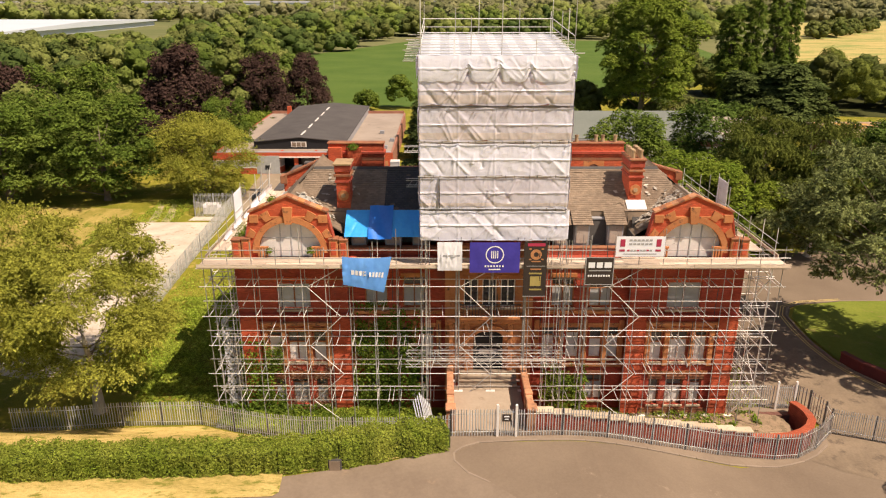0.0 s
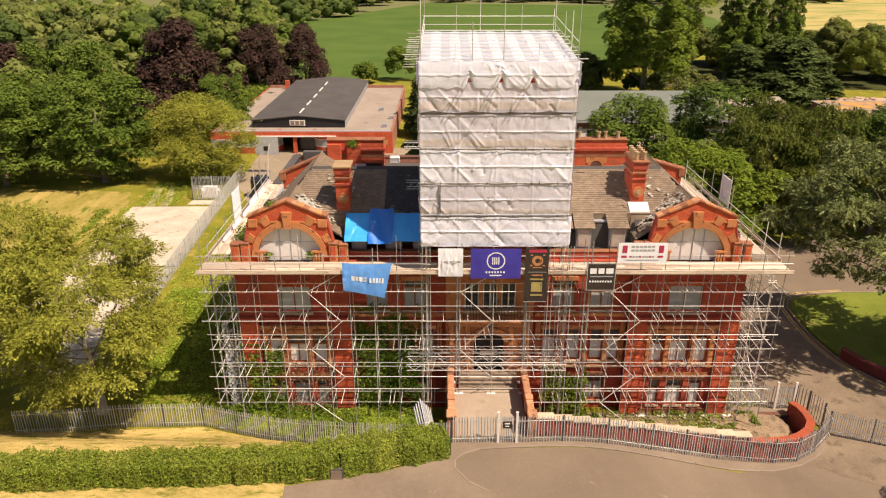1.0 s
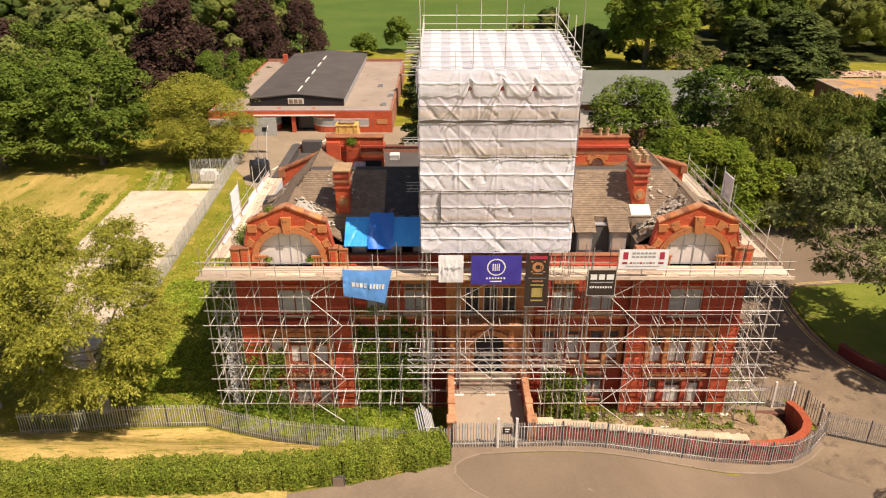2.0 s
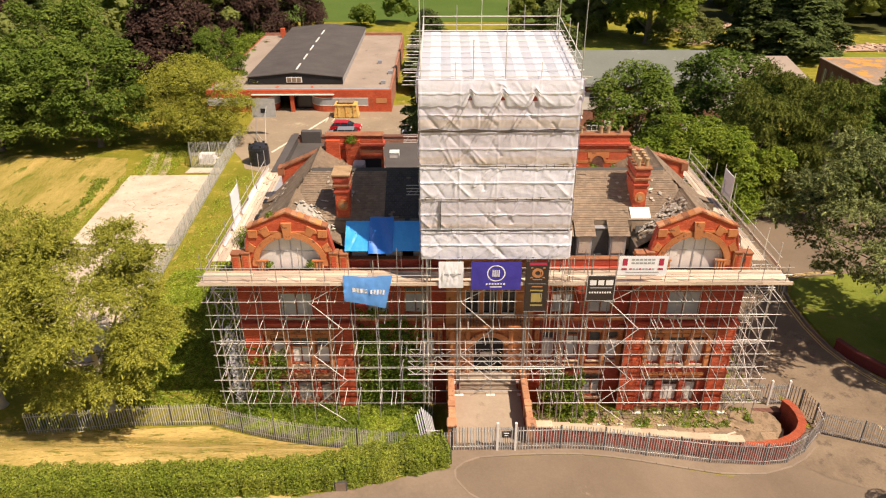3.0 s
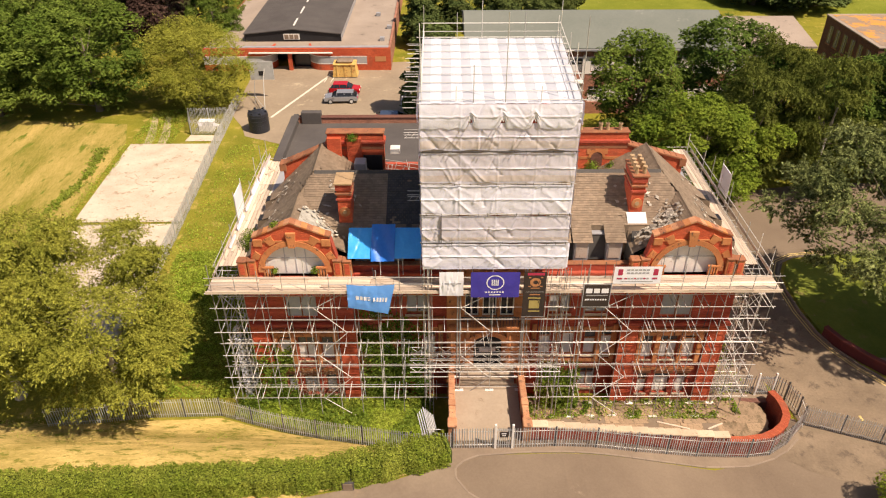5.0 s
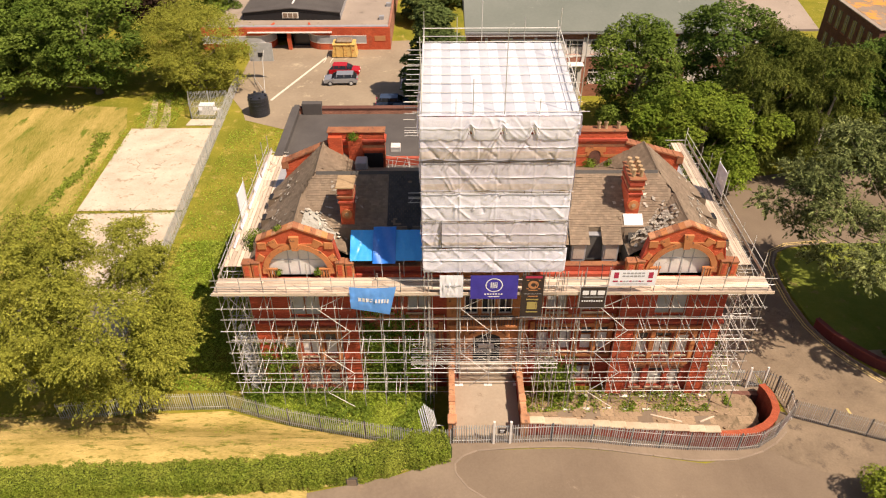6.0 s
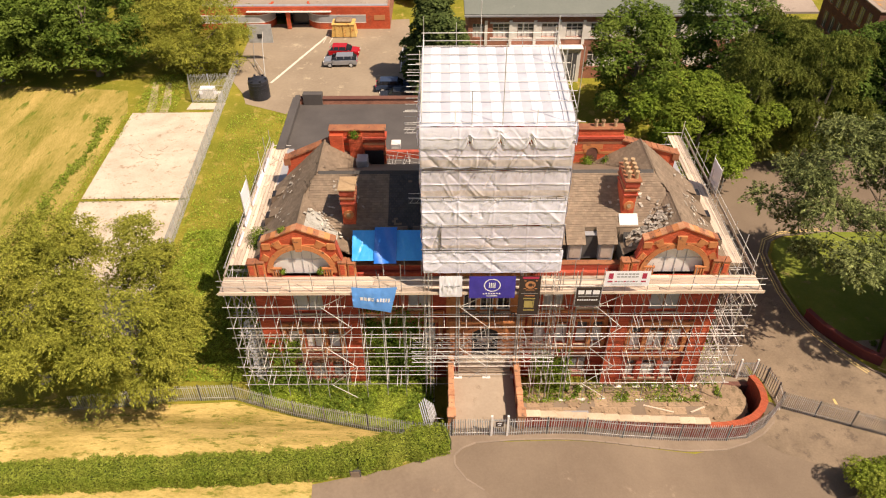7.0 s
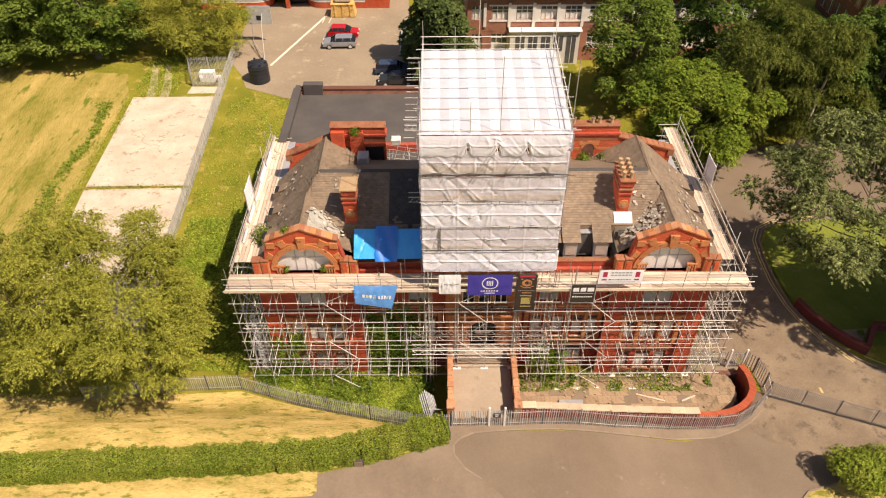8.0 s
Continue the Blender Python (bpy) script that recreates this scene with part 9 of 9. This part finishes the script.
MIXED = [(LEAF_WOOD, "dense mid green summer trees of a mixed wood"), (LEAF_WOOD_GREEN, "bright green trees of a mixed wood"), (LEAF_WOOD_DARK, "dark green trees of a mixed wood"), (LEAF_WOOD_PALE, "pale yellow-green trees of a mixed wood")]
DEEP = [(LEAF_WOOD, "mid green trees of a shady wood"), (LEAF_WOOD_DARK, "dark green trees of a shady wood"), (LEAF_OLIVE, "olive green trees of a shady wood")]
# far belts get paler leaf colours in place of haze
DISTANT = [(LEAF_FAR_HAZE, "distant belt of woodland, haze painted into its colour"), (LEAF_WOOD_PALE, "distant paler trees in the haze-coloured belt")]
RIGHT_WOOD = [(62, 190), (72, 168), (96, 163), (140, 156), (200, 140), (200, 190), (140, 215), (90, 215), (40, 208)]
LEFT = [(-190, 108), (-62, 108), (-50, 128), (-38, 172), (-50, 250), (-150, 262), (-260, 240), (-260, 140)]
woods("left_wood", LEFT, 10.5, 12.5, 520, 0.36, MIXED, 71)
# dark sheets put the shade between the trees into the ground colour
for outline in (LEFT, RIGHT_WOOD):
    drape("forest_floor", outline, 0.06, FLOOR_WOOD, 14.0, "dark forest floor, deepened for the shade under the trees", "ground")
woods("right_wood", RIGHT_WOOD, 10.5, 10.5, 700, 0.34, DEEP, 72)
woods("near_right_wood", [(55, 74), (62, 70), (95, 66), (110, 84), (82, 88), (60, 84)], 8.5, 10.5, 1000, 0.30, DEEP, 73)
woods("poplar_scrub", [(30, 160), (62, 162), (60, 169), (30, 168)], 5.5, 5.5, 420, 0.3, DEEP, 185)
woods("clearing_scrub", [(43, 152), (50, 147), (59, 152), (57, 164), (46, 165)], 5.5, 3.2, 420, 0.26, MIXED, 186)
woods("shade_wood", [(18, 160), (36, 162), (37, 180), (16, 178)], 7.5, 9.5, 620, 0.36, DEEP, 184)
woods("field_wood", [(-30, 480), (160, 455), (200, 520), (120, 640), (-60, 650), (-150, 420), (-64, 330), (-56, 300)], 18, 13, 150, 0.75, MIXED, 74)
woods("field_wood", [(-60, 262), (-100, 268), (-150, 420), (-64, 350)], 14, 12, 220, 0.55, MIXED, 177)
woods("field_wood", [(-110, 268), (-330, 300), (-340, 385), (-150, 395)], 15, 7, 150, 0.6, MIXED, 187)
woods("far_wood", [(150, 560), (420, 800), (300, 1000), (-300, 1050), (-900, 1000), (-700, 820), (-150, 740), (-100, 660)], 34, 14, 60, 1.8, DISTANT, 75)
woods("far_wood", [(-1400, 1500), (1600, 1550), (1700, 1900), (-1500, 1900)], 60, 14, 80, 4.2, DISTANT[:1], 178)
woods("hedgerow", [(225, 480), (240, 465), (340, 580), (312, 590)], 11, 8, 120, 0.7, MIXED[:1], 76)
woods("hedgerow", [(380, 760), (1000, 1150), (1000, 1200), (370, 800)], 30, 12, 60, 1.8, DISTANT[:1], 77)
woods("hedgerow", [(-34, 112), (-38, 112), (-44, 168), (-38, 168)], 4.5, 4, 330, 0.27, [(LEAF_LIGHT, "low green bushes beside the depot")], 78)
woods("field_bush", [(-22, 172), (-6, 172), (-6, 180), (-22, 180)], 6, 7, 800, 0.32, [(LEAF_GREEN, "bushes at the near edge of the crop field")], 79)
woods("depot_weeds", [(-35.6, 112), (-34.0, 112), (-32.4, 148), (-34.6, 148)], 2.2, 3.6, 110, 0.26, [(LEAF_OLIVE, "dry yellowing growth along the depot roof edge")], 182)
woods("screen_trees", [(2, 112), (24, 114), (26, 137), (2, 134)], 8, 6.5, 560, 0.36, [(LEAF_DARK, "dark evergreen trees behind the long roof")], 80)

# ---- far buildings and hills ----
PALE_METAL = mat("pale_metal_roof", (0.50, 0.55, 0.58), (0.56, 0.60, 0.63), 0.02, 0.4, 0.6, bump=0.0)
gh = thing("glasshouse_range", (-300, 520, 0), "long pale glass and metal shed roof", "shed")
part("shed_roof", prism([(430, 4.0), (430, 5.0), (560, 8.0), (690, 5.0), (690, 4.0)], "x", -470, -262), PALE_METAL, gh)
part("shed_wall", box(-468, -264, 432, 688, -0.2, 4.0), PALE_METAL, gh)
for k, (x, y, w, d, h) in enumerate(((-420, 1500, 380, 60, 12), (60, 1600, 260, 60, 12), (-60, 1250, 90, 40, 9), (330, 1750, 180, 60, 12), (-900, 1400, 260, 60, 12), (900, 1700, 260, 60, 12), (-180, 900, 46, 24, 7))):
    s = thing("far_warehouse", (x, y, 0), "distant pale industrial shed", "shed", "far sheds")
    part("shed_wall", box(x - w / 2, x + w / 2, y, y + d, -0.5, h), PALE_METAL, s)
    part("shed_roof", prism([(y - 1, h + 0.01), (y + d / 2, h + 2.5), (y + d + 1, h + 0.01)], "x", x - w / 2 - 1, x + w / 2 + 1), LEAD, s)
for k, (x, y, h) in enumerate(((-92, 640, 26), (-38, 660, 26), (-130, 600, 12), (80, 900, 30))):
    tagged(part("lighting_mast", prism([(x - 0.2, 0), (x + 0.2, 0), (x + 0.12, h), (x - 0.12, h)], "y", y - 0.2, y + 0.2), PALE_STEEL), "slim pale mast above the far trees", "mast")
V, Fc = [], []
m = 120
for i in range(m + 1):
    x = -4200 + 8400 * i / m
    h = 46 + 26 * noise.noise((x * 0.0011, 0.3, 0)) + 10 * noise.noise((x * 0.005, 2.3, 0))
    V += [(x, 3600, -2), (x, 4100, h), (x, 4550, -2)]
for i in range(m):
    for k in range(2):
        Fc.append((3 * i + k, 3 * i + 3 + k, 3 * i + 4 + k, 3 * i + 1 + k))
tagged(raw("far_hills", V, Fc, HAZE_HILL, smooth=True), "low hills on the horizon, haze painted in blue-grey", "hills", kind="structure")
